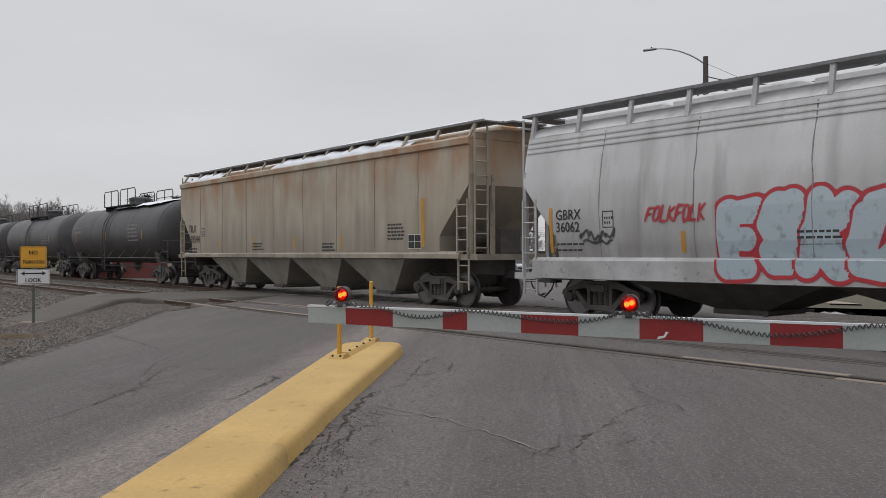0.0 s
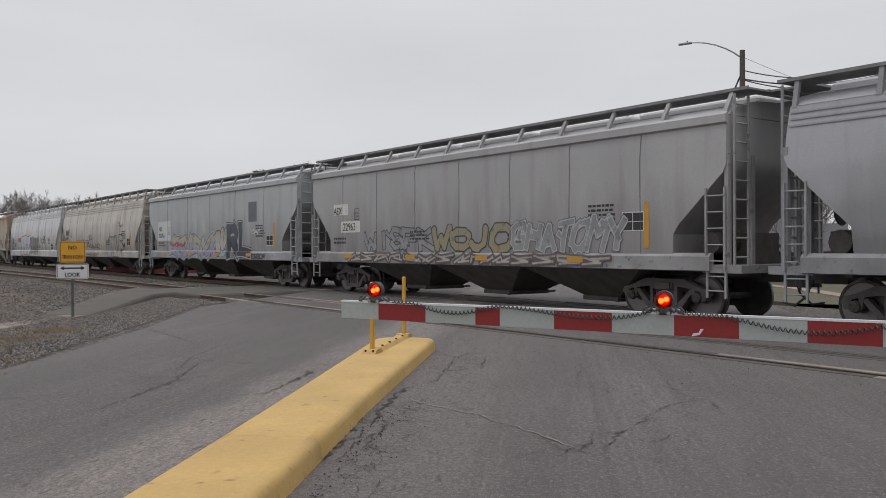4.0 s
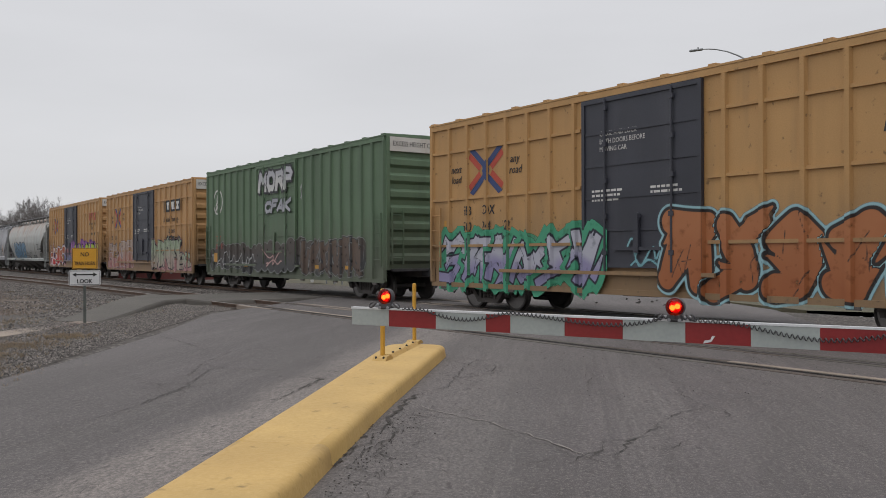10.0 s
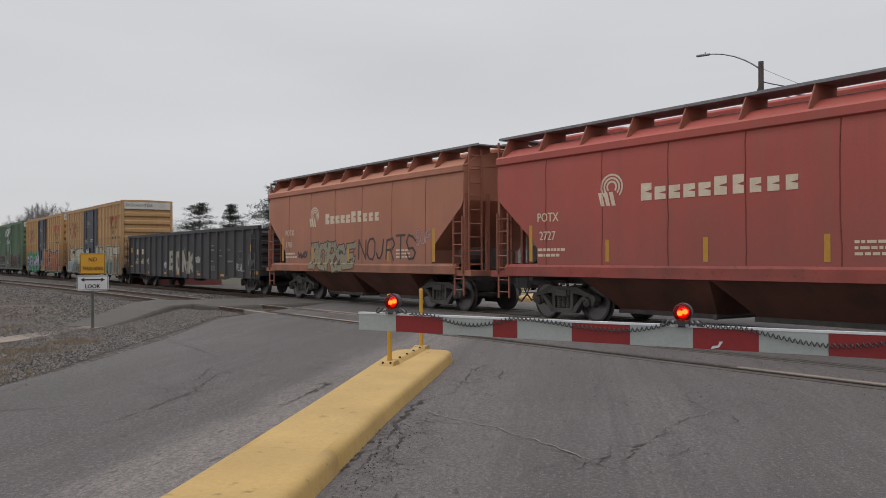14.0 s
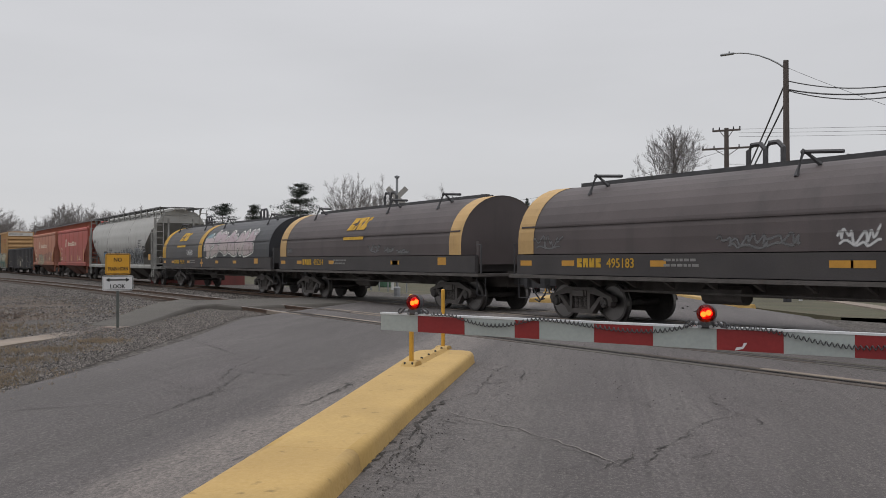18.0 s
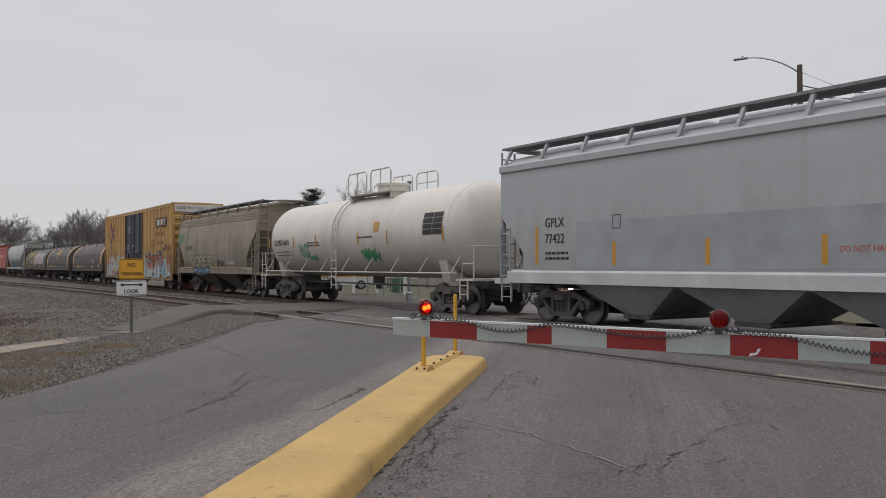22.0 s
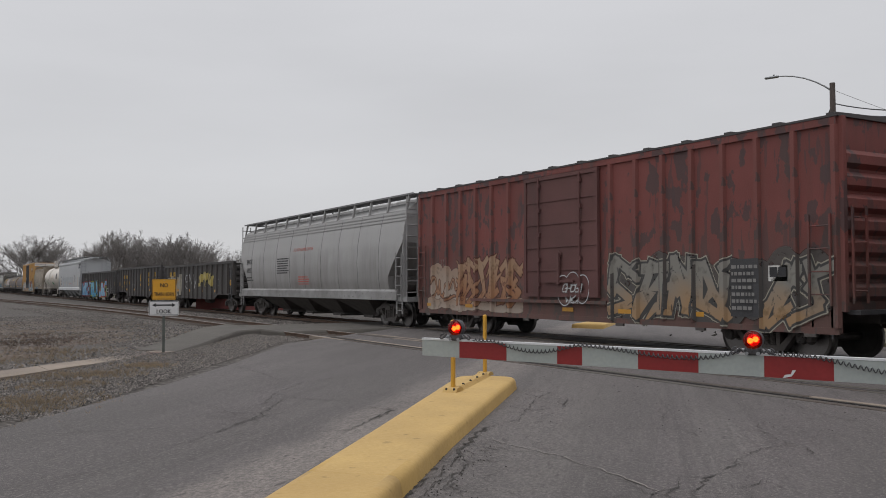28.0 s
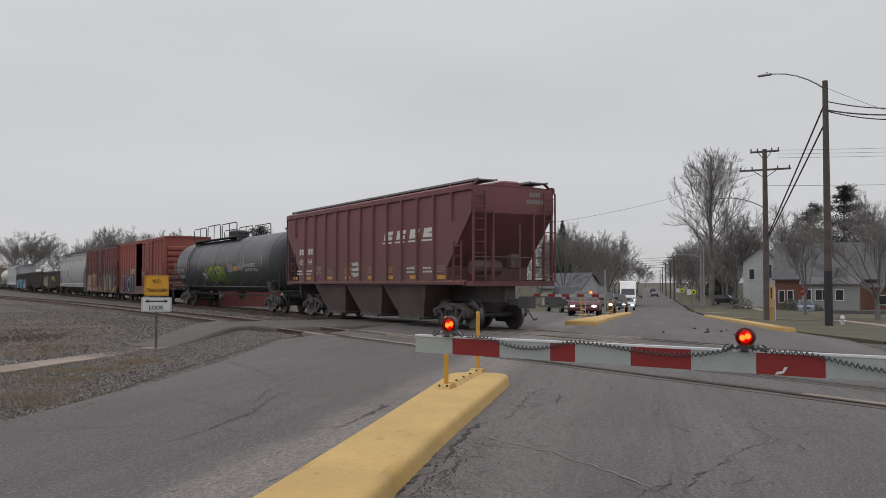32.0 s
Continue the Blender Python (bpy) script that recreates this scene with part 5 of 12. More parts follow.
def crossarm(p, z, half, turn):
    b = part("crossarm", Geo().cbox(-half, half, -0.06, 0.06, z - 0.06, z + 0.06, 0.01), M_POLE, p, "", (0, 0, 0, 0, 0, turn))
    for k in (-0.95, -0.5, 0.5, 0.95):
        part("insulator", Geo().lathe([(0.02, z + 0.06), (0.06, z + 0.1), (0.03, z + 0.16), (0.05, z + 0.2), (0.01, z + 0.24)], (half * k, 0, 0), "z", 8), M_POLEDARK, b)
    g = Geo()
    for s in (-1, 1):
        g.tube([(s * half * 0.45, 0, z - 0.05), (s * 0.08, 0, z - 0.5)], 0.025, 5)
    part("arm_brace", g, M_POLE, b)


HIGH1 = 12.52
pole1 = utility_pole(-28.38, 39.61, HIGH1, "tall grey wooden utility pole with a street lamp arm", 0.18, HIGH1 * 0.22)
lamp_arm(pole1, HIGH1 - 0.42, 2.64, 215, 1.02)
HIGH2 = 11.17
pole2 = utility_pole(-38.51, 47.39, HIGH2, "brown wooden utility pole with two crossarms and a lamp", 0.19)
crossarm(pole2, HIGH2 - 0.15, 0.9, 30)
crossarm(pole2, HIGH2 - 1.35, 1.6, 30)
lamp_arm(pole2, HIGH2 - 3.9, 2.6, 215, 0.8)
for i, (px, py, hh) in enumerate(((-88.10, 95.20, 9.0), (-90.15, 96.85, 8.0), (-137.89, 140.00, 9.5), (-145.61, 146.59, 9.0), (-189.98, 189.41, 9.5), (-241.78, 239.31, 9.5), (-308.27, 303.64, 9.5))):
    p = utility_pole(px, py, hh, "distant wooden utility pole along the street" if i > 1 else "pale grey metal street lamp post on the lawn", 0.17 if i > 1 else 0.12, shaft=M_POLE if i > 1 else M_GALV)
    if i > 1:
        crossarm(p, hh - 0.3, 1.5, 35)
        crossarm(p, hh - 1.1, 1.2, 35) if i == 2 else None
    else:
        lamp_arm(p, hh - 0.6, 2.4, 215)
p = utility_pole(-78.46, 53.79, 9.5, "bare wooden pole behind the tracks", 0.16)


def wire(a, b, sag, r, name="overhead_wire"):
    a, b = Vector(a), Vector(b)
    g = Geo()
    n = 16
    g.tube([a.lerp(b, k / n) - Vector((0, 0, sag * 4 * (k / n) * (1 - k / n))) for k in range(n + 1)], r, 5)
    return thing(name, "thin black overhead cable strung between poles", "cable", geo=g, material=M_BLACK, group="overhead cables", kind="structure")


q1, q2 = Vector((*(-28.38, 39.61), 0)), Vector((*(-38.51, 47.39), 0))
q1.z, q2.z = fall(q1.y), fall(q2.y)
right = Vector((9.0, 3.2, 0))
for h0, h1, sag, r in ((HIGH1 - 1.05, HIGH1 - 1.0, 0.9, 0.03), (HIGH1 - 1.5, HIGH1 - 1.3, 0.8, 0.04), (HIGH1 - 1.55, HIGH1 - 1.4, 1.0, 0.03)):
    wire(q1 + Vector((0, 0, h0)), q1 + right + Vector((0, 0, h1)), sag, r)
wire(q1 + Vector((0.1, 0, HIGH1 - 0.4)), q1 + right + Vector((0, 0, HIGH1 - 5.0)), 0.2, 0.010)
for h0, h1 in ((HIGH1 - 1.1, 5.57), (HIGH1 - 2.1, 5.38)):
    wire(q1 + Vector((0, 0, h0)), q2 + Vector((0.15, 0.1, h1)), 0.02, 0.045)
for dz in (0.0, 0.25, 0.5):
    wire(q2 + Vector((0.6, 0.5, HIGH2 - 0.1 - dz)), q2 + Vector((60, 40, HIGH2 - 0.3 - dz)), 0.8, 0.010)
wire(q2 + Vector((0, 0, HIGH2 - 2.4)), q2 + Vector((60, 42, HIGH2 - 2.2)), 0.8, 0.012)
wire((*(-78.46, 53.79), 7.4), q2 + Vector((-0.3, 0, HIGH2 - 1.5)), 0.7, 0.012)
for a, b in (((-137.89, 140.00), (-189.98, 189.41)), ((-189.98, 189.41), (-241.78, 239.31))):
    for dz in (6.8, 6.2, 5.4):
        wire((*a, dz), (*b, dz), 0.6, 0.03)
for k in range(5):
    a = Vector((*(-137.89, 140.00), 6.9 - 0.5 * k))
    wire(a, a + Vector((-40, -24, -0.5)), 0.5, 0.03)


# ---- trees ----
def bare_tree(seed, high, form):
    """Trunk and limbs in one mesh, the fine twigs in another. Forms: leader, round, upright."""
    r = random.Random(seed)
    wood, twig = Geo(), Geo()
    v, f = [], []

    def sprig(p, d, ln, w):
        side = d.cross(Vector((r.uniform(-1, 1), r.uniform(-1, 1), r.uniform(-1, 1)))).normalized() * w
        k = len(v)
        e = p + d * ln
        v.extend((tuple(p - side), tuple(p + side), tuple(e)))
        f.append((k, k + 1, k + 2))
        return e

    def turned(d, amount, up=0.25):
        return (d + Vector((r.gauss(0, 1), r.gauss(0, 1), r.gauss(0, 0.7) + up)) * amount).normalized()

    def grow(p, d, ln, rad, lvl):
        pts = [p]
        for k in range(3):
            d = turned(d, 0.05 + 0.022 * lvl)
            pts.append(pts[-1] + d * ln / 3)
        (wood if lvl < 2 else twig).tube(pts, rad, 5 if lvl < 2 else 3, r1=rad * 0.55)
        if lvl >= 2:
            for k in range(8 if form == "leader" else 15):
                q = pts[0].lerp(pts[-1], r.uniform(0.1, 1.0))
                d1 = turned(d, 0.36 if form == "leader" else 0.5, 0.4)
                s = ln * r.uniform(0.35, 0.75)
                sprig(q, d1, s, 0.005 if form == "leader" else 0.0058)
                for _ in range(2):
                    sprig(q + d1 * s * r.uniform(0.2, 0.7), turned(d1, 0.5, 0.4), s * 0.6, 0.005)
        if lvl >= 4:
            return
        for k in range((4, 4, 3, 2)[lvl]):
            t = 1.0 if k < 2 else r.uniform(0.25, 0.9)
            q = pts[-1] if t == 1.0 else pts[int(t * 3)].lerp(pts[int(t * 3) + 1], t * 3 - int(t * 3))
            grow(q, turned(d, 0.34 if t == 1.0 else 0.55, 0.3), ln * r.uniform(0.55, 0.76), max(0.009, rad * (0.52 if t == 1.0 else 0.38)), lvl + 1)

    if form == "leader":
        stem = [Vector((0.06 * math.sin(k * 1.9), 0.06 * math.cos(k * 1.3), high * k / 8)) for k in range(9)]
        stem[0].z = -0.3
        wood.tube(stem, high * 0.022, 9, r1=high * 0.004)
        for k in range(44):
            t = 0.19 + 0.77 * ((k + r.random()) / 44) ** 0.85
            s = min(7, int(t * 8))
            a = k * 2.4 + r.uniform(-0.5, 0.5)
            shape = min(1.0, 0.55 + (t - 0.2) * 2.0) if t < 0.42 else max(0.22, 1 - ((t - 0.42) / 0.6) ** 1.8)
            d = Vector((math.cos(a), math.sin(a), 0.95 + 0.75 * t)).normalized()
            grow(stem[s].lerp(stem[s + 1], t * 8 - s), d, high * 0.174 * shape + 0.15, high * 0.005 * (1.2 - 0.8 * t), 1 if t < 0.72 else 2)
    else:
        lean = 0.75 if form == "round" else 0.42
        fork = high * (0.18 if form == "round" else 0.24)
        wood.tube([(0, 0, -0.3), (0.05, 0.02, fork * 0.5), (0, 0, fork)], high * 0.019, 9, r1=high * 0.013)
        for k in range(6):
            a = k * 1.047 + r.uniform(-0.35, 0.35)
            q = lean * (0.35 if k == 0 else r.uniform(0.75, 1.1))
            grow(Vector((0, 0, fork * r.uniform(0.8, 1.0))), Vector((math.cos(a) * q, math.sin(a) * q, 1.0)).normalized(), high * r.uniform(0.26, 0.33), high * 0.0078, 0 if k < 4 else 1)
    twig.add(v, f)
    k = high / max(p[2] for p in twig.v)
    for g in (wood, twig):
        g.v = [(x * k, y * k, z * k) for x, y, z in g.v]
    return wood.mesh("trunk", M_BARK), twig.mesh("crown", M_TWIG)


def needles(leaf, r, p, a, ln, size, droop):
    """One bough as many short needle sprays."""
    c, s = math.cos(a), math.sin(a)
    m = max(5, int(ln * 5))
    for j in range(m):
        t = (j + r.random()) / m
        w = ln * 0.22 * (1 - 0.6 * t)
        px, py, pz = p[0] + c * ln * t, p[1] + s * ln * t, p[2] - droop * ln * t * t
        for q in range(4):
            o = r.uniform(-w, w)
            b = a + r.uniform(-1.3, 1.3)
            e = size * r.uniform(0.6, 1.3)
            qx, qy, qz = px - s * o, py + c * o, pz + r.uniform(-0.1, 0.12)
            leaf.add([(qx - s * 0.07, qy + c * 0.07, qz), (qx + s * 0.07, qy - c * 0.07, qz - 0.04), (qx + math.cos(b) * e, qy + math.sin(b) * e, qz + r.uniform(-0.18, 0.16))], [(0, 1, 2)])


def tuft(leaf, r, p, rad):
    """A loose flattened clump of needle sprays."""
    for _ in range(46):
        a, q = r.uniform(0, 6.283), rad * math.sqrt(r.random())
        x, y, z = p[0] + math.cos(a) * q * 1.25, p[1] + math.sin(a) * q * 1.25, p[2] + rad * 0.5 * r.gauss(0, 0.6)
        b, e = a + r.uniform(-0.9, 0.9), r.uniform(0.12, 0.3)
        leaf.add([(x - math.sin(b) * 0.05, y + math.cos(b) * 0.05, z), (x + math.sin(b) * 0.05, y - math.cos(b) * 0.05, z - 0.03), (x + math.cos(b) * e, y + math.sin(b) * e, z + r.uniform(-0.08, 0.22))], [(0, 1, 2)])


def conifer(seed, high, form):
    r = random.Random(seed)
    wood, leaf = Geo(), Geo()
    wood.tube([(0, 0, -0.3), (0.05, 0, high * 0.5), (0, 0.03, high * 0.97)], high * 0.017, 7, r1=0.02)
    z = high * (0.05 if form == "spruce" else 0.36)
    while z < high * 0.985:
        k = 1 - z / high
        n = 13 if form == "spruce" else r.choice((5, 6, 7))
        for _ in range(n):
            a = r.uniform(0, 6.283)
            if form == "spruce":
                ln = high * (0.006 + 0.27 * k ** 0.95) * r.uniform(0.55, 1.15)
                needles(leaf, r, (0, 0, z + r.uniform(-0.3, 0.3)), a, ln, min(0.5, 0.12 + 0.3 * ln), 0.16)
            else:
                ln = high * (0.04 + 0.33 * min(1, k * 1.6)) * r.uniform(0.3, 1.2)
                zz = z + r.uniform(-0.3, 0.3)
                tip = 0.1 * ln + r.uniform(0, 0.25)
                wood.tube([(0, 0, zz), (math.cos(a) * ln, math.sin(a) * ln, zz + tip)], 0.04, 4, r1=0.012)
                for t in (0.45, 0.75, 1.0):
                    if t < 0.5 and r.random() < 0.45:
                        continue
                    tuft(leaf, r, (math.cos(a) * ln * t, math.sin(a) * ln * t, zz + tip * t + 0.1), 0.30 + 0.16 * ln * r.uniform(0.5, 1.1))
        z += high * (0.022 if form == "spruce" else r.uniform(0.03, 0.06))
    return wood.mesh("trunk", M_BARK), leaf.mesh("crown", M_NEEDLE)


WOODS = [bare_tree(11, 12, "round"), bare_tree(12, 12, "upright"), bare_tree(13, 12, "round"), bare_tree(14, 12, "upright"), bare_tree(15, 12, "round"), bare_tree(16, 12, "leader")]
PINES = [conifer(21, 12, "spruce"), conifer(22, 12, "pine"), conifer(23, 12, "spruce"), conifer(24, 12, "pine")]


def plant(kind, x, y, high, turn, label, wide=1.0):
    t = thing("tree" if kind < 10 else "conifer", label, "tree", group="bare street trees" if kind < 10 else "conifers")
    tr, cr = WOODS[kind] if kind < 10 else PINES[kind - 10]
    t.matrix_basis = pose(x, y, fall(y) - 0.1, 0, 0, turn) @ Matrix.Diagonal((high / 12 * wide, high / 12 * wide, high / 12, 1))
    part("trunk", tr, None, t)
    part("crown", cr, None, t)


BARE, DARK = "bare leafless deciduous tree with fine twigs", "dark green conifer behind the bare trees"
# behind the tracks, over the roofs and along the street
for kind, (x, y), h, wide in ((0, (-103.78, 53.00), 14.5, 0.8), (2, (-96.17, 63.98), 13.5, 0.85), (0, (-95.73, 76.11), 12, 0.7), (4, (-113.89, 68.74), 12, 0.65), (2, (-103.49, 78.04), 11, 0.6), (4, (-93.75, 81.56), 11, 0.65), (4, (-105.62, 57.41), 12.5, 0.5),
                              (5, (-100.90, 110.91), 26.5, 0.92), (1, (-104.43, 120.63), 19, 1.0), (3, (-106.64, 127.54), 17, 0.9), (2, (-171.23, 182.95), 17, 1.0), (1, (-53.70, 71.49), 11.5, 0.85), (0, (-39.16, 60.22), 9.6, 1.15),
                              (3, (-95.98, 124.56), 18, 0.9), (1, (-103.81, 156.35), 20, 1.0), (4, (-76.09, 124.16), 18, 1.0), (0, (-152.79, 173.26), 18, 1.1), (4, (-225.85, 238.37), 16, 1.0), (2, (-166.03, 183.17), 16, 1.0),
                              (0, (-136.53, 116.22), 15, 1.15), (2, (-132.83, 108.82), 15, 1.0), (4, (-167.56, 147.74), 14, 1.1), (1, (-132.85, 106.06), 16, 1.0), (0, (-303.37, 284.58), 15, 1.2), (2, (-346.97, 317.50), 15, 1.0), (4, (-476.39, 454.55), 14, 1.1),
                              (1, (-185.41, 237.06), 13, 1.0), (3, (-224.69, 232.13), 13, 1.0)):
    plant(kind, x, y, h, h * 77 + x, BARE, wide)
r8 = random.Random(64)
for k in range(13):
    u = 165 + 19 * k + r8.uniform(-5, 5)
    for s, base in ((1, 9.5), (-1, -16.0 + 0.024 * u), (-1, -12.0 + 0.020 * u)):
        x, y, z = at_road(u, base + 0.012 * u * (s > 0) + s * r8.uniform(1.0, 9.0))
        plant(r8.choice((0, 1, 2, 3, 4)), x, y, r8.uniform(12, 16), r8.uniform(0, 360), BARE, r8.uniform(0.9, 1.2))
# far along the tracks
for i, (x, y, h) in enumerate(((-206.45, 18.52, 13), (-228.71, 17.54, 12), (-185.99, 23.26, 10), (-184.22, 28.17, 12), (-168.09, 28.10, 12), (-172.15, 31.78, 13), (-172.18, 33.85, 11), (-158.66, 35.98, 12),
                               (-170.92, 39.72, 12), (-173.87, 46.43, 12), (-155.87, 39.15, 11), (-156.05, 44.20, 10), (-182.16, 56.41, 10), (-206.57, 19.95, 13), (-183.33, 30.23, 13), (-177.63, 37.75, 12), (-166.27, 38.57, 12), (-164.69, 42.91, 11), (-180.21, 34.89, 13), (-191.52, 35.38, 14))):
    plant((0, 2, 4, 1, 3)[i % 5] if i > 1 else 0, x, y, h, i * 53, BARE, 1.4 if i < 2 else 1.0)
for kind, (x, y), h, wide in ((11, (-118.47, 51.88), 13.5, 1.3), (13, (-154.67, 52.60), 13, 1.3), (11, (-158.06, 59.64), 13, 1.3), (12, (-124.42, 98.68), 15, 1.0),
                              (13, (-93.67, 127.26), 17, 1.1), (11, (-87.97, 126.91), 19, 1.3), (10, (-160.83, 179.50), 13, 1.3), (12, (-196.30, 223.74), 12, 1.4)):
    plant(kind, x, y, h, h * 41 + x, DARK, wide)


def scrub(name, label, n, place, seed):
    """Far woods: clouds of upright twigs, one mass."""
    r = random.Random(seed)
    v, f = [], []
    for _ in range(n):
        x, y, h = place(r)
        z = fall(y)
        for j in range(46):
            a, t = r.uniform(0, 6.283), r.random() ** 0.95
            q = h * 0.28 * math.sin(math.pi * min(0.95, t * 0.78 + 0.22)) * math.sqrt(r.random())
            px, py, pz = x + math.cos(a) * q, y + math.sin(a) * q, z + h * t * 0.9
            e = h * r.uniform(0.06, 0.16)
            w = 0.05
            k = len(v)
            b = r.uniform(0, 6.283)
            v.extend(((px - w, py + w, pz), (px + w, py - w, pz), (px + math.cos(b) * e * 0.5, py + math.sin(b) * e * 0.5, pz + e)))
            f.append((k, k + 1, k + 2))
    g = Geo()
    g.add(v, f)
    return thing(name, label, "woods", kind="stuff", geo=g, material=M_TWIG)


def along_track(r):
    return -330 + 150 * r.random() + r.uniform(-20, 20), 30 + 40 * r.random(), r.uniform(5, 10)


def skyline(r):
    a, d = radians(r.uniform(14, 80)), r.uniform(260, 420)
    x, y = -math.sin(a) * d, math.cos(a) * d
    v = 0.682 * x + 0.731 * y
    return (x, y, r.uniform(7, 12)) if not -6 < v < 16 else (-0.731 * 760, 0.682 * 760 + 20, 8)


def street_sides(r):
    u = r.uniform(135, 400)
    s = r.choice((-1, 1))
    x, y, z = at_road(u, (12 + 0.012 * u if s > 0 else -17 + 0.03 * u) + s * r.uniform(0, 34))
    return x, y, r.uniform(8, 13)


scrub("street_woods", "hazy bare trees massed behind the street", 1000, street_sides, 79)
scrub("distant_woods", "hazy brown leafless scrub far along the tracks", 420, along_track, 77)
scrub("distant_woods", "hazy leafless trees along the horizon", 900, skyline, 78)


# ---- houses and the yard beyond ----
M_SIDING = mat("white_siding", (0.45, 0.45, 0.45), 0.7, 0, 0.06, 0.8, streak=0.2, streak_col=(0.3, 0.3, 0.3))
M_BRICK = mat("red_brown_brick", (0.16, 0.075, 0.055), 0.9, 0, 0.2, 3.0, 0.5, 20)
M_GREYSIDE = mat("grey_green_siding", (0.24, 0.245, 0.235), 0.8, 0, 0.08, 1.0)
M_ROOF = mat("grey_shingle", (0.10, 0.10, 0.105), 0.95, 0, 0.2, 2.0, 0.6, 15)
M_PANE = mat("window_glass", (0.03, 0.035, 0.042), 0.08, 0.0, 0.1)
M_TRIM = mat("white_trim", (0.55, 0.55, 0.54), 0.6, 0, 0.05)


def house(x, y, turn, L, W, eave, ridge, wall_mat, label, windows, roof_over=0.4, name="house"):
    hs = thing(name, label, "house", (x, y, fall(y) - 0.1, 0, 0, turn))
    part("wall", Geo().prism([(-W / 2, 0), (W / 2, 0), (W / 2, eave), (0, ridge - 0.1), (-W / 2, eave)], -L / 2, L / 2, "x"), wall_mat, hs)
    for s in (-1, 1):
        k = (ridge - eave) / (W / 2)
        part("roof", Geo().prism([(0, ridge), (s * (W / 2 + roof_over), eave - k * roof_over), (s * (W / 2 + roof_over), eave - k * roof_over + 0.18), (0, ridge + 0.18)], -L / 2 - roof_over, L / 2 + roof_over, "x"), M_ROOF, hs)
    for side, p0, z0, w, h in windows:
        n = 2 if w > 1.2 else 1
        if side == "front":
            at = (p0, -W / 2, z0, 0, 0, 0)
        else:
            at = (L / 2, p0, z0, 0, 0, 90)
        fr = part("window", Geo().cbox(-w / 2 - 0.08, w / 2 + 0.08, -0.06, 0.02, -0.08, h + 0.08, 0.01), M_TRIM, hs, "white framed window", at)
        for j in range(n):
            part("pane", Geo().box(-w / 2 + w / n * j + 0.03, -w / 2 + w / n * (j + 1) - 0.03, -0.066, -0.061, 0.03, h - 0.03), M_PANE, fr)
    return hs


FACE = 32
house(-94.28, 115.51, FACE - 90, 8, 5.2, 7.2, 9.4, M_SIDING, "white two-storey house with a gabled roof", [("side", 1.2, 4.6, 0.9, 2.1), ("side", -1.3, 4.4, 0.8, 1.6), ("side", 1.2, 1.4, 0.9, 1.8), ("front", 0.0, 4.4, 0.9, 1.7)])
house(-79.02, 109.88, FACE, 12.5, 10, 4.6, 9.4, M_BRICK, "brown brick house with a long grey shingle roof", [("front", -5.4, 1.2, 0.7, 1.6), ("front", -4.3, 1.2, 0.7, 1.6)])
house(-71.71, 100.63, FACE, 6.6, 4.6, 3.7, 4.5, M_GREYSIDE, "low grey sided porch wing with a row of windows", [("front", -2.6, 1.7, 0.8, 1.3), ("front", -0.9, 1.7, 1.6, 1.3), ("front", 1.1, 1.7, 0.9, 1.3)], 0.3)
house(-69.84, 113.60, FACE, 8, 7, 3.6, 7.0, M_BRICK, "low brown brick bungalow beside the lawn", [("front", -2.5, 1.0, 1.2, 1.2)])
house(-91.35, 140.08, FACE, 6, 7, 7.0, 10.5, M_SIDING, "pale gabled house behind the brick one", [("front", 0, 4.6, 0.9, 1.6)])
bx, by = (-58.56, 89.49)
thing("low_wall", "low dark stone wall on the lawn", "wall", (bx, by, fall(by), 0, 0, FACE), geo=Geo().cbox(-4.5, 3.5, -0.25, 0.25, -0.2, 0.75, 0.05), material=M_ROOF)
r = random.Random(12)
for (px, py), w in (((-82.47, 96.21), 1.6), ((-73.73, 95.27), 1.5), ((-74.02, 96.75), 1.3), ((-69.61, 94.38), 1.0)):
    g = Geo()
    for _ in range(900):
        a, t, q = r.uniform(0, 6.283), r.random(), math.sqrt(r.random())
        x, y, z = w * q * math.cos(a), w * q * math.sin(a), w * 1.25 * t * (1 - 0.45 * q * q)
        e = 0.18
        g.add([(x - 0.08, y, z), (x + 0.08, y, z + 0.03), (x + r.uniform(-e, e), y + r.uniform(-e, e), z + r.uniform(0.02, e))], [(0, 1, 2)])
    thing("evergreen_shrub", "dark rounded evergreen shrub before the house", "shrub", (px, py, fall(py) - 0.05), geo=g, material=M_NEEDLE, group="foundation shrubs")
house(-117.89, 95.29, 20, 8, 7, 3.0, 5.4, M_SIDING, "small pale house behind the trees", [("front", 0, 1.0, 1.2, 1.2)])
house(-64.57, 20.50, -20, 15, 6, 1.15, 1.9, mat("dark_red_shed_paint", (0.17, 0.05, 0.045), 0.8, 0, 0.15, 1.0, streak=0.3), "long low dark red shed behind the tracks", [], 0.1, name="shed")


# ---- vehicles ----
M_TYRE = mat("tyre_rubber", (0.015, 0.015, 0.016), 0.85, 0, 0.15)
M_RIM = mat("alloy_rim", (0.30, 0.30, 0.31), 0.35, 0.8, 0.1)
M_HEAD = glow("lit_headlamp", (1.0, 0.96, 0.85), 3.0)
M_TAIL = mat("unlit_lamp", (0.3, 0.3, 0.3), 0.2)


def paint(name, col):
    return mat(name, col, 0.3, 0.2, 0.06, 1.0)


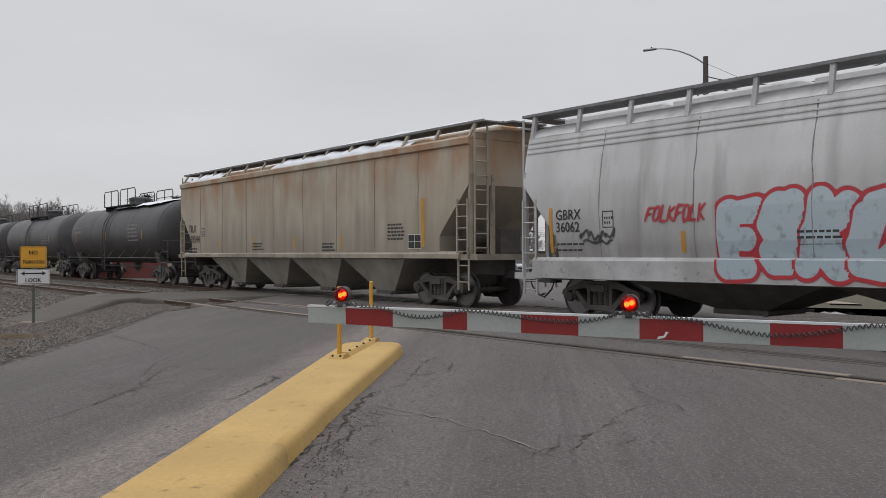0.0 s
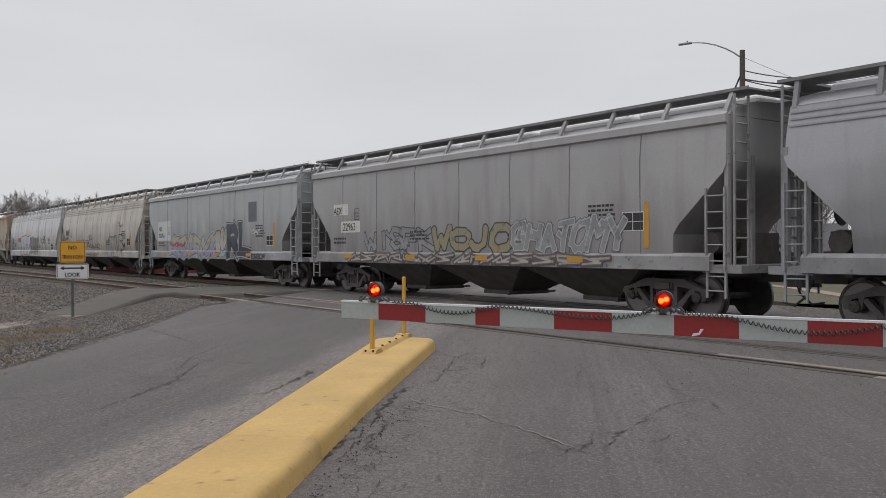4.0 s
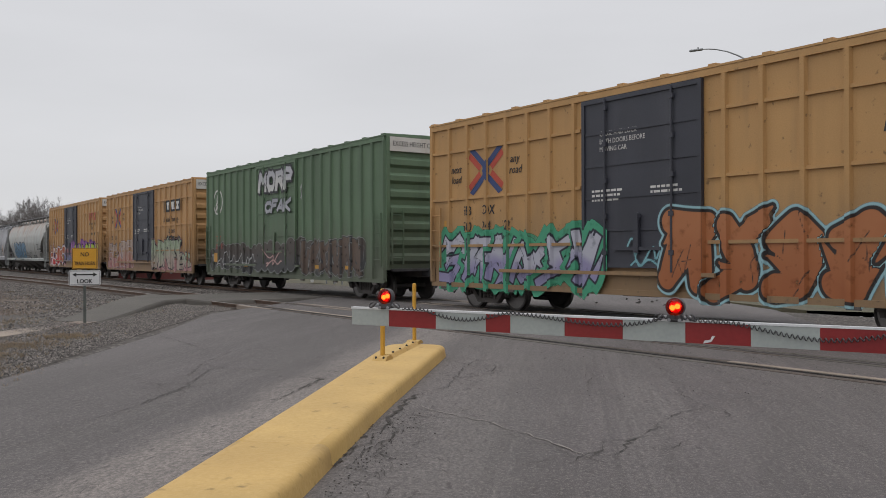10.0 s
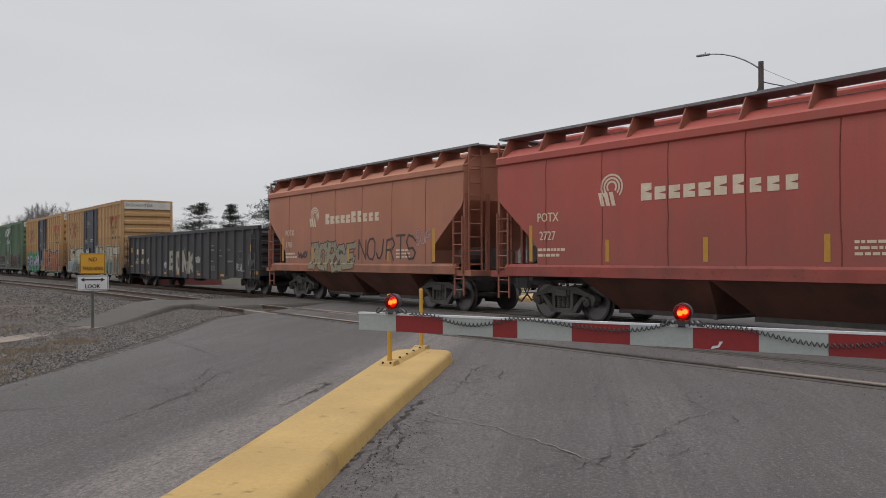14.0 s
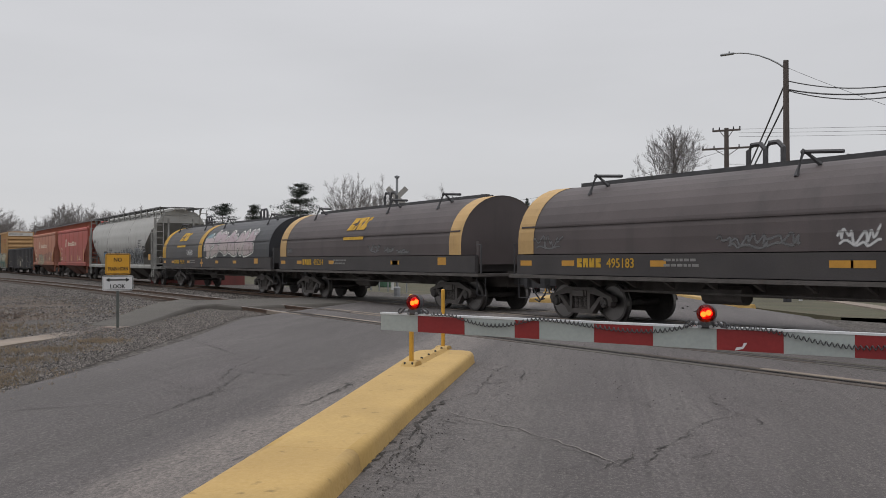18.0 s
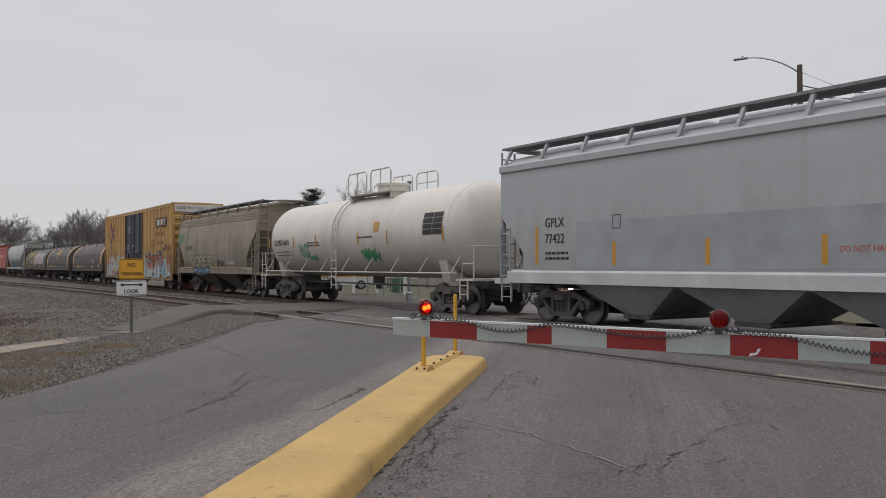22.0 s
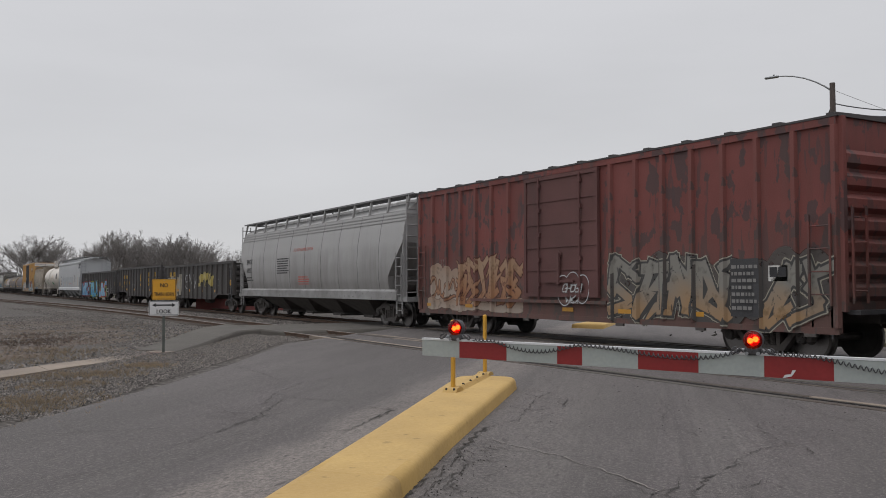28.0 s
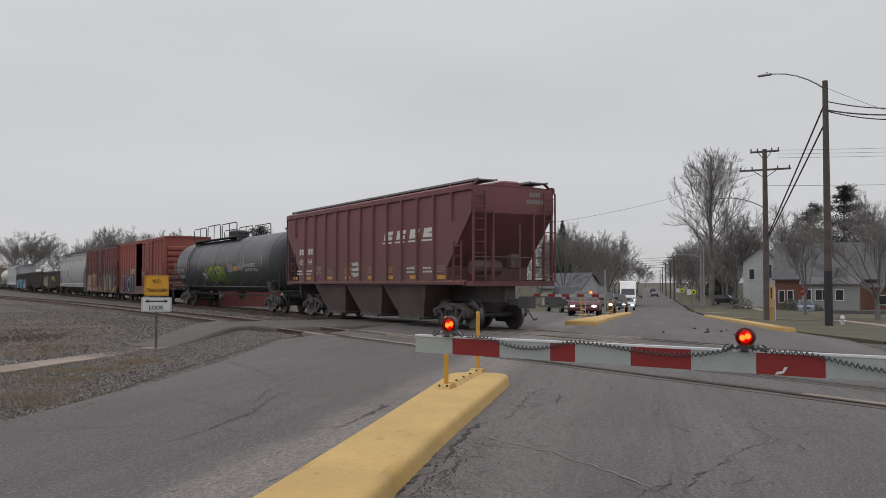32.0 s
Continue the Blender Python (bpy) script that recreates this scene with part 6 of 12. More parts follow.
def vehicle(x, y, turn, kind, material, label, lit=True, group="vehicles waiting at the crossing"):
    """Front towards local -y."""
    L, W, H, hood, belt = dict(suv=(4.6, 1.85, 1.68, 1.05, 1.0), sedan=(4.6, 1.8, 1.42, 0.90, 0.88), crossover=(4.5, 1.82, 1.56, 0.98, 0.95), pickup=(5.6, 2.0, 1.9, 1.2, 1.2), van=(5.6, 2.0, 2.1, 1.2, 1.2))[kind]
    c = thing("car" if kind != "pickup" else "pickup_truck", label, "vehicle", (x, y, fall(y) + 0.01, 0, 0, turn), group=group)
    f, b = -L / 2, L / 2
    prof = [(f + 0.05, 0.35), (f, 0.55), (f + 0.08, hood - 0.18), (f + 0.3, hood - 0.04), (f + 1.15, hood + 0.03), (b - 0.1, belt + 0.08), (b, belt - 0.1), (b, 0.5), (b - 0.1, 0.32)]
    g = Geo()
    n = len(prof)
    v = []
    for xx, k in ((-W / 2 + 0.14, 1.0), (-W / 2, 0.96), (W / 2, 0.96), (W / 2 - 0.14, 1.0)):
        v += [(xx, yy * k, 0.32 + (zz - 0.32) * (1.0 if abs(xx) < W / 2 - 0.05 else 0.93)) for yy, zz in prof]
    v = v[n:2 * n] + v[0:n] + v[3 * n:] + v[2 * n:3 * n]
    fs = [tuple(range(n)), tuple(range(4 * n - 1, 3 * n - 1, -1))]
    for j in range(3):
        fs += [(j * n + i, j * n + (i + 1) % n, (j + 1) * n + (i + 1) % n, (j + 1) * n + i) for i in range(n)]
    g.add(v, fs)
    part("body", g, material, c)
    if kind == "pickup":
        cab = [(f + 1.35, hood), (f + 2.0, H), (f + 3.5, H), (f + 3.7, belt)]
    elif kind == "sedan":
        cab = [(f + 1.2, hood), (f + 2.0, H), (b - 1.4, H), (b - 0.6, belt + 0.05)]
    else:
        cab = [(f + 1.05, hood), (f + 1.75, H), (b - 0.55, H - 0.02), (b - 0.12, belt + 0.05)]
    g = Geo()
    v = [(s * (W / 2 - 0.06 if z < H - 0.1 else W / 2 - 0.24), yy, z) for s in (-1, 1) for yy, z in cab]
    g.add(v, [(0, 1, 2, 3), (7, 6, 5, 4), (0, 4, 5, 1), (1, 5, 6, 2), (2, 6, 7, 3)])
    part("cabin", g, material, c)
    (y0, z0), (y1, z1) = cab[0], cab[1]
    g = Geo()
    q = [(-W / 2 + 0.14, 0.08), (W / 2 - 0.14, 0.08), (W / 2 - 0.3, 0.9), (-W / 2 + 0.3, 0.9)]
    g.add([(a, y0 + (y1 - y0) * t - 0.012, z0 + (z1 - z0) * t + 0.012) for a, t in q], [(0, 1, 2, 3)])
    part("windscreen", g, M_PANE, c)
    for s in (-1, 1):
        g = Geo()
        g.add([(s * (W / 2 - 0.06 - 0.18 * t + 0.012), yy, z) for yy, z, t in ((cab[0][0] + 0.45, cab[0][1] + 0.08, 0.1), (cab[3][0] - 0.3, cab[3][1] + 0.1, 0.1), (cab[2][0] - 0.1, H - 0.14, 0.75), (cab[1][0] + 0.15, H - 0.14, 0.75))], [(0, 1, 2, 3)])
        part("side_window", g, M_PANE, c)
        part("mirror", Geo().cbox(*sorted((s * (W / 2 - 0.02), s * (W / 2 + 0.2))), f + 1.5, f + 1.62, hood + 0.05, hood + 0.25, 0.03), material, c)
        h = part("headlamp", Geo().cbox(*sorted((s * (W / 2 - 0.42), s * (W / 2 - 0.16))), f - 0.02, f + 0.1, hood - 0.34, hood - 0.22, 0.03), M_HEAD if lit else M_TAIL, c, "lit headlamp" if lit else "")
        for yy in (f + 0.95, b - 0.95):
            wh = part("wheel", Geo().lathe([(0.2, -0.1), (0.32, -0.11), (0.35, -0.06), (0.35, 0.06), (0.32, 0.11), (0.2, 0.1)], (0, 0, 0), "x", 20), M_TYRE, c, "", (s * (W / 2 - 0.1), yy, 0.35))
            part("rim", Geo().lathe([(0.02, s * 0.09), (0.2, s * 0.095), (0.22, s * 0.11)], (0, 0, 0), "x", 14), M_RIM, wh)
    part("grille", Geo().cbox(-W / 2 + 0.5, W / 2 - 0.5, f - 0.03, f + 0.05, hood - 0.45, hood - 0.18, 0.02), M_BLACK, c)
    part("bumper", Geo().cbox(-W / 2 + 0.05, W / 2 - 0.05, f - 0.08, f + 0.1, 0.35, 0.55, 0.04), material if kind != "pickup" else M_RIM, c)
    part("registration_plate", Geo().box(-0.15, 0.15, f - 0.09, f - 0.082, 0.4, 0.48), M_WHITE, c)
    return c


RT = ROAD_TURN - 90
for (px, py), kind, col, lab in (((-51.25, 41.02), "pickup", (0.035, 0.04, 0.05), "dark slate pickup truck waiting with lamps off"), ((-40.82, 34.10), "sedan", (0.11, 0.03, 0.038), "maroon sedan with lit headlamps"),
                                 ((-49.49, 42.99), "crossover", (0.03, 0.031, 0.034), "black SUV with lit headlamps"), ((-59.27, 53.13), "crossover", (0.045, 0.048, 0.05), "dark grey SUV with lit headlamps"),
                                 ((-73.30, 67.11), "sedan", (0.55, 0.56, 0.57), "white sedan waiting in the queue")):
    vehicle(px, py, RT + (20 if kind == "pickup" else 0), kind, paint("car_paint", col), lab, kind != "pickup")
vehicle(-169.57, 165.00, RT + 180, "sedan", paint("car_paint", (0.10, 0.10, 0.11)), "dark sedan driving off down the street", False, "moving away")
vehicle(-243.62, 236.19, RT + 180, "suv", paint("car_paint", (0.03, 0.03, 0.035)), "dark car far down the street", False, "moving away")
vehicle(-156.83, 147.27, RT, "sedan", paint("car_paint", (0.09, 0.03, 0.03)), "dark red sedan far in the queue", False)
vehicle(-70.17, 93.42, 40, "suv", paint("car_paint", (0.16, 0.19, 0.24)), "blue-grey parked minivan beside the house", False, "parked vehicles")
vehicle(-104.47, 117.93, 120, "suv", paint("car_paint", (0.03, 0.03, 0.035)), "dark parked car by the trees", False, "parked vehicles")
van = vehicle(-60.05, 28.13, -20, "van", paint("car_paint", (0.5, 0.5, 0.5)), "white van with a yellow side stripe, parked behind the tracks", False, "parked vehicles")
for s in (-1, 1):
    part("side_stripe", Geo().box(*sorted((s * 1.0, s * 1.006)), -2.4, 2.6, 0.9, 1.05), M_REFL, van)

# white lorry in the queue
tx, ty = (-103.88, 95.40)
lorry = thing("lorry", "white articulated lorry in the waiting queue", "lorry", (tx, ty, fall(ty), 0, 0, RT), group="vehicles waiting at the crossing")
WH = paint("lorry_white", (0.62, 0.63, 0.64))
part("cab", Geo().prism([(-3.2, 0.6), (-3.2, 1.6), (-2.2, 1.75), (-1.5, 2.9), (-0.9, 3.9), (0.3, 4.0), (0.3, 0.6)], -1.2, 1.2, "x"), WH, lorry)
part("trailer", Geo().cbox(-1.28, 1.28, 0.8, 13.5, 1.1, 4.05, 0.04), WH, lorry)
part("windscreen", Geo().add([(-1.05, -2.13, 1.9), (1.05, -2.13, 1.9), (1.0, -1.55, 2.85), (-1.0, -1.55, 2.85)], [(0, 1, 2, 3)]), M_PANE, lorry)
part("grille", Geo().cbox(-0.6, 0.6, -3.26, -3.15, 0.8, 1.55, 0.03), M_BLACK, lorry)
part("bumper", Geo().cbox(-1.2, 1.2, -3.4, -3.1, 0.4, 0.75, 0.05), WH, lorry)
for s in (-1, 1):
    part("headlamp", Geo().cbox(*sorted((s * 0.7, s * 1.1)), -3.28, -3.1, 0.95, 1.2, 0.03), M_HEAD, lorry, "lit headlamp")
    part("mirror", Geo().cbox(*sorted((s * 1.25, s * 1.5)), -2.0, -1.9, 1.9, 2.7, 0.03), M_BLACK, lorry)
    for yy in (-2.2, 0.2, 11.5, 12.6):
        part("wheel", Geo().lathe([(0.25, -0.13), (0.48, -0.14), (0.5, 0.0), (0.48, 0.14), (0.25, 0.13)], (s * 1.05, yy, 0.5), "x", 18), M_TYRE, lorry)


# ---- signs and small things beyond the crossing ----
def post_sign(x, y, high, plate_pts, material, label, name="road_sign", turn=FACE):
    s = thing(name, label, "road sign", (x, y, fall(y) - 0.1, 0, 0, turn))
    part("post", Geo().box(-0.035, 0.035, 0.0, 0.05, 0, high), M_GALV, s)
    part("plate", Geo().prism(plate_pts, -0.012, -0.004, "y"), material, s)
    return s


def octagon(z, r):
    return [(r * math.cos(radians(22.5 + 45 * k)), z + r * math.sin(radians(22.5 + 45 * k))) for k in range(8)]


st = post_sign(-55.44, 73.60, 2.6, octagon(2.5, 0.42), mat("stop_red", (0.30, 0.02, 0.025), 0.5), "red octagonal stop sign on a post", "stop_sign")
v, f, a, b = glyphs("STOP")
g = Geo()
lettering(g, "STOP", -0.30, 2.38, 0.22, lambda x, z: 0.012, 0.75)
part("lettering", g, M_WHITE, st)
house5 = [(-0.4, 2.2), (0.4, 2.2), (0.4, 2.65), (0, 3.0), (-0.4, 2.65)]
M_LIME = mat("fluorescent_sign", (0.60, 0.62, 0.02), 0.5)
for px, py in ((-91.46, 96.73), (-108.22, 111.61)):
    s = post_sign(px, py, 2.9, house5, M_LIME, "fluorescent yellow-green school crossing sign")
    part("pictogram", Geo().prism([(-0.15, 2.3), (-0.02, 2.3), (0.0, 2.5), (0.05, 2.3), (0.15, 2.3), (0.1, 2.7), (-0.1, 2.7)], -0.016, -0.013, "y"), M_INK, s)
post_sign(-91.80, 96.16, 2.9, [(-0.3, 2.1), (0.3, 2.1), (0.3, 2.9), (-0.3, 2.9)], M_SIGNW, "white speed limit sign on a post")
post_sign(-108.57, 111.02, 2.9, [(-0.3, 2.2), (0.3, 2.2), (0.3, 2.9), (-0.3, 2.9)], M_SIGNW, "white street sign on a post")
post_sign(-59.89, 51.93, 2.4, octagon(1.85, 0.5), M_GALV, "back of a round sign on a post", "road_sign")
for k, (px, py) in enumerate(((-37.13, 46.01), (-37.24, 46.41), (-37.35, 46.76))):
    g = Geo().lathe([(0.035, -0.2), (0.035, 2.3 - 0.15 * k), (0.03, 2.4 - 0.15 * k)], (0, 0, 0), "z", 12)
    thing("bollard_pipe", "tall yellow pipe guard beside the utility pole", "guard pipe", (px, py, fall(py)), geo=g, material=M_POST if k < 2 else M_TRIM, group="guard pipes")
hx, hy = (-30.69, 44.03)
hyd = thing("fire_hydrant", "pale grey fire hydrant on the lawn", "hydrant", (hx, hy, fall(hy) - 0.25))
part("barrel", Geo().lathe([(0.16, 0), (0.16, 0.06), (0.1, 0.08), (0.1, 0.5), (0.14, 0.54), (0.12, 0.66), (0.03, 0.74)], (0, 0, 0), "z", 14), M_TRIM, hyd)
for s in (-1, 1):
    part("nozzle", Geo().lathe([(0.06, s * 0.08), (0.06, s * 0.18), (0.02, s * 0.2)], (0, 0, 0.42), "x", 10), M_TRIM, hyd)
# far gate, lowered across the oncoming lane
gx, gy = (-38.47, 33.15)
fg = thing("crossing_gate", "lowered gate arm across the far lane, seen from behind", "crossing gate", (gx, gy, fall(gy), 0, 0, 30))
for k in range(9):
    part("red_stripe" if k % 2 == 0 else "white_stripe", Geo().box(-0.45 * (k + 1), -0.45 * k, -0.02, 0.02, 1.12, 1.28), M_ARMR if k % 2 == 0 else M_ARMW, fg)
part("mast", Geo().lathe([(0.09, -0.3), (0.06, 0.1), (0.05, 2.6), (0.02, 2.65)], (0.35, 0, 0), "z", 12), M_GALV, fg)
part("arm_butt", Geo().box(0.0, 0.35, -0.03, 0.03, 1.1, 1.3), M_ARMW, fg)
for dx in (-0.5,):
    part("lamp", Geo().lathe([(0.02, -0.05), (0.07, -0.04), (0.08, 0.0), (0.07, 0.04), (0.02, 0.05)], (dx, 0, 1.38), "y", 14), glow("amber_red_lamp", (1.0, 0.12, 0.02), 4.0), fg, "glowing red lamp")
# fence and clutter behind the tracks
fence = thing("rail_fence", "low pipe fence behind the tracks", "fence")
fa, fb = Vector((*(-53.45, 27.50), 0)), Vector((*(-44.78, 26.43), 0))
for k in range(7):
    q = fa.lerp(fb, k / 6)
    part("fence_post", Geo().tube([(q.x, q.y, fall(q.y) - 0.2), (q.x, q.y, fall(q.y) + 1.0)], 0.05, 6), M_GALV, fence)
for z in (0.5, 0.95):
    part("fence_rail", Geo().tube([(fa.x, fa.y, fall(fa.y) + z), (fb.x, fb.y, fall(fb.y) + z)], 0.04, 6), M_GALV, fence)
for px, py in ((-52.14, 25.78), (-51.36, 27.10), (-48.69, 27.69)):
    thing("bollard", "short white bollard in the yard", "bollard", (px, py, fall(py) - 0.1), geo=Geo().lathe([(0.11, 0), (0.11, 1.1), (0.04, 1.18)], (0, 0, 0), "z", 10), material=M_TRIM, group="yard bollards")
bx, by = (-57.66, 32.16)
thing("waste_bin", "green waste bin behind the fence", "bin", (bx, by, fall(by) - 0.1), geo=Geo().cbox(-0.5, 0.5, -0.4, 0.4, 0.0, 1.3, 0.06), material=mat("bin_green", (0.04, 0.10, 0.06), 0.6))
bx, by = (-79.51, 42.56)
bs = thing("blue_sign_board", "blue sign board with white lettering on the yard", "sign", (bx, by, fall(by), 0, 0, 55))
part("board", Geo().cbox(-1.2, 1.2, -0.05, 0.05, 3.2, 4.1, 0.02), mat("board_blue", (0.02, 0.09, 0.28), 0.5), bs)
part("post", Geo().box(-0.08, 0.08, 0.05, 0.15, -0.2, 3.6), M_GALV, bs)
# pale gravel along the far verge, built as low crusts
g = Geo()
r5 = random.Random(31)
for k in range(40):
    u, vv = 26 + r5.uniform(0, 7), 5.2 + r5.uniform(0, 5)
    x, y, z = at_road(u, vv)
    n = 9
    rr = r5.uniform(0.08, 0.28)
    ring = [(x + rr * 1.6 * r5.uniform(0.7, 1.2) * math.cos(6.283 * j / n), y + rr * r5.uniform(0.7, 1.2) * math.sin(6.283 * j / n), z - 0.2) for j in range(n)]
    g.add(ring + [(x, y, z - 0.12)], [(j, (j + 1) % n, n) for j in range(n)])
thing("snow_and_pale_gravel", "pale grey gravel patches on the far verge", "snow", kind="stuff", geo=g, material=mat("pale_speckled_gravel", (0.30, 0.30, 0.30), 0.9, 0, 0.3, 4.0))


# ---- rolling stock ----
def wheelset_mesh():
    g = Geo()
    g.tube([(0, -1.12, 0), (0, 1.12, 0)], 0.075, 10, 0)
    for s in (-1, 1):
        g.lathe([(0.10, s * 0.68), (0.36, s * 0.69), (0.40, s * 0.68), (0.485, s * 0.685), (0.485, s * 0.71), (0.457, s * 0.725),
                 (0.452, s * 0.82), (0.40, s * 0.83), (0.38, s * 0.775), (0.16, s * 0.76), (0.13, s * 0.82), (0.10, s * 0.82)], (0, 0, 0), "y", 28, 0)
        g.lathe([(0.4575, s * 0.727), (0.4535, s * 0.818)], (0, 0, 0), "y", 28, 1)
        g.lathe([(0.02, s * 1.15), (0.10, s * 1.14), (0.115, s * 1.05), (0.06, s * 0.98)], (0, 0, 0), "y", 14, 0)
        for k in range(3):
            a = k * 2.094
            g.box(0.06 * math.cos(a) - 0.015, 0.06 * math.cos(a) + 0.015, s * 1.15 - 0.012, s * 1.15 + 0.012, 0.06 * math.sin(a) - 0.015, 0.06 * math.sin(a) + 0.015, 0)
    return g.mesh("wheelset", [M_WHEEL, M_TREAD])


def side_frame_mesh():
    g = Geo()
    y0, y1 = -0.09, 0.09
    g.prism([(-1.13, 0.50), (-1.08, 0.62), (-0.85, 0.68), (-0.5, 0.82), (0.5, 0.82), (0.85, 0.68), (1.08, 0.62), (1.13, 0.50), (0.98, 0.50), (0.92, 0.58),
             (0.45, 0.66), (-0.45, 0.66), (-0.92, 0.58), (-0.98, 0.50)], y0, y1, "y")
    g.prism([(-0.76, 0.58), (-0.66, 0.60), (-0.34, 0.30), (0.34, 0.30), (0.66, 0.60), (0.76, 0.58), (0.42, 0.19), (-0.42, 0.19)], y0 * 0.9, y1 * 0.9, "y")
    for s in (-1, 1):
        g.prism([(s * 0.27, 0.28), (s * 0.27, 0.68), (s * 0.36, 0.68), (s * 0.36, 0.28)], y0, y1, "y")
        g.prism([(s * 0.74, 0.42), (s * 0.70, 0.66), (s * 0.80, 0.68), (s * 0.80, 0.40)], y0, y1, "y")
        g.prism([(s * 0.96, 0.40), (s * 0.96, 0.60), (s * 1.10, 0.58), (s * 1.06, 0.40)], y0, y1, "y")
    g.box(-0.26, 0.26, y0 - 0.03, y1 + 0.03, 0.62, 0.74)
    return g.mesh("side_frame", M_STEEL)


def springs_mesh():
    g = Geo()
    g.lathe([(0.06 + 0.018 * (i % 2), 0.30 + i * 0.021) for i in range(16)], (0, 0, 0), "z", 10)
    return g.mesh("spring", M_STEEL)


def bolster_mesh():
    g = Geo()
    g.prism([(-1.15, 0.60), (-0.6, 0.52), (0.6, 0.52), (1.15, 0.60), (1.15, 0.74), (0.5, 0.84), (-0.5, 0.84), (-1.15, 0.74)], -0.2, 0.2, "x")
    g.lathe([(0.2, 0.84), (0.2, 0.98)], (0, 0, 0), "z", 14)
    for s in (-1, 1):
        g.tube([(s * 0.36, -0.8, 0.40), (s * 0.36, 0.8, 0.40)], 0.05, 6)
        g.box(s * 0.36 - 0.06, s * 0.36 + 0.06, -0.82, -0.68, 0.28, 0.55)
        g.box(s * 0.36 - 0.06, s * 0.36 + 0.06, 0.68, 0.82, 0.28, 0.55)
    return g.mesh("truck", M_STEEL)


def coupler_mesh():
    g = Geo()
    g.box(-0.55, 0.25, -0.09, 0.09, 0.78, 0.98)
    g.prism([(-0.98, -0.16), (-0.60, -0.20), (-0.50, -0.10), (-0.50, 0.10), (-0.62, 0.2), (-0.72, 0.18), (-0.74, 0.04), (-0.86, 0.0), (-0.98, -0.06)], 0.70, 1.04, "z")
    g.tube([(-0.3, -0.3, 0.85), (-0.42, -0.34, 0.55), (-0.7, -0.3, 0.35), (-1.0, -0.2, 0.4)], 0.025, 5)
    g.tube([(0.05, -1.4, 1.02), (0.02, -0.3, 1.02), (-0.35, -0.1, 1.05)], 0.018, 5)
    return g.mesh("coupler", M_BLACK)


WHEELSET, SIDE_FRAME, SPRINGS, BOLSTER, COUPLER = wheelset_mesh(), side_frame_mesh(), springs_mesh(), bolster_mesh(), coupler_mesh()
WHEELS = {-1: [], 1: []}


def running_gear(car, L, inset):
    """Two trucks with their wheelsets, and a coupler at each end."""
    for x in (inset, L - inset):
        tr = part("truck", BOLSTER, None, car, "dark cast steel two-axle truck", (x, 0, 0))
        for s in (-1, 1):
            part("side_frame", SIDE_FRAME, None, tr, "", (0, s * 1.0, 0))
            for q in (-0.16, 0.0, 0.16):
                part("spring", SPRINGS, None, tr, "", (q, s * 1.02, 0))
            w = part("wheelset", WHEELSET, None, tr, "steel wheelset with worn treads", (s * 0.864, 0, 0.457))
            WHEELS[s].append(w)
    part("coupler", COUPLER, None, car, "black steel knuckle coupler", (0.1, 0, 0))
    part("coupler", COUPLER, None, car, "black steel knuckle coupler", (L - 0.1, 0, 0, 0, 0, 180))


def ladder(car, x, y, z0, z1, material, wide=0.42, rungs=None, along="x", name="ladder", r=0.014):
    g = Geo()
    a, b = ((x, y), (x + wide, y)) if along == "x" else ((x, y), (x, y + wide))
    for p in (a, b):
        g.box(p[0] - 0.02, p[0] + 0.02, p[1] - 0.02, p[1] + 0.02, z0, z1)
    n = rungs or max(2, int((z1 - z0) / 0.38))
    for i in range(n):
        z = z0 + (i + 0.5) * (z1 - z0) / n
        g.tube([(*a, z), (*b, z)], r, 5)
    return part(name, g, material, car)


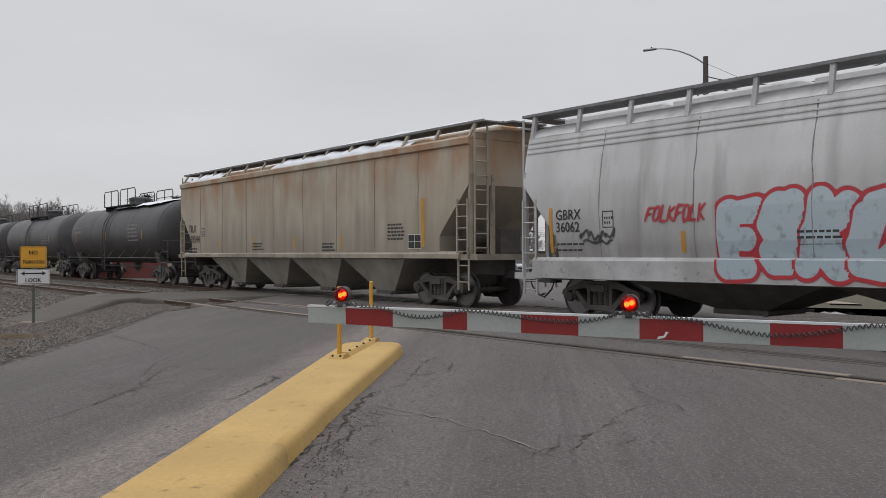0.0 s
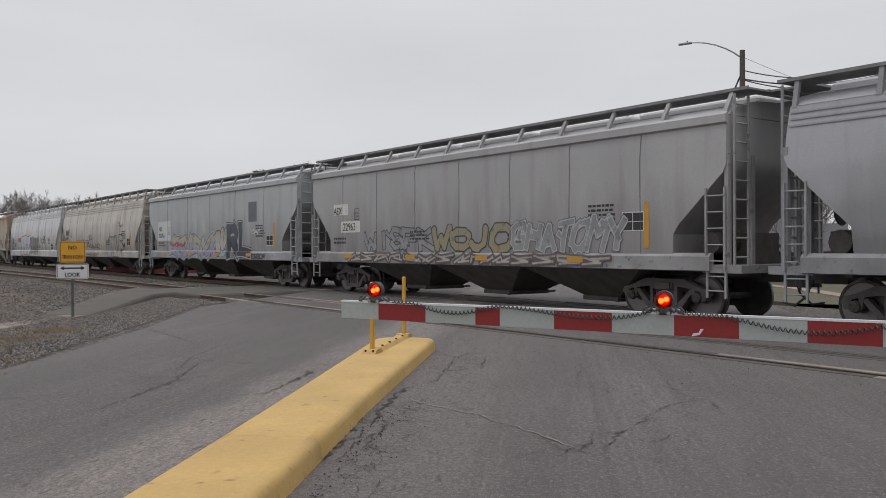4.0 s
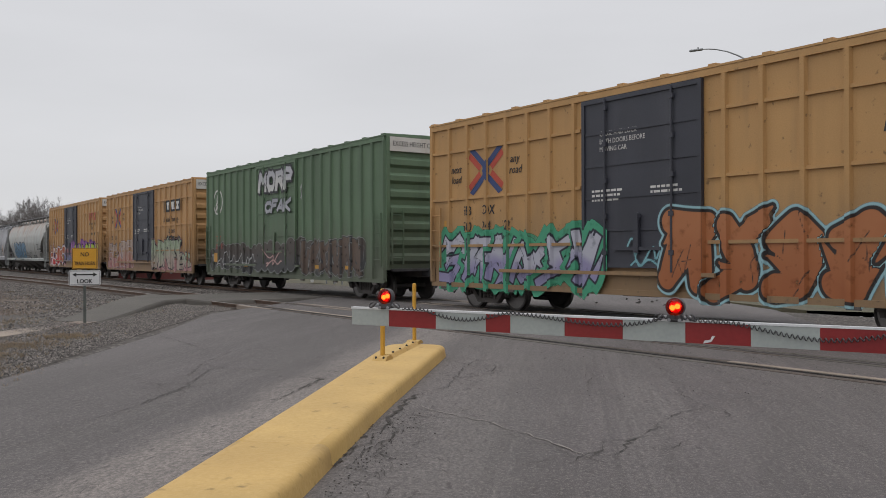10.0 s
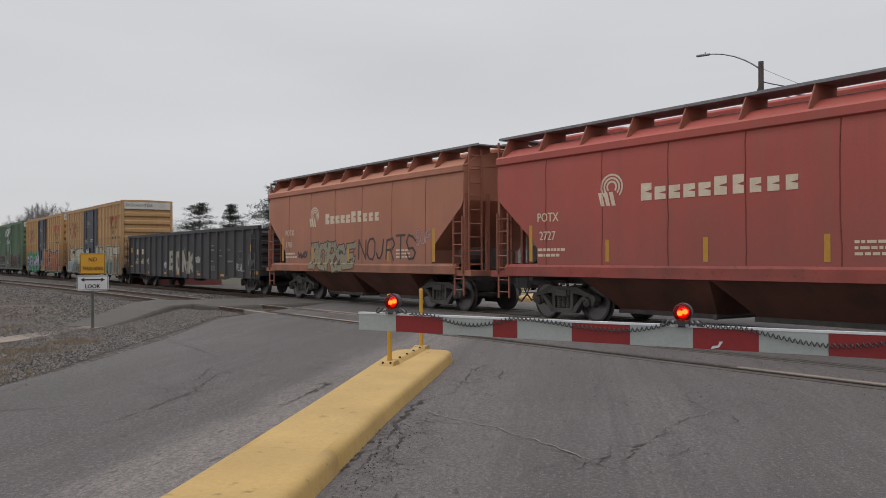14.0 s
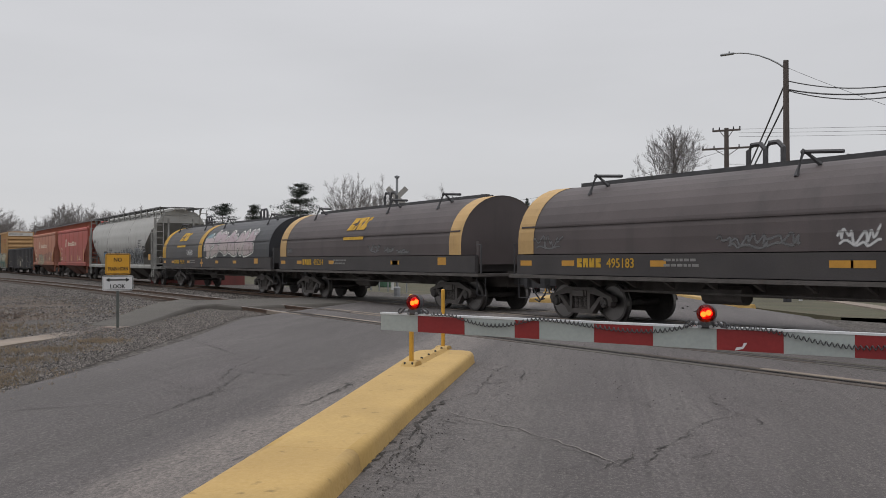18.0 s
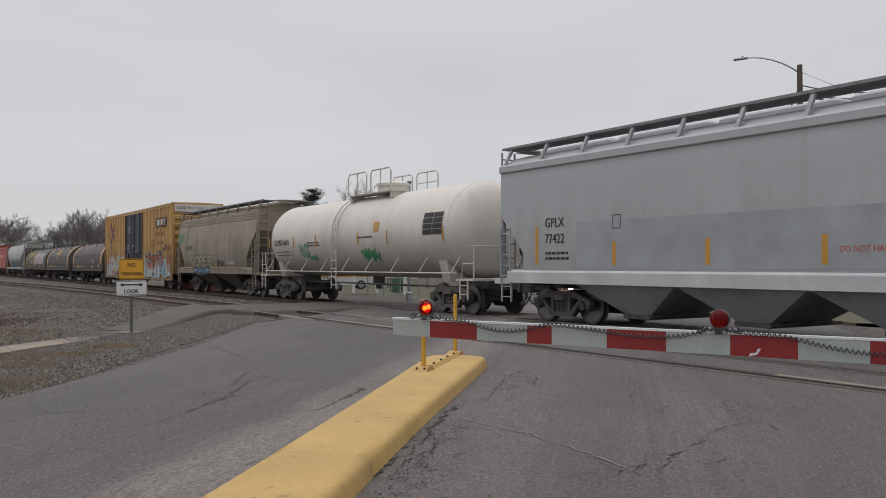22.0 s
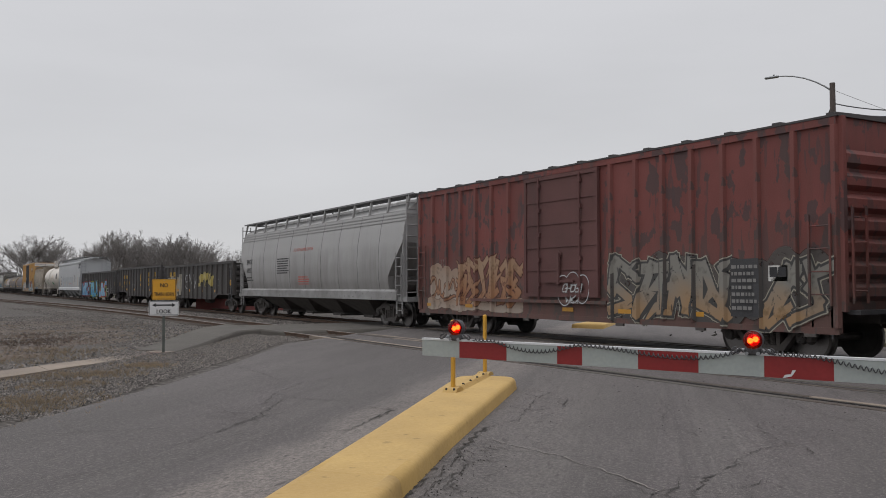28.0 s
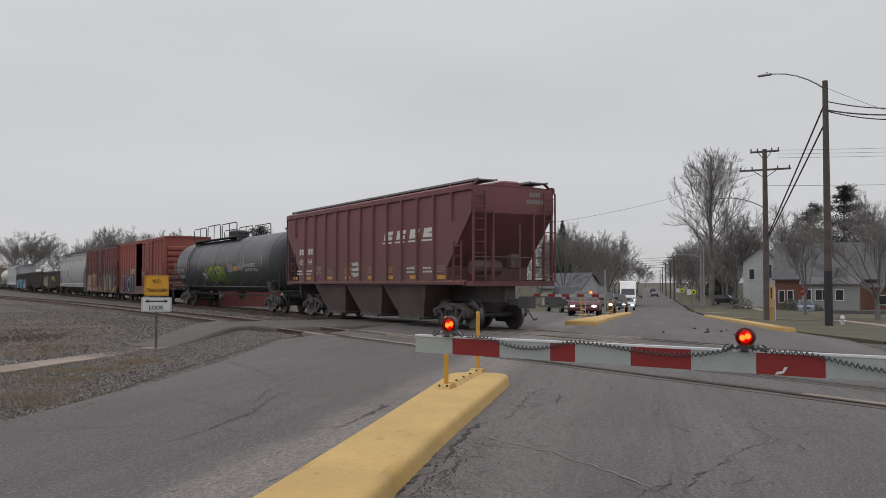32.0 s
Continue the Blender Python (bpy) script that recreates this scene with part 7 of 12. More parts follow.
def hopper(x0, L, name, label, paint, bay_paint, style="curved", sill=(1.0, 1.34), eave=3.9, top=4.35, half=1.56, cut=(2.9, 1.15), bays=3, seams=8, foot=0.55,
           inset=1.9, bay_z=0.24, frames=None, post_paint=None, board=None, seed=1, snow=False, out=0.30, tuck=0.62, bay_from=None, bay_span=None, gussets=False):
    """A covered hopper car. cut: height at which the end openings start and how far they reach in."""
    rng = random.Random(seed)
    car = thing(name, label, "freight car", group="cars of the passing train")
    post_paint = post_paint or grimy(paint, 0.85, 0.3)
    frames = frames or grimy(paint)
    s0, s1 = sill
    h = eave - s1
    if style == "curved":
        prof = [(half - 0.06, s1), (half, s1 + 0.12 * h), (half + 0.03, s1 + 0.35 * h), (half, s1 + 0.6 * h), (half - 0.09, s1 + 0.82 * h), (half - 0.2, eave)]
    elif style == "barrel":
        prof = [(half - 0.22, s1), (half - 0.06, s1 + 0.22 * h), (half + 0.03, s1 + 0.45 * h), (half - 0.02, s1 + 0.66 * h), (half - 0.2, s1 + 0.86 * h), (half - 0.45, eave)]
    else:
        prof = [(half, s1), (half, s1 + 0.3 * h), (half, s1 + 0.6 * h), (half, s1 + 0.85 * h), (half - 0.03, eave)]
    ey = prof[-1][0]
    roof = [(ey - 0.02, eave + 0.04), (ey * 0.75, eave + 0.62 * (top - eave)), (ey * 0.4, eave + 0.92 * (top - eave)), (0.0, top)]

    def wall(x, z):
        for (ya, za), (yb, zb) in zip(prof, prof[1:]):
            if z <= zb:
                return ya + (yb - ya) * max(0, (z - za) / (zb - za))
        return prof[-1][0]

    zc, reach = cut

    def inx(z):
        return 0.0 if z >= zc else min(reach, (zc - z) * reach / (zc - s1 - 0.45))

    rows = []
    for (ya, za), (yb, zb) in zip(prof, prof[1:]):
        k = 4
        rows += [(ya + (yb - ya) * i / k, za + (zb - za) * i / k) for i in range(k)]
    rows.append(prof[-1])
    rows.append((ey - 0.0, eave + 0.03))
    g = Geo()
    nx = 14
    pts, nr = [], len(rows)
    for s in (-1, 1):
        for y, z in rows:
            a = inx(z)
            pts += [(a + (L - 2 * a) * i / nx, s * y, z) for i in range(nx + 1)]
    w = nx + 1
    f = []
    for j in range(nr - 1):
        for i in range(nx):
            f.append((j * w + i, j * w + i + 1, (j + 1) * w + i + 1, (j + 1) * w + i))
            k = (nr + j) * w + i
            f.append((k, k + w, k + w + 1, k + 1))
        for i in (0, nx):
            f.append((j * w + i, (j + 1) * w + i, (nr + j + 1) * w + i, (nr + j) * w + i))
    f += [(i, nr * w + i, nr * w + i + 1, i + 1) for i in range(nx)]
    g.add(pts, f)
    body = part("body", g, paint, car, "", smooth=True)
    body.data.set_sharp_from_angle(angle=radians(30))
    # roof with its rounded crown, butted on the eaves
    g = Geo()
    g.prism([(-y, z) for y, z in roof] + [(y, z) for y, z in reversed(roof[:-1])], 0.0, L)
    part("roof", g, paint, car)
    if style == "curved":
        for k in range(3):
            g = Geo()
            z = eave - 0.10 - 0.12 * k
            for s in (-1, 1):
                y = s * wall(0, z)
                g.box(0.05, L - 0.05, min(y, y + s * 0.02), max(y, y + s * 0.02), z, z + 0.035)
            part("roof_edge_corrugation", g, paint, car)
    elif style == "lined" or style == "ribbed":
        g = Geo()
        for s in (-1, 1):
            g.prism([(s * ey, eave - 0.14), (s * (ey + 0.07), eave - 0.10), (s * (ey + 0.07), eave + 0.05), (s * ey, eave + 0.10)], -0.02, L + 0.02)
        part("eave_rail", g, paint, car)
    # side sills
    for s in (-1, 1):
        g = Geo()
        g.prism([(s * (half - 0.10), s0), (s * (half + 0.05), s0 + 0.02), (s * (half + 0.05), s1 - 0.05), (s * (half - 0.02), s1 + 0.02), (s * (half - 0.10), s1 + 0.02)], 0.35, L - 0.35)
        part("side_sill", g, frames, car)
    seam_paint = grimy(paint, 0.45, 0.3)
    # weld seams or ribs, one by one
    for i in range(1, seams):
        x = L * i / seams
        if style == "ribbed":
            for s in (-1, 1):
                g = Geo()
                za = s1 if reach < x < L - reach else max(s1, zc - 0.2)
                ys = s * half
                g.prism([(x - 0.06, ys), (x - 0.04, ys + s * 0.075), (x + 0.04, ys + s * 0.075), (x + 0.06, ys)], za, eave - 0.1, "z")
                part("rib", g, paint, car)
        else:
            lo = s1 if inx(s1) < x < L - inx(s1) else zc
            zs = [lo + (eave - 0.03 - lo) * k / 8 for k in range(9)]
            jig = [rng.uniform(-0.015, 0.015) for _ in zs]
            for s in (-1, 1):
                g = Geo().add([(x + j + d, s * (wall(x, z) + (-0.002 if d else 0.012)), z) for z, j in zip(zs, jig) for d in (-0.018, 0, 0.018)],
                              [q for k in range(8) for q in ((3 * k, 3 * k + 1, 3 * k + 4, 3 * k + 3), (3 * k + 1, 3 * k + 2, 3 * k + 5, 3 * k + 4))])
                part("weld_seam", g, seam_paint, car)
    # discharge bays
    first = bay_from or inset + 1.0
    span = bay_span or (L - 2 * first) / bays
    for i in range(bays):
        a = first + span * i
        c = a + span / 2
        g = Geo()
        t = [(a + 0.01, s0 + 0.02), (a + span - 0.01, s0 + 0.02), (c + foot, bay_z + 0.10), (c - foot, bay_z + 0.10)]
        v = [(x, s * (half - 0.10 if z > s0 else tuck), z) for s in (-1, 1) for x, z in t]
        g.add(v, [(0, 1, 2, 3), (7, 6, 5, 4), (0, 4, 5, 1), (1, 5, 6, 2), (2, 6, 7, 3), (3, 7, 4, 0)])
        bay = part("discharge_bay", g, bay_paint, car, "dirty sloped discharge bay")
        g = Geo()
        g.box(c - foot - 0.05, c + foot + 0.05, -tuck - 0.02, tuck + 0.02, bay_z, bay_z + 0.10)
        g.tube([(c + foot + 0.12, -tuck - 0.18, bay_z + 0.06), (c + foot + 0.12, tuck + 0.18, bay_z + 0.06)], 0.03, 6)
        g.lathe([(0.06, -0.04), (0.06, 0.04)], (c + foot + 0.12, -tuck - 0.2, bay_z + 0.06), "y", 8)
        part("outlet_gate", g, M_STEEL, bay)
    g = Geo()
    g.box(0.2, L - 0.2, -0.2, 0.2, 0.86, s0 + 0.1)
    g.box(inset - 0.9, inset - 0.75, -half + 0.2, half - 0.2, 0.95, s0 + 0.2)
    part("centre_sill", g, M_STEEL, car)
    # end platforms, slope posts, ladders
    for e in (0, 1):
        X = (lambda q: q) if e == 0 else (lambda q: L - q)
        g = Geo()
        far = -0.06 if style == "ribbed" else -0.32
        g.box(min(X(far), X(0.55)), max(X(far), X(0.55)), -half + 0.02, half - 0.02, s0 - 0.02, s0 + 0.13)
        part("end_sill", g, frames, car)
        for y in (-0.75, 0.75, -half + 0.08, half - 0.08):
            g = Geo()
            t = 0.03 if style == "ribbed" else 0.05
            g.box(min(X(-0.03), X(0.06)), max(X(-0.03), X(0.06)), y - t, y + t, s0 + 0.13, zc + (0.04 if style == "ribbed" else 0.28))
            part("end_post", g, post_paint, car)
        g = Geo()
        xa, xb = sorted((X(0.16), X(0.9)))
        if style == "ribbed":
            g.tube([(X(0.1), -half + 0.1, s0 + 0.85), (X(0.1), half - 0.1, s0 + 0.85)], 0.022, 5)
            g.tube([(X(0.1), 0.3, s0 + 0.2), (X(0.1), 0.3, s0 + 1.9)], 0.03, 5)
            g.cbox(min(X(0.25), X(0.55)), max(X(0.25), X(0.55)), 0.1, 0.45, s0 + 0.5, s0 + 0.95, 0.04)
        else:
            g.box(xa, xb, -0.35, 0.35, s0 + 0.14, s0 + 0.75)
        g.lathe([(0.22, -0.5), (0.22, 0.5)], (X(0.75), -0.55, s0 + 0.55), "y", 12)
        part("air_reservoir", g, bay_paint if style == "ribbed" else M_STEEL, car)
        for s in (-1, 1):
            if style == "ribbed":
                ladder(car, X(-out - 0.05), s * (half - 0.22) - 0.2, s0 + 0.1, top - 0.2, post_paint, 0.42, 8, "y")
                ladder(car, min(X(0.55), X(1.0)), s * (half + 0.01), s0 + 0.1, s0 + 1.35, post_paint, 0.45, 4, name="grab_iron")
            else:
                ladder(car, min(X(0.02), X(0.44)), s * (half + 0.02), s0 + 0.05, zc - 0.35, post_paint, 0.42, 5)
                ladder(car, X(-0.10), s * (half - 0.32) - 0.2, s0 + 0.1, top + 0.02, post_paint, 0.42, 9, "y", r=0.02)
                ladder(car, min(X(0.02), X(0.44)), s * (half - 0.02), 0.5, s0 + 0.05, post_paint, 0.42, 2, name="stirrup_step")
        if e == 0:
            g = Geo()
            g.lathe([(0.26, -0.02), (0.28, 0.0), (0.26, 0.02)], (X(-0.2), 0.65, s0 + 1.15), "x", 14)
            g.tube([(X(-0.2), 0.65, s0 + 0.9), (X(-0.2), 0.65, s0 + 1.4)], 0.02, 5)
            g.tube([(X(-0.2), 0.4, s0 + 1.15), (X(-0.2), 0.9, s0 + 1.15)], 0.02, 5)
            part("brake_wheel", g, M_BLACK, car)
    # roof walk, posts and hatches
    bz = top + 0.10
    bd = board or M_WALKWAY
    for s in (-1, 1):
        g = Geo()
        c = s * 0.95
        g.prism([(c - 0.345, bz), (c + 0.345, bz), (c + 0.345, bz + 0.06), (c + 0.325, bz + 0.06), (c + 0.325, bz + 0.035), (c - 0.325, bz + 0.035), (c - 0.325, bz + 0.06), (c - 0.345, bz + 0.06)], -out, L + out)
        part("running_board", g, bd, car, "dark grated roof walkway")
        nb = max(8, int(L / 1.45))
        for i in range(nb + 1):
            x = 0.08 + (L - 0.16) * i / nb
            g = Geo()
            if gussets:
                g.prism([(s * (ey - 0.02), eave + 0.06), (s * 1.27, bz), (s * 0.62, bz), (s * 0.62, top - 0.12), (s * ey * 0.75, eave + 0.58 * (top - eave))], x - 0.015, x + 0.015)
            else:
                g.prism([(s * (ey - 0.05), eave + 0.02), (s * (ey + 0.01), eave + 0.02), (s * 1.27, bz), (s * 1.19, bz)], x - 0.045, x + 0.045)
            part("walkway_support", g, post_paint, car)
    if out > 0.1:
        for x in (0.02 - out, L - 0.02 + out):
            part("roof_end_walk", Geo().box(x - 0.3, x + 0.3, -0.60, 0.60, bz + 0.002, bz + 0.045), bd, car)
    for i in range(max(3, int(L / 3))):
        x = (i + 0.5) * L / max(3, int(L / 3))
        g = Geo()
        g.cbox(x - L / max(3, int(L / 3)) * 0.46, x + L / max(3, int(L / 3)) * 0.46, -0.35, 0.35, top - 0.08, top + 0.14, 0.05)
        part("hatch_cover", g, paint, car)
    if snow:
        g = Geo()
        for a, b, y0, y1 in ((0.1, L * 0.18, -1.24, -0.6), (L * 0.2, L * 0.62, -1.2, -0.6), (L * 0.62, L + 0.2, -1.26, -0.62)):
            n = 40
            pts, fs = [], []
            for i in range(n + 1):
                x = a + (b - a) * i / n
                e0 = min(i, n - i) / n * 6
                hh = min(1, e0) * (0.06 + 0.05 * noise.noise((x * 1.3, y0, seed)))
                yo = 0.05 * noise.noise((x * 2.0, 3, seed))
                pts += [(x, y0 + yo, bz + 0.052), (x, y0 + yo + 0.06, bz + 0.052 + hh), (x, y1 - 0.06, bz + 0.052 + hh * 1.2), (x, y1, bz + 0.052)]
                if i:
                    k = 4 * i
                    fs += [(k - 4 + j, k + j, k + j + 1, k - 3 + j) for j in range(3)]
            g.add(pts, fs)
        part("snow", g, M_SNOW, car, "old snow lying on the roof walk", smooth=True)
        g = Geo()
        for a, b in ((L * 0.04, L * 0.2), (L * 0.42, L * 0.86)):
            n = 44
            pts, fs = [], []
            for i in range(n + 1):
                x = a + (b - a) * i / n
                e0 = min(1, min(i, n - i) / 5)
                hh = e0 * (0.10 + 0.07 * noise.noise((x * 1.7, 9, seed)))
                pts += [(x, -ey - 0.03, eave + 0.03), (x, -ey - 0.02, eave + 0.04 + hh), (x, -ey + 0.3, eave + 0.25 + hh), (x, -ey + 0.42, eave + 0.27)]
                if i:
                    k = 4 * i
                    fs += [(k - 4 + j, k + j, k + j + 1, k - 3 + j) for j in range(3)]
            g.add(pts, fs)
        part("snow", g, M_SNOW, car, "old snow clinging to the eave", smooth=True)
    running_gear(car, L, inset)
    CARS.append((car, x0))
    return car, wall


def markings(car, yf, L, txt, rng, mark="", number="", x=0.9, z=2.2, high=0.30, gap=0.42, strips=(), plates=True):
    """Road mark and number, data stencils, reflective strips."""
    if mark:
        part("reporting_mark", lettering(Geo(), mark, x, z, high, yf, 0.9, 0, 0.006), txt, car)
    if number:
        part("road_number", lettering(Geo(), number, x, z - gap, high, yf, 0.9, 0, 0.006), txt, car, "stencilled road number")
    part("data_stencil", bars(Geo(), x, z - gap - 0.45, 0.9, 0.26, 2, yf, rng), txt, car)
    if plates:
        for a, b, w, h, n in ((L * 0.36, z - gap - 0.35, 0.9, 0.3, 3), (L * 0.62, z - gap - 0.4, 0.8, 0.3, 3), (L - 3.6, z - gap - 0.1, 0.8, 0.5, 5)):
            g = Geo()
            bars(g, a, b, w, h, n, yf, rng)
            part("data_stencil", g, txt, car)
        g = Geo()
        for a, b, c, d in ((L - 2.6, L - 2.0, z - 0.75, z - 0.35),):
            plate(g, a, b, c, d, yf, 0.006)
        part("data_panel", g, M_WHITE, car)
        g = Geo()
        for a in (L - 2.58, L - 2.29):
            for b, c in ((z - 0.73, z - 0.56), (z - 0.545, z - 0.37)):
                plate(g, a, a + 0.27, b, c, yf, 0.009)
        part("data_panel_field", g, M_DKTXT, car)
        g = Geo()
        for d in ((0, 0.3, 0, 0.02), (0, 0.3, 0.33, 0.35), (0, 0.02, 0, 0.35), (0.28, 0.3, 0, 0.35)):
            plate(g, x + 1.35 + d[0], x + 1.35 + d[1], z - 0.2 + d[2], z - 0.2 + d[3], yf)
        bars(g, x + 1.4, z - 0.15, 0.2, 0.2, 2, yf, rng)
        part("clearance_plate_mark", g, txt, car)
    for a, b, c, d in strips:
        g = Geo()
        plate(g, a, b, c, d, yf, 0.007)
        part("reflective_strip", g, M_REFL, car)


def boxcar(x0, L, name, label, paint, door_paint, end_paint=None, eave=5.05, half=1.50, floor=1.0, ribs=14, door=(0.36, 0.56), door2=None, belts=(), white_end=True, open_door=None,
           roof_paint=None, seed=1, inset=2.0, rows=4, corrugated=False, low=0.62):
    """A boxcar with outside posts, plug or sliding doors, corrugated ends and a ribbed roof."""
    rng = random.Random(seed)
    car = thing(name, label, "freight car", group="cars of the passing train")
    end_paint, roof_paint = end_paint or paint, roof_paint or paint
    d0, d1 = L * door[0], L * door[1]
    spans = [(0.0, open_door[0]), (open_door[1], L)] if open_door else [(0.0, L)]
    g = Geo()
    for s in (-1, 1):
        for a, b in (spans if s < 0 else [(0.0, L)]):
            g.box(a, b, *sorted((s * half, s * (half - 0.05))), low, eave)
    if open_door:
        g.box(open_door[0], open_door[1], -half, -half + 0.05, eave - 0.12, eave)
        g.box(open_door[0], open_door[1], -half, -half + 0.05, low, floor + 0.12)
        g.box(0.1, L - 0.1, -half + 0.06, half - 0.06, floor + 0.10, floor + 0.16)
    part("side_wall", g, paint, car)
    for x in (0.0, L):
        g = Geo()
        g.box(*sorted((x, x + (0.05 if x == 0 else -0.05))), -half + 0.05, half - 0.05, floor, eave)
        part("end_wall", g, end_paint, car)
    for e in (0, 1):
        for k in range(7):
            z = floor + 0.35 + k * (eave - floor - 0.9) / 6.5
            g = Geo()
            x = -0.0 if e == 0 else L
            s = -1 if e == 0 else 1
            g.prism([(x, z - 0.17), (x + s * 0.09, z - 0.08), (x + s * 0.09, z + 0.08), (x, z + 0.17)], -half + 0.12, half - 0.12, "y")
            part("end_corrugation", g, end_paint, car)
        for y in (-half, half - 0.1):
            part("corner_post", Geo().box(*sorted((x, x + s * 0.10)), y, y + 0.10, floor, eave), end_paint, car)
    if white_end:
        for e in (0, 1):
            x = L + 0.012 if e else -0.012
            g = Geo()
            g.box(min(x, x + (0.09 if e else -0.09)), max(x, x + (0.09 if e else -0.09)), -half + 0.11, half - 0.11, eave - 0.46, eave - 0.02)
            w = part("end_band", g, M_ENDBAND, car, "dirty white band at the top of the end")
            if e:
                v, f, a, b = glyphs("EXCESS HEIGHT CAR")
                g = Geo()
                g.add([(x + 0.097, -half + 0.2 + p[0] * 0.17, eave - 0.3 + p[1] * 0.22) for p in v], f)
                part("lettering", g, M_DKTXT, w)
    # roof
    g = Geo()
    g.prism([(-half - 0.06, eave), (half + 0.06, eave), (half + 0.06, eave + 0.04), (0.0, eave + 0.075), (-half - 0.06, eave + 0.04)], -0.05, L + 0.05)
    part("roof", g, roof_paint, car)
    nr = int(L / 1.15)
    for i in range(nr + 1):
        x = 0.1 + (L - 0.2) * i / nr
        g = Geo()
        g.prism([(-half - 0.05, eave + 0.03), (-half - 0.05, eave + 0.08), (0, eave + 0.115), (half + 0.05, eave + 0.08), (half + 0.05, eave + 0.03), (0, eave + 0.07)], x - 0.09, x + 0.09)
        part("roof_rib", g, roof_paint, car)
    # sills
    for s in (-1, 1):
        g = Geo()
        y = s * half
        g.box(0.02, L - 0.02, *sorted((y, y + s * 0.03)), low - 0.03, low + 0.09)
        part("side_sill", g, paint, car)
        for q in (0.5, 3.4, L * 0.38, L * 0.62, L - 3.4, L - 0.75):
            part("jacking_pad", Geo().box(q, q + 0.25, *sorted((y - s * 0.02, y + s * 0.035)), low - 0.09, low - 0.03), M_STEEL, car)
        g = Geo()
        g.box(0, L, *sorted((y, y + s * 0.05)), eave - 0.14, eave - 0.005)
        part("top_chord", g, paint, car)
    # posts
    xs = []
    for i in range(ribs + 1):
        x = 0.06 + (L - 0.12) * i / ribs
        if d0 - 0.15 < x < d1 + 0.15 or (open_door and open_door[0] - 0.1 < x < open_door[1] + 0.1):
            continue
        xs.append(x)
    rib = Geo().prism([(-0.075, half), (-0.045, half + 0.07), (0.045, half + 0.07), (0.075, half)], low + 0.09, eave - 0.14, "z").mesh("side_post", paint)
    for x in xs:
        part("side_post", rib, None, car, "", (x, 0, 0))
        part("side_post", rib, None, car, "", (x, 0, 0, 0, 0, 0)).matrix_basis = pose(x, 0, 0, 0, 0, 180)
    for z in belts:
        for a, b in ((0.06, d0 - 0.1), (d1 + 0.1, L - 0.06)):
            g = Geo()
            g.box(a, b, -half - 0.045, -half, z - 0.035, z + 0.035)
            part("belt_rail", g, paint, car)
    rw = [(x - 0.075, x + 0.075) for x in xs]

    def wall(x, z):
        for a, b in rw:
            if a <= x <= b:
                return half + 0.07
        if d0 < x < d1:
            return half + 0.106
        return half

    STEPS[wall] = sorted(q for pair in rw for q in pair)

    def sheet(x, z):
        return half

    # door: leaf, frame, panels, bars
    for s in (-1, 1):
        if open_door and s < 0:
            leaf = (d0, d1)
        else:
            leaf = (d0, d1)
        a, b = leaf
        y = half + 0.02
        g = Geo()
        g.box(a, b, *sorted((s * y, s * (y + 0.05))), floor + 0.18, eave - 0.16)
        dr = part("door", g, door_paint, car, "heavy boxcar door")
        if s > 0:
            continue
        yo = -(y + 0.05)
        if corrugated:
            for k in range(20):
                z = floor + 0.4 + k * (eave - floor - 0.9) / 19
                g = Geo()
                g.prism([(yo, z - 0.07), (yo - 0.035, z - 0.03), (yo - 0.035, z + 0.03), (yo, z + 0.07)], a + 0.08, b - 0.08)
                part("door_corrugation", g, door_paint, dr)
        g = Geo()
        for x in (a, b - 0.09):
            g.box(x, x + 0.09, yo - 0.035, yo, floor + 0.18, eave - 0.16)
        for z in (floor + 0.18, eave - 0.26):
            g.box(a + 0.09, b - 0.09, yo - 0.035, yo, z, z + 0.10)
        part("door_frame", g, door_paint, dr)
        leaves = 2 if door2 else 1
        for k in range(leaves):
            la, lb = a + (b - a) * k / leaves, a + (b - a) * (k + 1) / leaves
            for t in (0.22, 0.78):
                x = la + (lb - la) * t
                g = Geo()
                g.tube([(x, yo - 0.05, floor + 0.1), (x, yo - 0.05, eave - 0.2)], 0.028, 6)
                part("locking_bar", g, door_paint, dr)
            for r in range(1, rows):
                z = floor + 0.28 + r * (eave - floor - 0.5) / rows
                g = Geo()
                g.box(la + 0.1, lb - 0.1, yo - 0.02, yo, z - 0.025, z + 0.025)
                part("door_stiffener", g, door_paint, dr)
            for r in range(rows):
                z = floor + 0.5 + r * (eave - floor - 0.9) / max(1, rows - 1)
                for t in (0.22, 0.78):
                    x = la + (lb - la) * t
                    part("rod_keeper", Geo().box(x - 0.06, x + 0.06, yo - 0.075, yo - 0.01, z - 0.05, z + 0.05), door_paint, dr)
            g = Geo()
            g.lathe([(0.10, yo - 0.06), (0.10, yo - 0.02)], (la + (lb - la) * 0.5, 0, floor + 1.25), "y", 12)
            part("gear_box", g, door_paint, dr)
            g = Geo()
            g.box(la + (lb - la) * 0.3, la + (lb - la) * 0.7, yo - 0.07, yo - 0.02, floor + 0.55, floor + 0.62)
            g.box(la + (lb - la) * 0.48, la + (lb - la) * 0.52, yo - 0.09, yo - 0.02, floor + 0.5, floor + 1.3)
            part("door_handle", g, door_paint, dr)
            if leaves == 2 and k:
                g = Geo()
                g.box(la - 0.05, la + 0.05, yo - 0.03, yo, floor + 0.2, eave - 0.2)
                part("door_meeting_rail", g, door_paint, dr)
        g = Geo()
        g.box(a - (b - a) * 0.9, b + 0.3, yo - 0.045, yo + 0.02, floor + 0.02, floor + 0.10)
        part("door_track", g, paint, car)
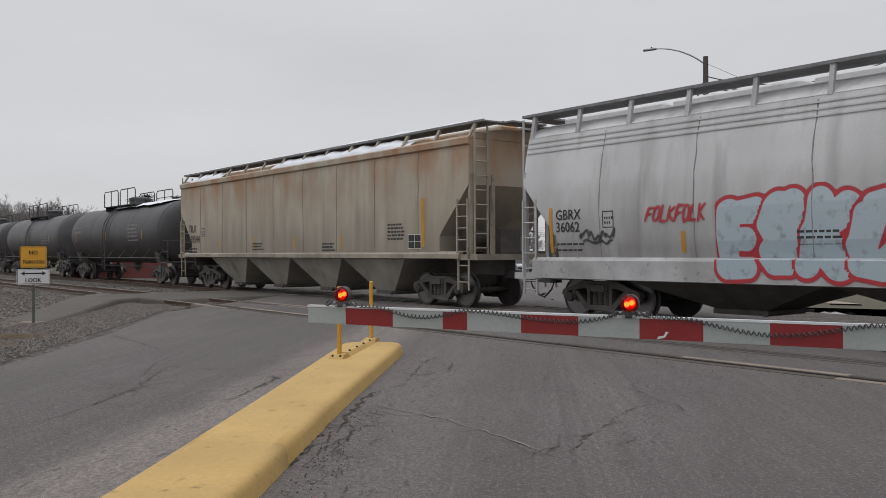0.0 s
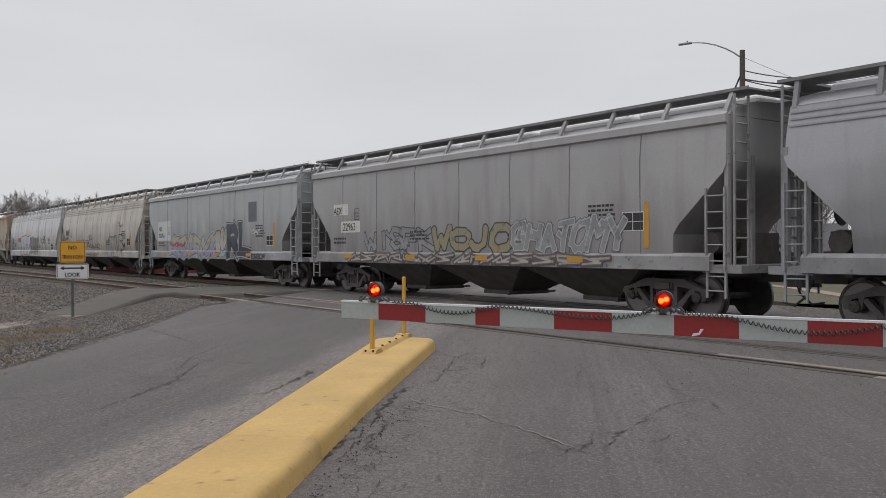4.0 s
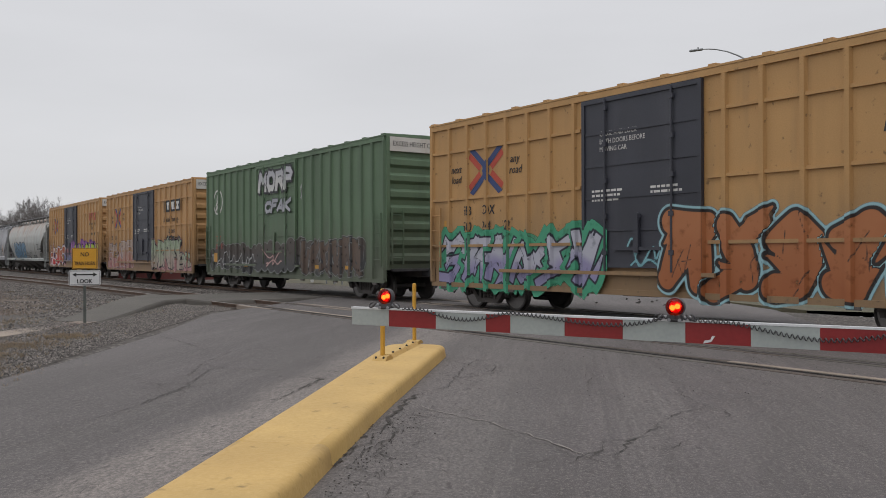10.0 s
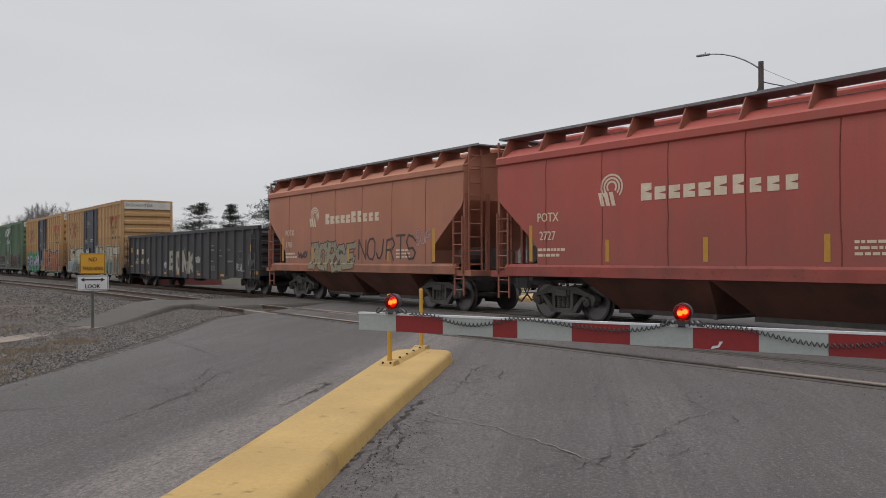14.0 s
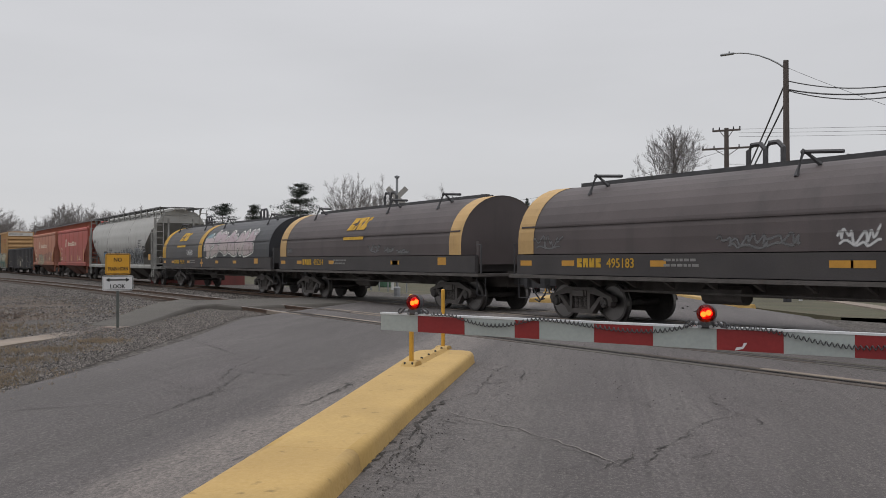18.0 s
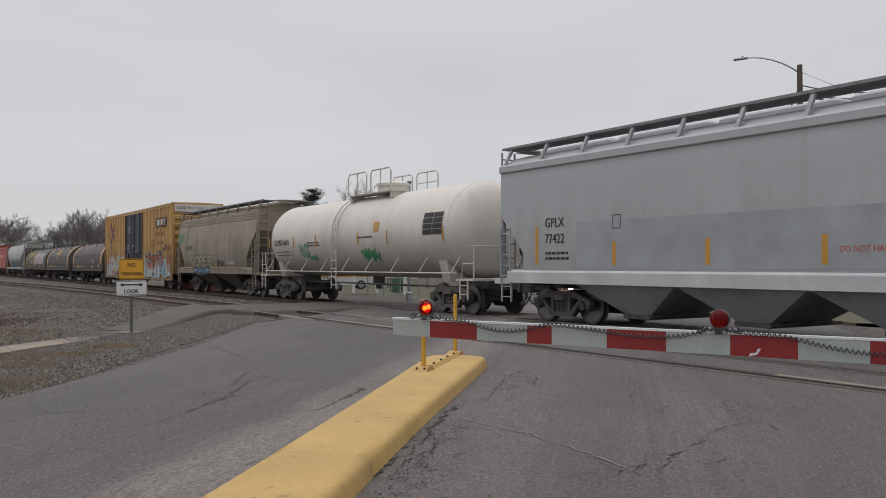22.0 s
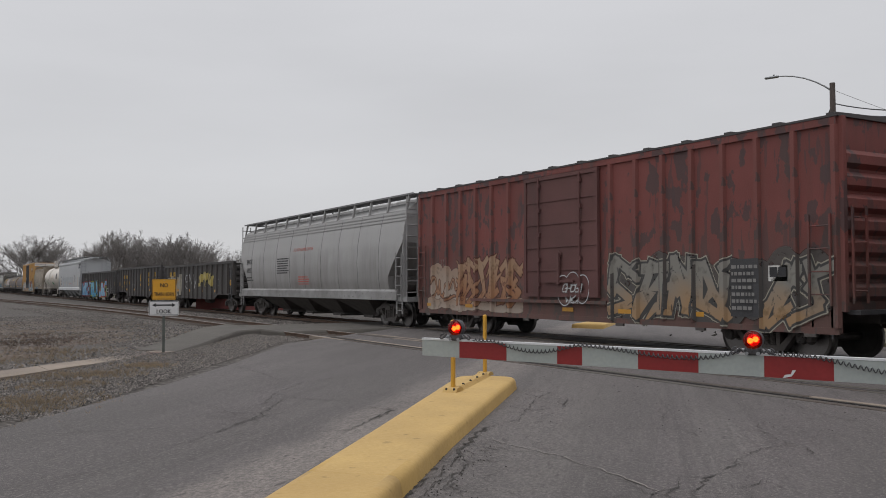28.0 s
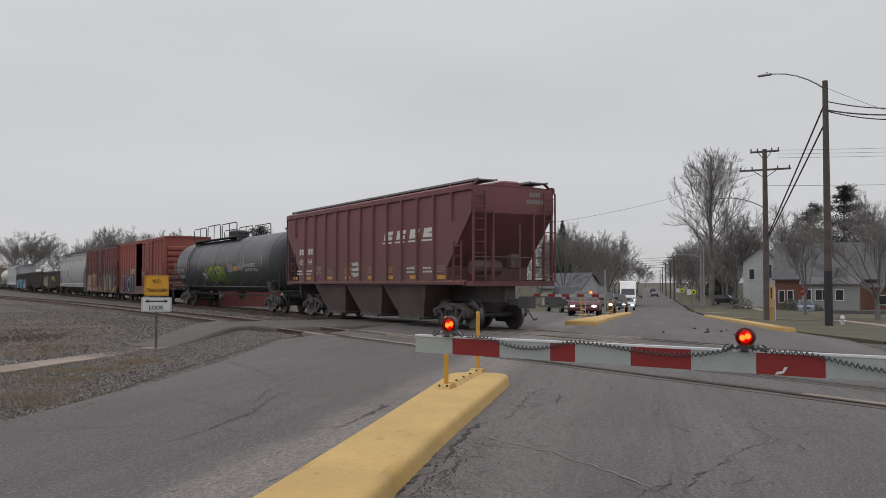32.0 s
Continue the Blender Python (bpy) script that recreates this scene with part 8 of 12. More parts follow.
    # ladders and steps
    for e in (0, 1):
        for s in (-1, 1):
            ladder(car, 0.12 if e == 0 else L - 0.56, s * (half + 0.10), floor + 0.1, floor + 1.75, paint, 0.44, 4, name="grab_iron")
            ladder(car, (0.18 if e == 0 else L - 0.58), s * (half - 0.02), 0.52, floor + 0.1, M_BLACK, 0.40, 2, name="step")
            ladder(car, (-0.16 if e == 0 else L + 0.16), s * (half - 0.35) - 0.2, floor + 0.15, floor + 1.9, paint, 0.40, 4, "y")
        X = -0.25 if e == 0 else L + 0.25
        g = Geo()
        g.box(min(X, X + (0.26 if e == 0 else -0.26)), max(X, X + (0.26 if e == 0 else -0.26)), -1.3, 1.3, floor - 0.05, floor + 0.03)
        part("crossover_platform", g, M_BLACK, car)
    g = Geo()
    g.box(0.1, L - 0.1, -0.22, 0.22, 0.75, floor)
    g.box(0.1, L - 0.1, -half + 0.08, half - 0.08, floor - 0.02, floor + 0.1)
    g.tube([(L * 0.3, -0.6, 0.62), (L * 0.7, -0.6, 0.62)], 0.03, 5)
    g.lathe([(0.2, -0.5), (0.2, 0.5)], (L * 0.45, -0.7, 0.72), "x", 10)
    part("underframe", g, M_STEEL, car)
    running_gear(car, L, inset)
    CARS.append((car, x0))
    return car, wall, sheet


def gondola(x0, L, name, label, paint, top=2.8, floor=1.05, belly=0.72, half=1.50, ribs=14, seed=1, inset=1.95, first=0.1, pitch=None):
    car = thing(name, label, "freight car", group="cars of the passing train")
    g = Geo()
    for s in (-1, 1):
        y0, y1 = sorted((s * half, s * (half - 0.04)))
        g.prism([(0, floor), (0, top), (L, top), (L, floor), (L - inset - 1.2, floor), (L - inset - 2.0, belly), (inset + 2.0, belly), (inset + 1.2, floor)], y0, y1, "y")
    part("side_wall", g, paint, car)
    g = Geo()
    deck = max(floor, 0.98)
    g.box(0.05, L - 0.05, -half + 0.045, half - 0.045, deck + 0.02, deck + 0.1)
    part("floor_plate", g, M_RUST, car)
    for e in (0, 1):
        x = 0.0 if e == 0 else L
        s = -1 if e == 0 else 1
        g = Geo()
        g.box(*sorted((x, x - s * 0.045)), -half + 0.045, half - 0.045, deck - 0.15, top)
        part("end_wall", g, paint, car)
        for k in range(5):
            z = deck + 0.15 + k * (top - deck - 0.25) / 4.4
            g = Geo()
            g.prism([(x, z - 0.12), (x + s * 0.09, z - 0.06), (x + s * 0.09, z + 0.06), (x, z + 0.12)], -half + 0.1, half - 0.1, "y")
            part("end_corrugation", g, paint, car)
        for sd in (-1, 1):
            ladder(car, 0.1 if e == 0 else L - 0.54, sd * (half + 0.12), 0.6, top - 0.25, M_BLACK, 0.42, 6)
    for s in (-1, 1):
        g = Geo()
        y = s * half
        g.box(-0.03, L + 0.03, *sorted((y - s * 0.09, y + s * 0.07)), top - 0.02, top + 0.12)
        part("top_chord", g, paint, car, "battered top chord")
        g = Geo()
        g.box(0, L, *sorted((y, y + s * 0.012)), floor, floor + 0.07)
        part("side_sill", g, paint, car)
    rib = Geo().prism([(-0.085, half), (-0.06, half + 0.09), (0.06, half + 0.09), (0.085, half)], 0.0, 1.0, "z").mesh("side_post", paint)
    xs = [first + (pitch or (L - 0.2) / ribs) * i for i in range(ribs + 1)]
    for x in xs:
        lo = floor + 0.06 if x < inset + 1.9 or x > L - inset - 1.9 else belly
        for rz in (0, 180):
            ob = part("side_post", rib, None, car)
            ob.matrix_basis = pose(x, 0, lo, 0, 0, rz) @ Matrix.Diagonal((1, 1, top - 0.02 - lo, 1))
    g = Geo()
    g.box(0.1, L - 0.1, -0.25, 0.25, 0.7, deck)
    g.lathe([(0.2, -0.5), (0.2, 0.5)], (L * 0.5, -0.6, 0.62), "x", 10)
    part("underframe", g, M_STEEL, car)
    running_gear(car, L, inset)
    CARS.append((car, x0))

    def wall(x, z):
        return half + (0.09 if any(abs(x - q) < 0.09 for q in xs) else 0.0)
    STEPS[wall] = sorted(q + e for q in xs for e in (-0.09, 0.09))
    return car, wall, (lambda x, z: half)


def tank_car(x0, L, name, label, paint, rail_paint, r=1.5, zc=2.52, dome=0.5, walk_len=5.0, housing=1.0, seed=1, inset=1.75, ladder_x=0.45, floor_z=1.02, side_rail=True, shift=0.0, housing_x=None):
    car = thing(name, label, "freight car", group="cars of the passing train")
    g = Geo()
    a, b = 0.55, L - 0.55
    end = [(r * math.sin(t), -dome * 0.9 * math.cos(t)) for t in [math.pi / 2 * k / 7 for k in range(8)]]
    prof = [(max(0.01, q), a + dome + h) for q, h in end] + [(r, L * k / 8) for k in range(1, 8)] + [(max(0.01, q), b - dome - h) for q, h in reversed(end)]
    g.lathe(prof, (0, 0, zc), "x", 40)
    part("tank_shell", g, paint, car, smooth=True)
    for x in (a + dome, L * 0.3, L * 0.5, L * 0.7, b - dome):
        g = Geo()
        g.lathe([(r, x - 0.03), (r + 0.012, x - 0.015), (r + 0.012, x + 0.015), (r, x + 0.03)], (0, 0, zc), "x", 40)
        part("shell_band", g, paint, car, smooth=True)
    for x in (inset, L - inset):
        g = Geo()
        g.prism([(-1.3, zc - r * 0.62), (-1.15, 1.0), (1.15, 1.0), (1.3, zc - r * 0.62), (0.7, zc - r * 0.93), (0, zc - r * 1.0), (-0.7, zc - r * 0.93)], x - 0.22, x + 0.22)
        part("saddle", g, M_STEEL if rail_paint is M_BLACK else paint, car)
    for xa, xb in ((-0.1, 2.4), (L - 2.4, L + 0.1)):
        part("stub_sill", Geo().box(xa, xb, -0.3, 0.3, 0.75, 1.05), M_STEEL, car)
    for e in (0, 1):
        X = (lambda q: q) if e == 0 else (lambda q: L - q)
        g = Geo()
        g.box(min(X(-0.15), X(0.75)), max(X(-0.15), X(0.75)), -1.48, 1.48, floor_z, floor_z + 0.06)
        part("end_platform", g, rail_paint, car)
        g = Geo()
        for s in (-1, 1):
            g.tube([(X(-0.1), s * 1.42, floor_z), (X(-0.1), s * 1.42, floor_z + 1.0), (X(0.35), s * 1.45, floor_z + 1.0), (X(0.5), s * 1.45, floor_z + 0.05)], 0.022, 6)
            g.tube([(X(-0.1), s * 1.42, floor_z + 0.5), (X(0.4), s * 1.45, floor_z + 0.5)], 0.018, 6)
        g.tube([(X(-0.1), -1.42, floor_z + 1.0), (X(-0.1), 1.42, floor_z + 1.0)], 0.022, 6)
        part("end_railing", g, rail_paint, car)
        for s in (-1, 1):
            ladder(car, X(0.1) if e == 0 else X(0.5), s * 1.5, 0.5, floor_z, rail_paint, 0.4, 2, name="step")
        g = Geo()
        g.lathe([(0.24, -0.02), (0.26, 0), (0.24, 0.02)], (X(0.1), 0.6, floor_z + 0.9), "x", 12)
        part("brake_wheel", g, M_BLACK, car)
    # side hand rail along the shell, on brackets
    if side_rail:
        for s in (-1, 1):
            g = Geo()
            g.tube([(0.6, s * (r + 0.06), floor_z + 0.22), (L - 0.6, s * (r + 0.06), floor_z + 0.22)], 0.025, 6)
            n = 8
            for i in range(n + 1):
                x = 0.9 + (L - 1.8) * i / n
                g.tube([(x, s * (r + 0.06), floor_z + 0.22), (x + 0.15, s * r * 0.88, zc - r * 0.55)], 0.02, 5)
            part("side_rail", g, rail_paint, car)
    # top platform, railing, housing
    px0, px1 = L / 2 + shift - walk_len / 2, L / 2 + shift + walk_len / 2
    tz = zc + r + 0.02
    g = Geo()
    g.box(px0, px1, -0.95, -0.35, tz - 0.04, tz)
    g.box(px0, px1, 0.35, 0.95, tz - 0.04, tz)
    for x in (px0 + 0.1, px1 - 0.1):
        g.box(x - 0.05, x + 0.05, -0.9, 0.9, tz - 0.25, tz - 0.04)
    part("top_platform", g, rail_paint, car)
    for s in (-1, 1):
        g = Geo()
        # bent hoops with gaps between them
        hoops = max(2, int(walk_len / 2.2))
        for k in range(hoops):
            xa, xb = px0 + walk_len * k / hoops + (0.0 if k == 0 else 0.16), px0 + walk_len * (k + 1) / hoops - (0.0 if k == hoops - 1 else 0.16)
            hh = 0.78 if k % 2 or hoops < 3 else 0.74
            g.tube([(xa, s * 0.95, tz - 0.02), (xa, s * 0.95, tz + hh - 0.12), (xa + 0.12, s * 0.95, tz + hh), (xb - 0.12, s * 0.95, tz + hh), (xb, s * 0.95, tz + hh - 0.12), (xb, s * 0.95, tz - 0.02)], 0.028, 6)
            g.tube([((xa + xb) / 2, s * 0.95, tz - 0.02), ((xa + xb) / 2, s * 0.95, tz + hh)], 0.022, 6)
            if s > 0:
                g.tube([(xa, s * 0.95, tz + 0.4), (xb, s * 0.95, tz + 0.4)], 0.02, 6)
        part("top_railing", g, rail_paint, car)
    g = Geo()
    g.lathe([(housing * 0.5, 0), (housing * 0.5, 0.42), (housing * 0.54, 0.43), (housing * 0.54, 0.52), (housing * 0.35, 0.60), (0.01, 0.62)], (housing_x or L / 2 + shift + 0.3, 0, tz - 0.16), "z", 20)
    part("valve_housing", g, rail_paint if rail_paint is M_BLACK else paint, car)
    lx = L * ladder_x
    g = Geo()
    for dx in (0, 0.42):
        g.tube([(lx + dx, -r - 0.1, 0.62), (lx + dx, -r - 0.1, zc)] + [(lx + dx, -(r + 0.1) * math.cos(t), zc + (r + 0.1) * math.sin(t)) for t in (0.25, 0.5, 0.75, 1.0)], 0.025, 6)
    for i in range(9):
        z = 0.75 + i * 0.3
        y = -r - 0.1 if z < zc else -math.sqrt(max(0.05, (r + 0.1) ** 2 - (z - zc) ** 2))
        g.tube([(lx, y, z), (lx + 0.42, y, z)], 0.018, 5)
    part("ladder", g, rail_paint, car)
    g = Geo()
    g.lathe([(0.22, 0), (0.22, -0.35), (0.12, -0.4), (0.12, -0.55)], (L / 2, 0, zc - r + 0.1), "z", 12)
    g.tube([(inset, -0.5, 0.8), (L - inset, -0.5, 0.8)], 0.03, 5)
    part("bottom_outlet", g, M_STEEL, car)
    running_gear(car, L, inset)
    CARS.append((car, x0))

    def wall(x, z):
        return math.sqrt(max(0.04, r * r - (z - zc) ** 2)) + 0.004
    return car, wall


def coil_car(x0, L, name, label, hoods, frame_paint, sill_paint, inset=1.9, seed=1):
    """A coil steel car: hoods are (x0, x1, paint, end band paint)."""
    car = thing(name, label, "freight car", group="cars of the passing train")
    g = Geo()
    g.box(0.2, L - 0.2, -1.40, 1.40, 1.15, 1.35)
    part("trough", g, sill_paint, car)
    for s in (-1.46, 1.46):
        part("side_sill", Geo().box(0, L, s - 0.06, s + 0.06, 1.12, 1.60), sill_paint, car)
    g = Geo()
    g.box(-0.25, L + 0.25, -1.60, 1.60, 1.02, 1.10)
    part("deck_walk", g, M_STEEL, car)
    for s in (-1, 1):
        for i in range(12):
            x = L * (i + 0.5) / 12
            g = Geo()
            g.prism([(s * 1.25, 0.86), (s * 1.58, 1.02), (s * 1.25, 1.02)], x - 0.04, x + 0.04)
            part("deck_bracket", g, M_STEEL, car)
    for e in (0, 1):
        X = (lambda q: q) if e == 0 else (lambda q: L - q)
        g = Geo()
        g.box(min(X(0.0), X(0.12)), max(X(0.0), X(0.12)), -1.38, 1.38, 1.35, 2.0)
        part("end_bulkhead", g, frame_paint, car)
        g = Geo()
        for s in (-1, 1):
            g.tube([(X(-0.2), s * 1.45, 1.1), (X(-0.2), s * 1.45, 1.9), (X(0.0), s * 1.45, 1.9)], 0.022, 6)
            g.tube([(X(-0.2), s * 1.3, 1.0), (X(-0.2), s * 1.3, 0.5), (X(0.2), s * 1.3, 0.5), (X(0.2), s * 1.3, 1.0)], 0.022, 6)
        part("end_grab_iron", g, M_BLACK, car)
        g = Geo()
        g.lathe([(0.24, -0.02), (0.26, 0), (0.24, 0.02)], (X(-0.12), 0.55, 2.15), "x", 12)
        g.tube([(X(-0.12), 0.55, 1.1), (X(-0.12), 0.55, 2.15)], 0.03, 6)
        part("brake_wheel", g, M_BLACK, car)
    for a, b, paint, band in hoods:
        n = 20
        cz, rx, rz = 1.95, 1.50, 1.40
        arch = [(-rx, 1.62)] + [(-rx * math.cos(math.pi * k / n), cz + rz * math.sin(math.pi * k / n)) for k in range(n + 1)] + [(rx, 1.62)]
        g = Geo()
        g.prism(arch, a, b)
        hood = part("hood", g, paint, car, "rounded steel coil hood")
        wide = 0.62
        for q in (a - 0.012, b - wide + 0.012):
            g = Geo()
            arc2 = [(y * 1.008, 1.62 if z < 1.63 else cz + (z - cz) * 1.008) for y, z in arch]
            m = len(arc2)
            g.add([(x, y, z) for x in (q, q + wide) for y, z in arc2], [(i, i + 1, m + i + 1, m + i) for i in range(m - 1)])
            part("hood_end_band", g, band, hood)
        g = Geo()
        zz = 2.30
        y = rx * math.sqrt(1 - ((zz - cz) / rz) ** 2)
        for s in (-1, 1):
            g.box(a + 0.1, b - 0.1, *sorted((s * y, s * (y + 0.03))), zz - 0.02, zz + 0.02)
        part("hood_seam", g, paint, hood)
        for f in (0.18, 0.82) if b - a < 9 else (0.16, 0.60, 0.84):
            x = a + (b - a) * f
            for s in (-1, 1):
                g = Geo()
                g.tube([(x, s * 0.95, cz + rz * 0.77), (x, s * 0.72, cz + rz + 0.18), (x + 0.25, s * 0.55, cz + rz * 0.93)], 0.05, 5)
                g.tube([(x - 0.05, s * 0.72, cz + rz + 0.16), (x + 0.75, s * 0.60, cz + rz + 0.10)], 0.04, 5)
                part("stacking_bracket", g, M_BLACK, hood)
        x = a + (b - a) * 0.46
        g = Geo()
        for dx in (0, 0.42):
            g.tube([(x + dx, 0, cz + rz - 0.05), (x + dx, 0, cz + rz + 0.40), (x + dx + 0.1, 0, cz + rz + 0.52), (x + dx + 0.30, 0, cz + rz + 0.52), (x + dx + 0.42, 0, cz + rz + 0.40), (x + dx + 0.42, 0, cz + rz - 0.05)], 0.055, 6)
        part("lifting_loop", g, M_BLACK, hood)
        g = Geo()
        g.box(a + 0.8, b - 0.8, -0.08, 0.08, cz + rz - 0.02, cz + rz + 0.10)
        part("ridge_beam", g, M_BLACK, hood)
    g = Geo()
    g.box(0.1, L - 0.1, -0.3, 0.3, 0.7, 1.15)
    g.lathe([(0.2, -0.5), (0.2, 0.5)], (L * 0.45, -0.8, 0.75), "x", 10)
    g.tube([(inset + 1.5, -1.2, 0.78), (L - inset - 1.5, -1.2, 0.78)], 0.025, 5)
    part("underframe", g, M_STEEL, car)
    running_gear(car, L, inset)
    CARS.append((car, x0))
    cz, rx, rz = 1.95, 1.50, 1.40

    def wall(x, z):
        if z < 1.62:
            return 1.52
        if z < cz:
            return rx
        return rx * math.sqrt(max(0.02, 1 - ((z - cz) / rz) ** 2)) + 0.014
    return car, wall


CARS = []


# ---- the cars of the train, front to rear ----
def logo_blocks(geo, x, z, wide, high, count, yf, lean=0.25, gap=0.18, m=0, notch=True, off=0.009, stroke=0.24):
    """A maker's or owner's mark as plain slanted blocks with a notch, not letters."""
    w = wide / count
    for i in range(count):
        a, b = x + w * i, x + w * (i + 1 - gap)
        c, d, e = (a + b) / 2, (b - a) * stroke, high * 0.55
        top = [(a, z), (b, z), (b, z + high), (c + d / 2, z + high), (c, z + high - e), (c - d / 2, z + high), (a, z + high)]
        foot = [(a, z), (c - d / 2, z), (c, z + e), (c + d / 2, z), (b, z), (b, z + high), (a, z + high)]
        side = [(a, z), (b, z), (b, z + high * 0.40), (c - d / 2, z + high * 0.5), (b, z + high * 0.60), (b, z + high), (a, z + high)]
        p = (side, foot, top)[i % 3] if notch else [(a, z), (b, z), (b, z + high), (a, z + high)]
        p = [(q + lean * (r - z), r) for q, r in p]
        draped(geo, p, yf, off, m)
    return geo


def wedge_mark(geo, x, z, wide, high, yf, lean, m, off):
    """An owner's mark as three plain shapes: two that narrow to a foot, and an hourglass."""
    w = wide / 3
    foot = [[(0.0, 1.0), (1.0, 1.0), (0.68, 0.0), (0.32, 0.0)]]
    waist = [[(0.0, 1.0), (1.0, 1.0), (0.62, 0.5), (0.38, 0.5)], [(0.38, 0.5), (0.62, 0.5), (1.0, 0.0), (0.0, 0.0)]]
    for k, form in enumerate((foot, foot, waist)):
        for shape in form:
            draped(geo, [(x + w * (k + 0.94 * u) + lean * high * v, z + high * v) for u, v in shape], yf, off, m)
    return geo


SP_KORE = spray("spray_brown_grey_white_line", (0.135, 0.12, 0.115), (0.165, 0.15, 0.14), (0.62, 0.62, 0.62), (0.4, 0.4, 0.4), width=0.045)
SP_RUSTTAG = spray("spray_rust_tag", (0.14, 0.07, 0.05), (0.18, 0.085, 0.06), (0.15, 0.07, 0.05), (0.3, 0.3, 0.3), width=0.01)
SP_GREYW = spray("spray_grey_white_line", (0.25, 0.255, 0.26), (0.21, 0.215, 0.22), (0.40, 0.40, 0.40), (0.12, 0.12, 0.125), width=0.025, halo_width=0.015)
SP_ROSEFLAT = spray("spray_flat_rose", (0.36, 0.19, 0.20), (0.38, 0.21, 0.20), (0.36, 0.2, 0.2), (0.4, 0.4, 0.4), width=0.03)
SP_GREENFLAT = spray("spray_flat_green", (0.05, 0.185, 0.105), (0.06, 0.21, 0.12), (0.05, 0.25, 0.13), (0.4, 0.4, 0.4), width=0.03)
SP_TEALTAG = spray("spray_teal_tag", (0.16, 0.34, 0.38), (0.2, 0.38, 0.4), (0.16, 0.34, 0.38), (0.3, 0.3, 0.3), width=0.01)
SP_PINKCLOUD = spray("spray_pink_cloud", (0.315, 0.135, 0.255), (0.270, 0.150, 0.270), (0.4, 0.2, 0.34), (0.3, 0.3, 0.3), width=0.05)
SP_BRICK = spray("spray_brick_black", (0.22, 0.075, 0.05), (0.27, 0.10, 0.065), (0.02, 0.018, 0.018), (0.25, 0.42, 0.50), 0.5, 0.3, 0.05, 0.05)
SP_WHITETHIN = spray("spray_thin_white", (0.46, 0.47, 0.46), (0.40, 0.41, 0.40), (0.42, 0.42, 0.42), (0.3, 0.3, 0.3), width=0.006)
SP_SLATEB = spray("spray_brown_on_slate", (0.085, 0.058, 0.045), (0.11, 0.075, 0.055), (0.035, 0.035, 0.038), (0.30, 0.30, 0.29), 0.5, 0.3, 0.03, 0.02)
SP_GREYMAUVE = spray("spray_grey_mauve", (0.36, 0.37, 0.40), (0.28, 0.29, 0.32), (0.06, 0.07, 0.07), (0.3, 0.3, 0.3), width=0.03)
SP_SKYR = spray("spray_blue_red_edge", (0.20, 0.38, 0.53), (0.26, 0.42, 0.55), (0.36, 0.035, 0.04), (0.36, 0.36, 0.05), 0.5, 0.25, 0.055, 0.02)
SP_LIMEDOT = spray("spray_lime_dots", (0.16, 0.20, 0.05), (0.19, 0.22, 0.07), (0.2, 0.28, 0.04), (0.3, 0.3, 0.3), width=0.02)
SP_OCHRE2 = spray("spray_tan_grey", (0.33, 0.21, 0.11), (0.22, 0.21, 0.185), (0.045, 0.043, 0.042), (0.36, 0.335, 0.27), 0.45, 0.25, 0.05, 0.022)
SP_RED = spray("spray_pale_blue_red_line", (0.37, 0.45, 0.50), (0.42, 0.50, 0.54), (0.42, 0.03, 0.04), (0.4, 0.4, 0.4), width=0.075)
SP_REDTAG = spray("spray_red_tag", (0.45, 0.03, 0.04), (0.45, 0.03, 0.04), (0.45, 0.03, 0.04), (0.4, 0.4, 0.4), width=0.01)
SP_BLACKTAG = spray("spray_black_tag", (0.03, 0.03, 0.035), (0.05, 0.05, 0.055), (0.03, 0.03, 0.035), (0.3, 0.3, 0.3), width=0.012)
SP_WHITETAG = spray("spray_white_tag", (0.55, 0.55, 0.54), (0.45, 0.45, 0.44), (0.5, 0.5, 0.5), (0.3, 0.3, 0.3), width=0.012)
SP_BROWN = spray("spray_grey_brown_line", (0.40, 0.39, 0.36), (0.33, 0.30, 0.27), (0.10, 0.08, 0.075), (0.3, 0.3, 0.3), width=0.05)
SP_MAUVE = spray("spray_mauve_black_line", (0.26, 0.24, 0.33), (0.37, 0.35, 0.27), (0.03, 0.03, 0.04), (0.36, 0.43, 0.44), width=0.035, halo_width=0.05)
SP_PINK = spray("spray_red_white_line", (0.50, 0.05, 0.055), (0.36, 0.11, 0.06), (0.62, 0.60, 0.60), (0.08, 0.03, 0.12), 0.45, 0.1, 0.075, 0.04)
SP_LIME = spray("spray_blue_lime", (0.05, 0.24, 0.46), (0.38, 0.48, 0.05), (0.012, 0.012, 0.02), (0.24, 0.07, 0.28), 0.60, 0.06, 0.075, 0.0)
SP_ROSE = spray("spray_rose_cream", (0.36, 0.17, 0.13), (0.34, 0.26, 0.21), (0.42, 0.37, 0.36), (0.26, 0.17, 0.18), 0.5, 0.25, 0.035, 0.03)
SP_CREAM = spray("spray_cream_black", (0.344, 0.284, 0.241), (0.284, 0.344, 0.241), (0.02, 0.02, 0.02), (0.36, 0.20, 0.23), 0.4, 0.25, 0.04, 0.02)
SP_SLATE = spray("spray_dark_brown_white", (0.045, 0.045, 0.046), (0.062, 0.05, 0.043), (0.27, 0.29, 0.28), (0.10, 0.10, 0.10), 0.5, 0.2, 0.025, 0.0)
SP_WHITEB = spray("spray_white_bold", (0.50, 0.50, 0.48), (0.40, 0.40, 0.43), (0.02, 0.02, 0.025), (0.3, 0.3, 0.3), width=0.08)
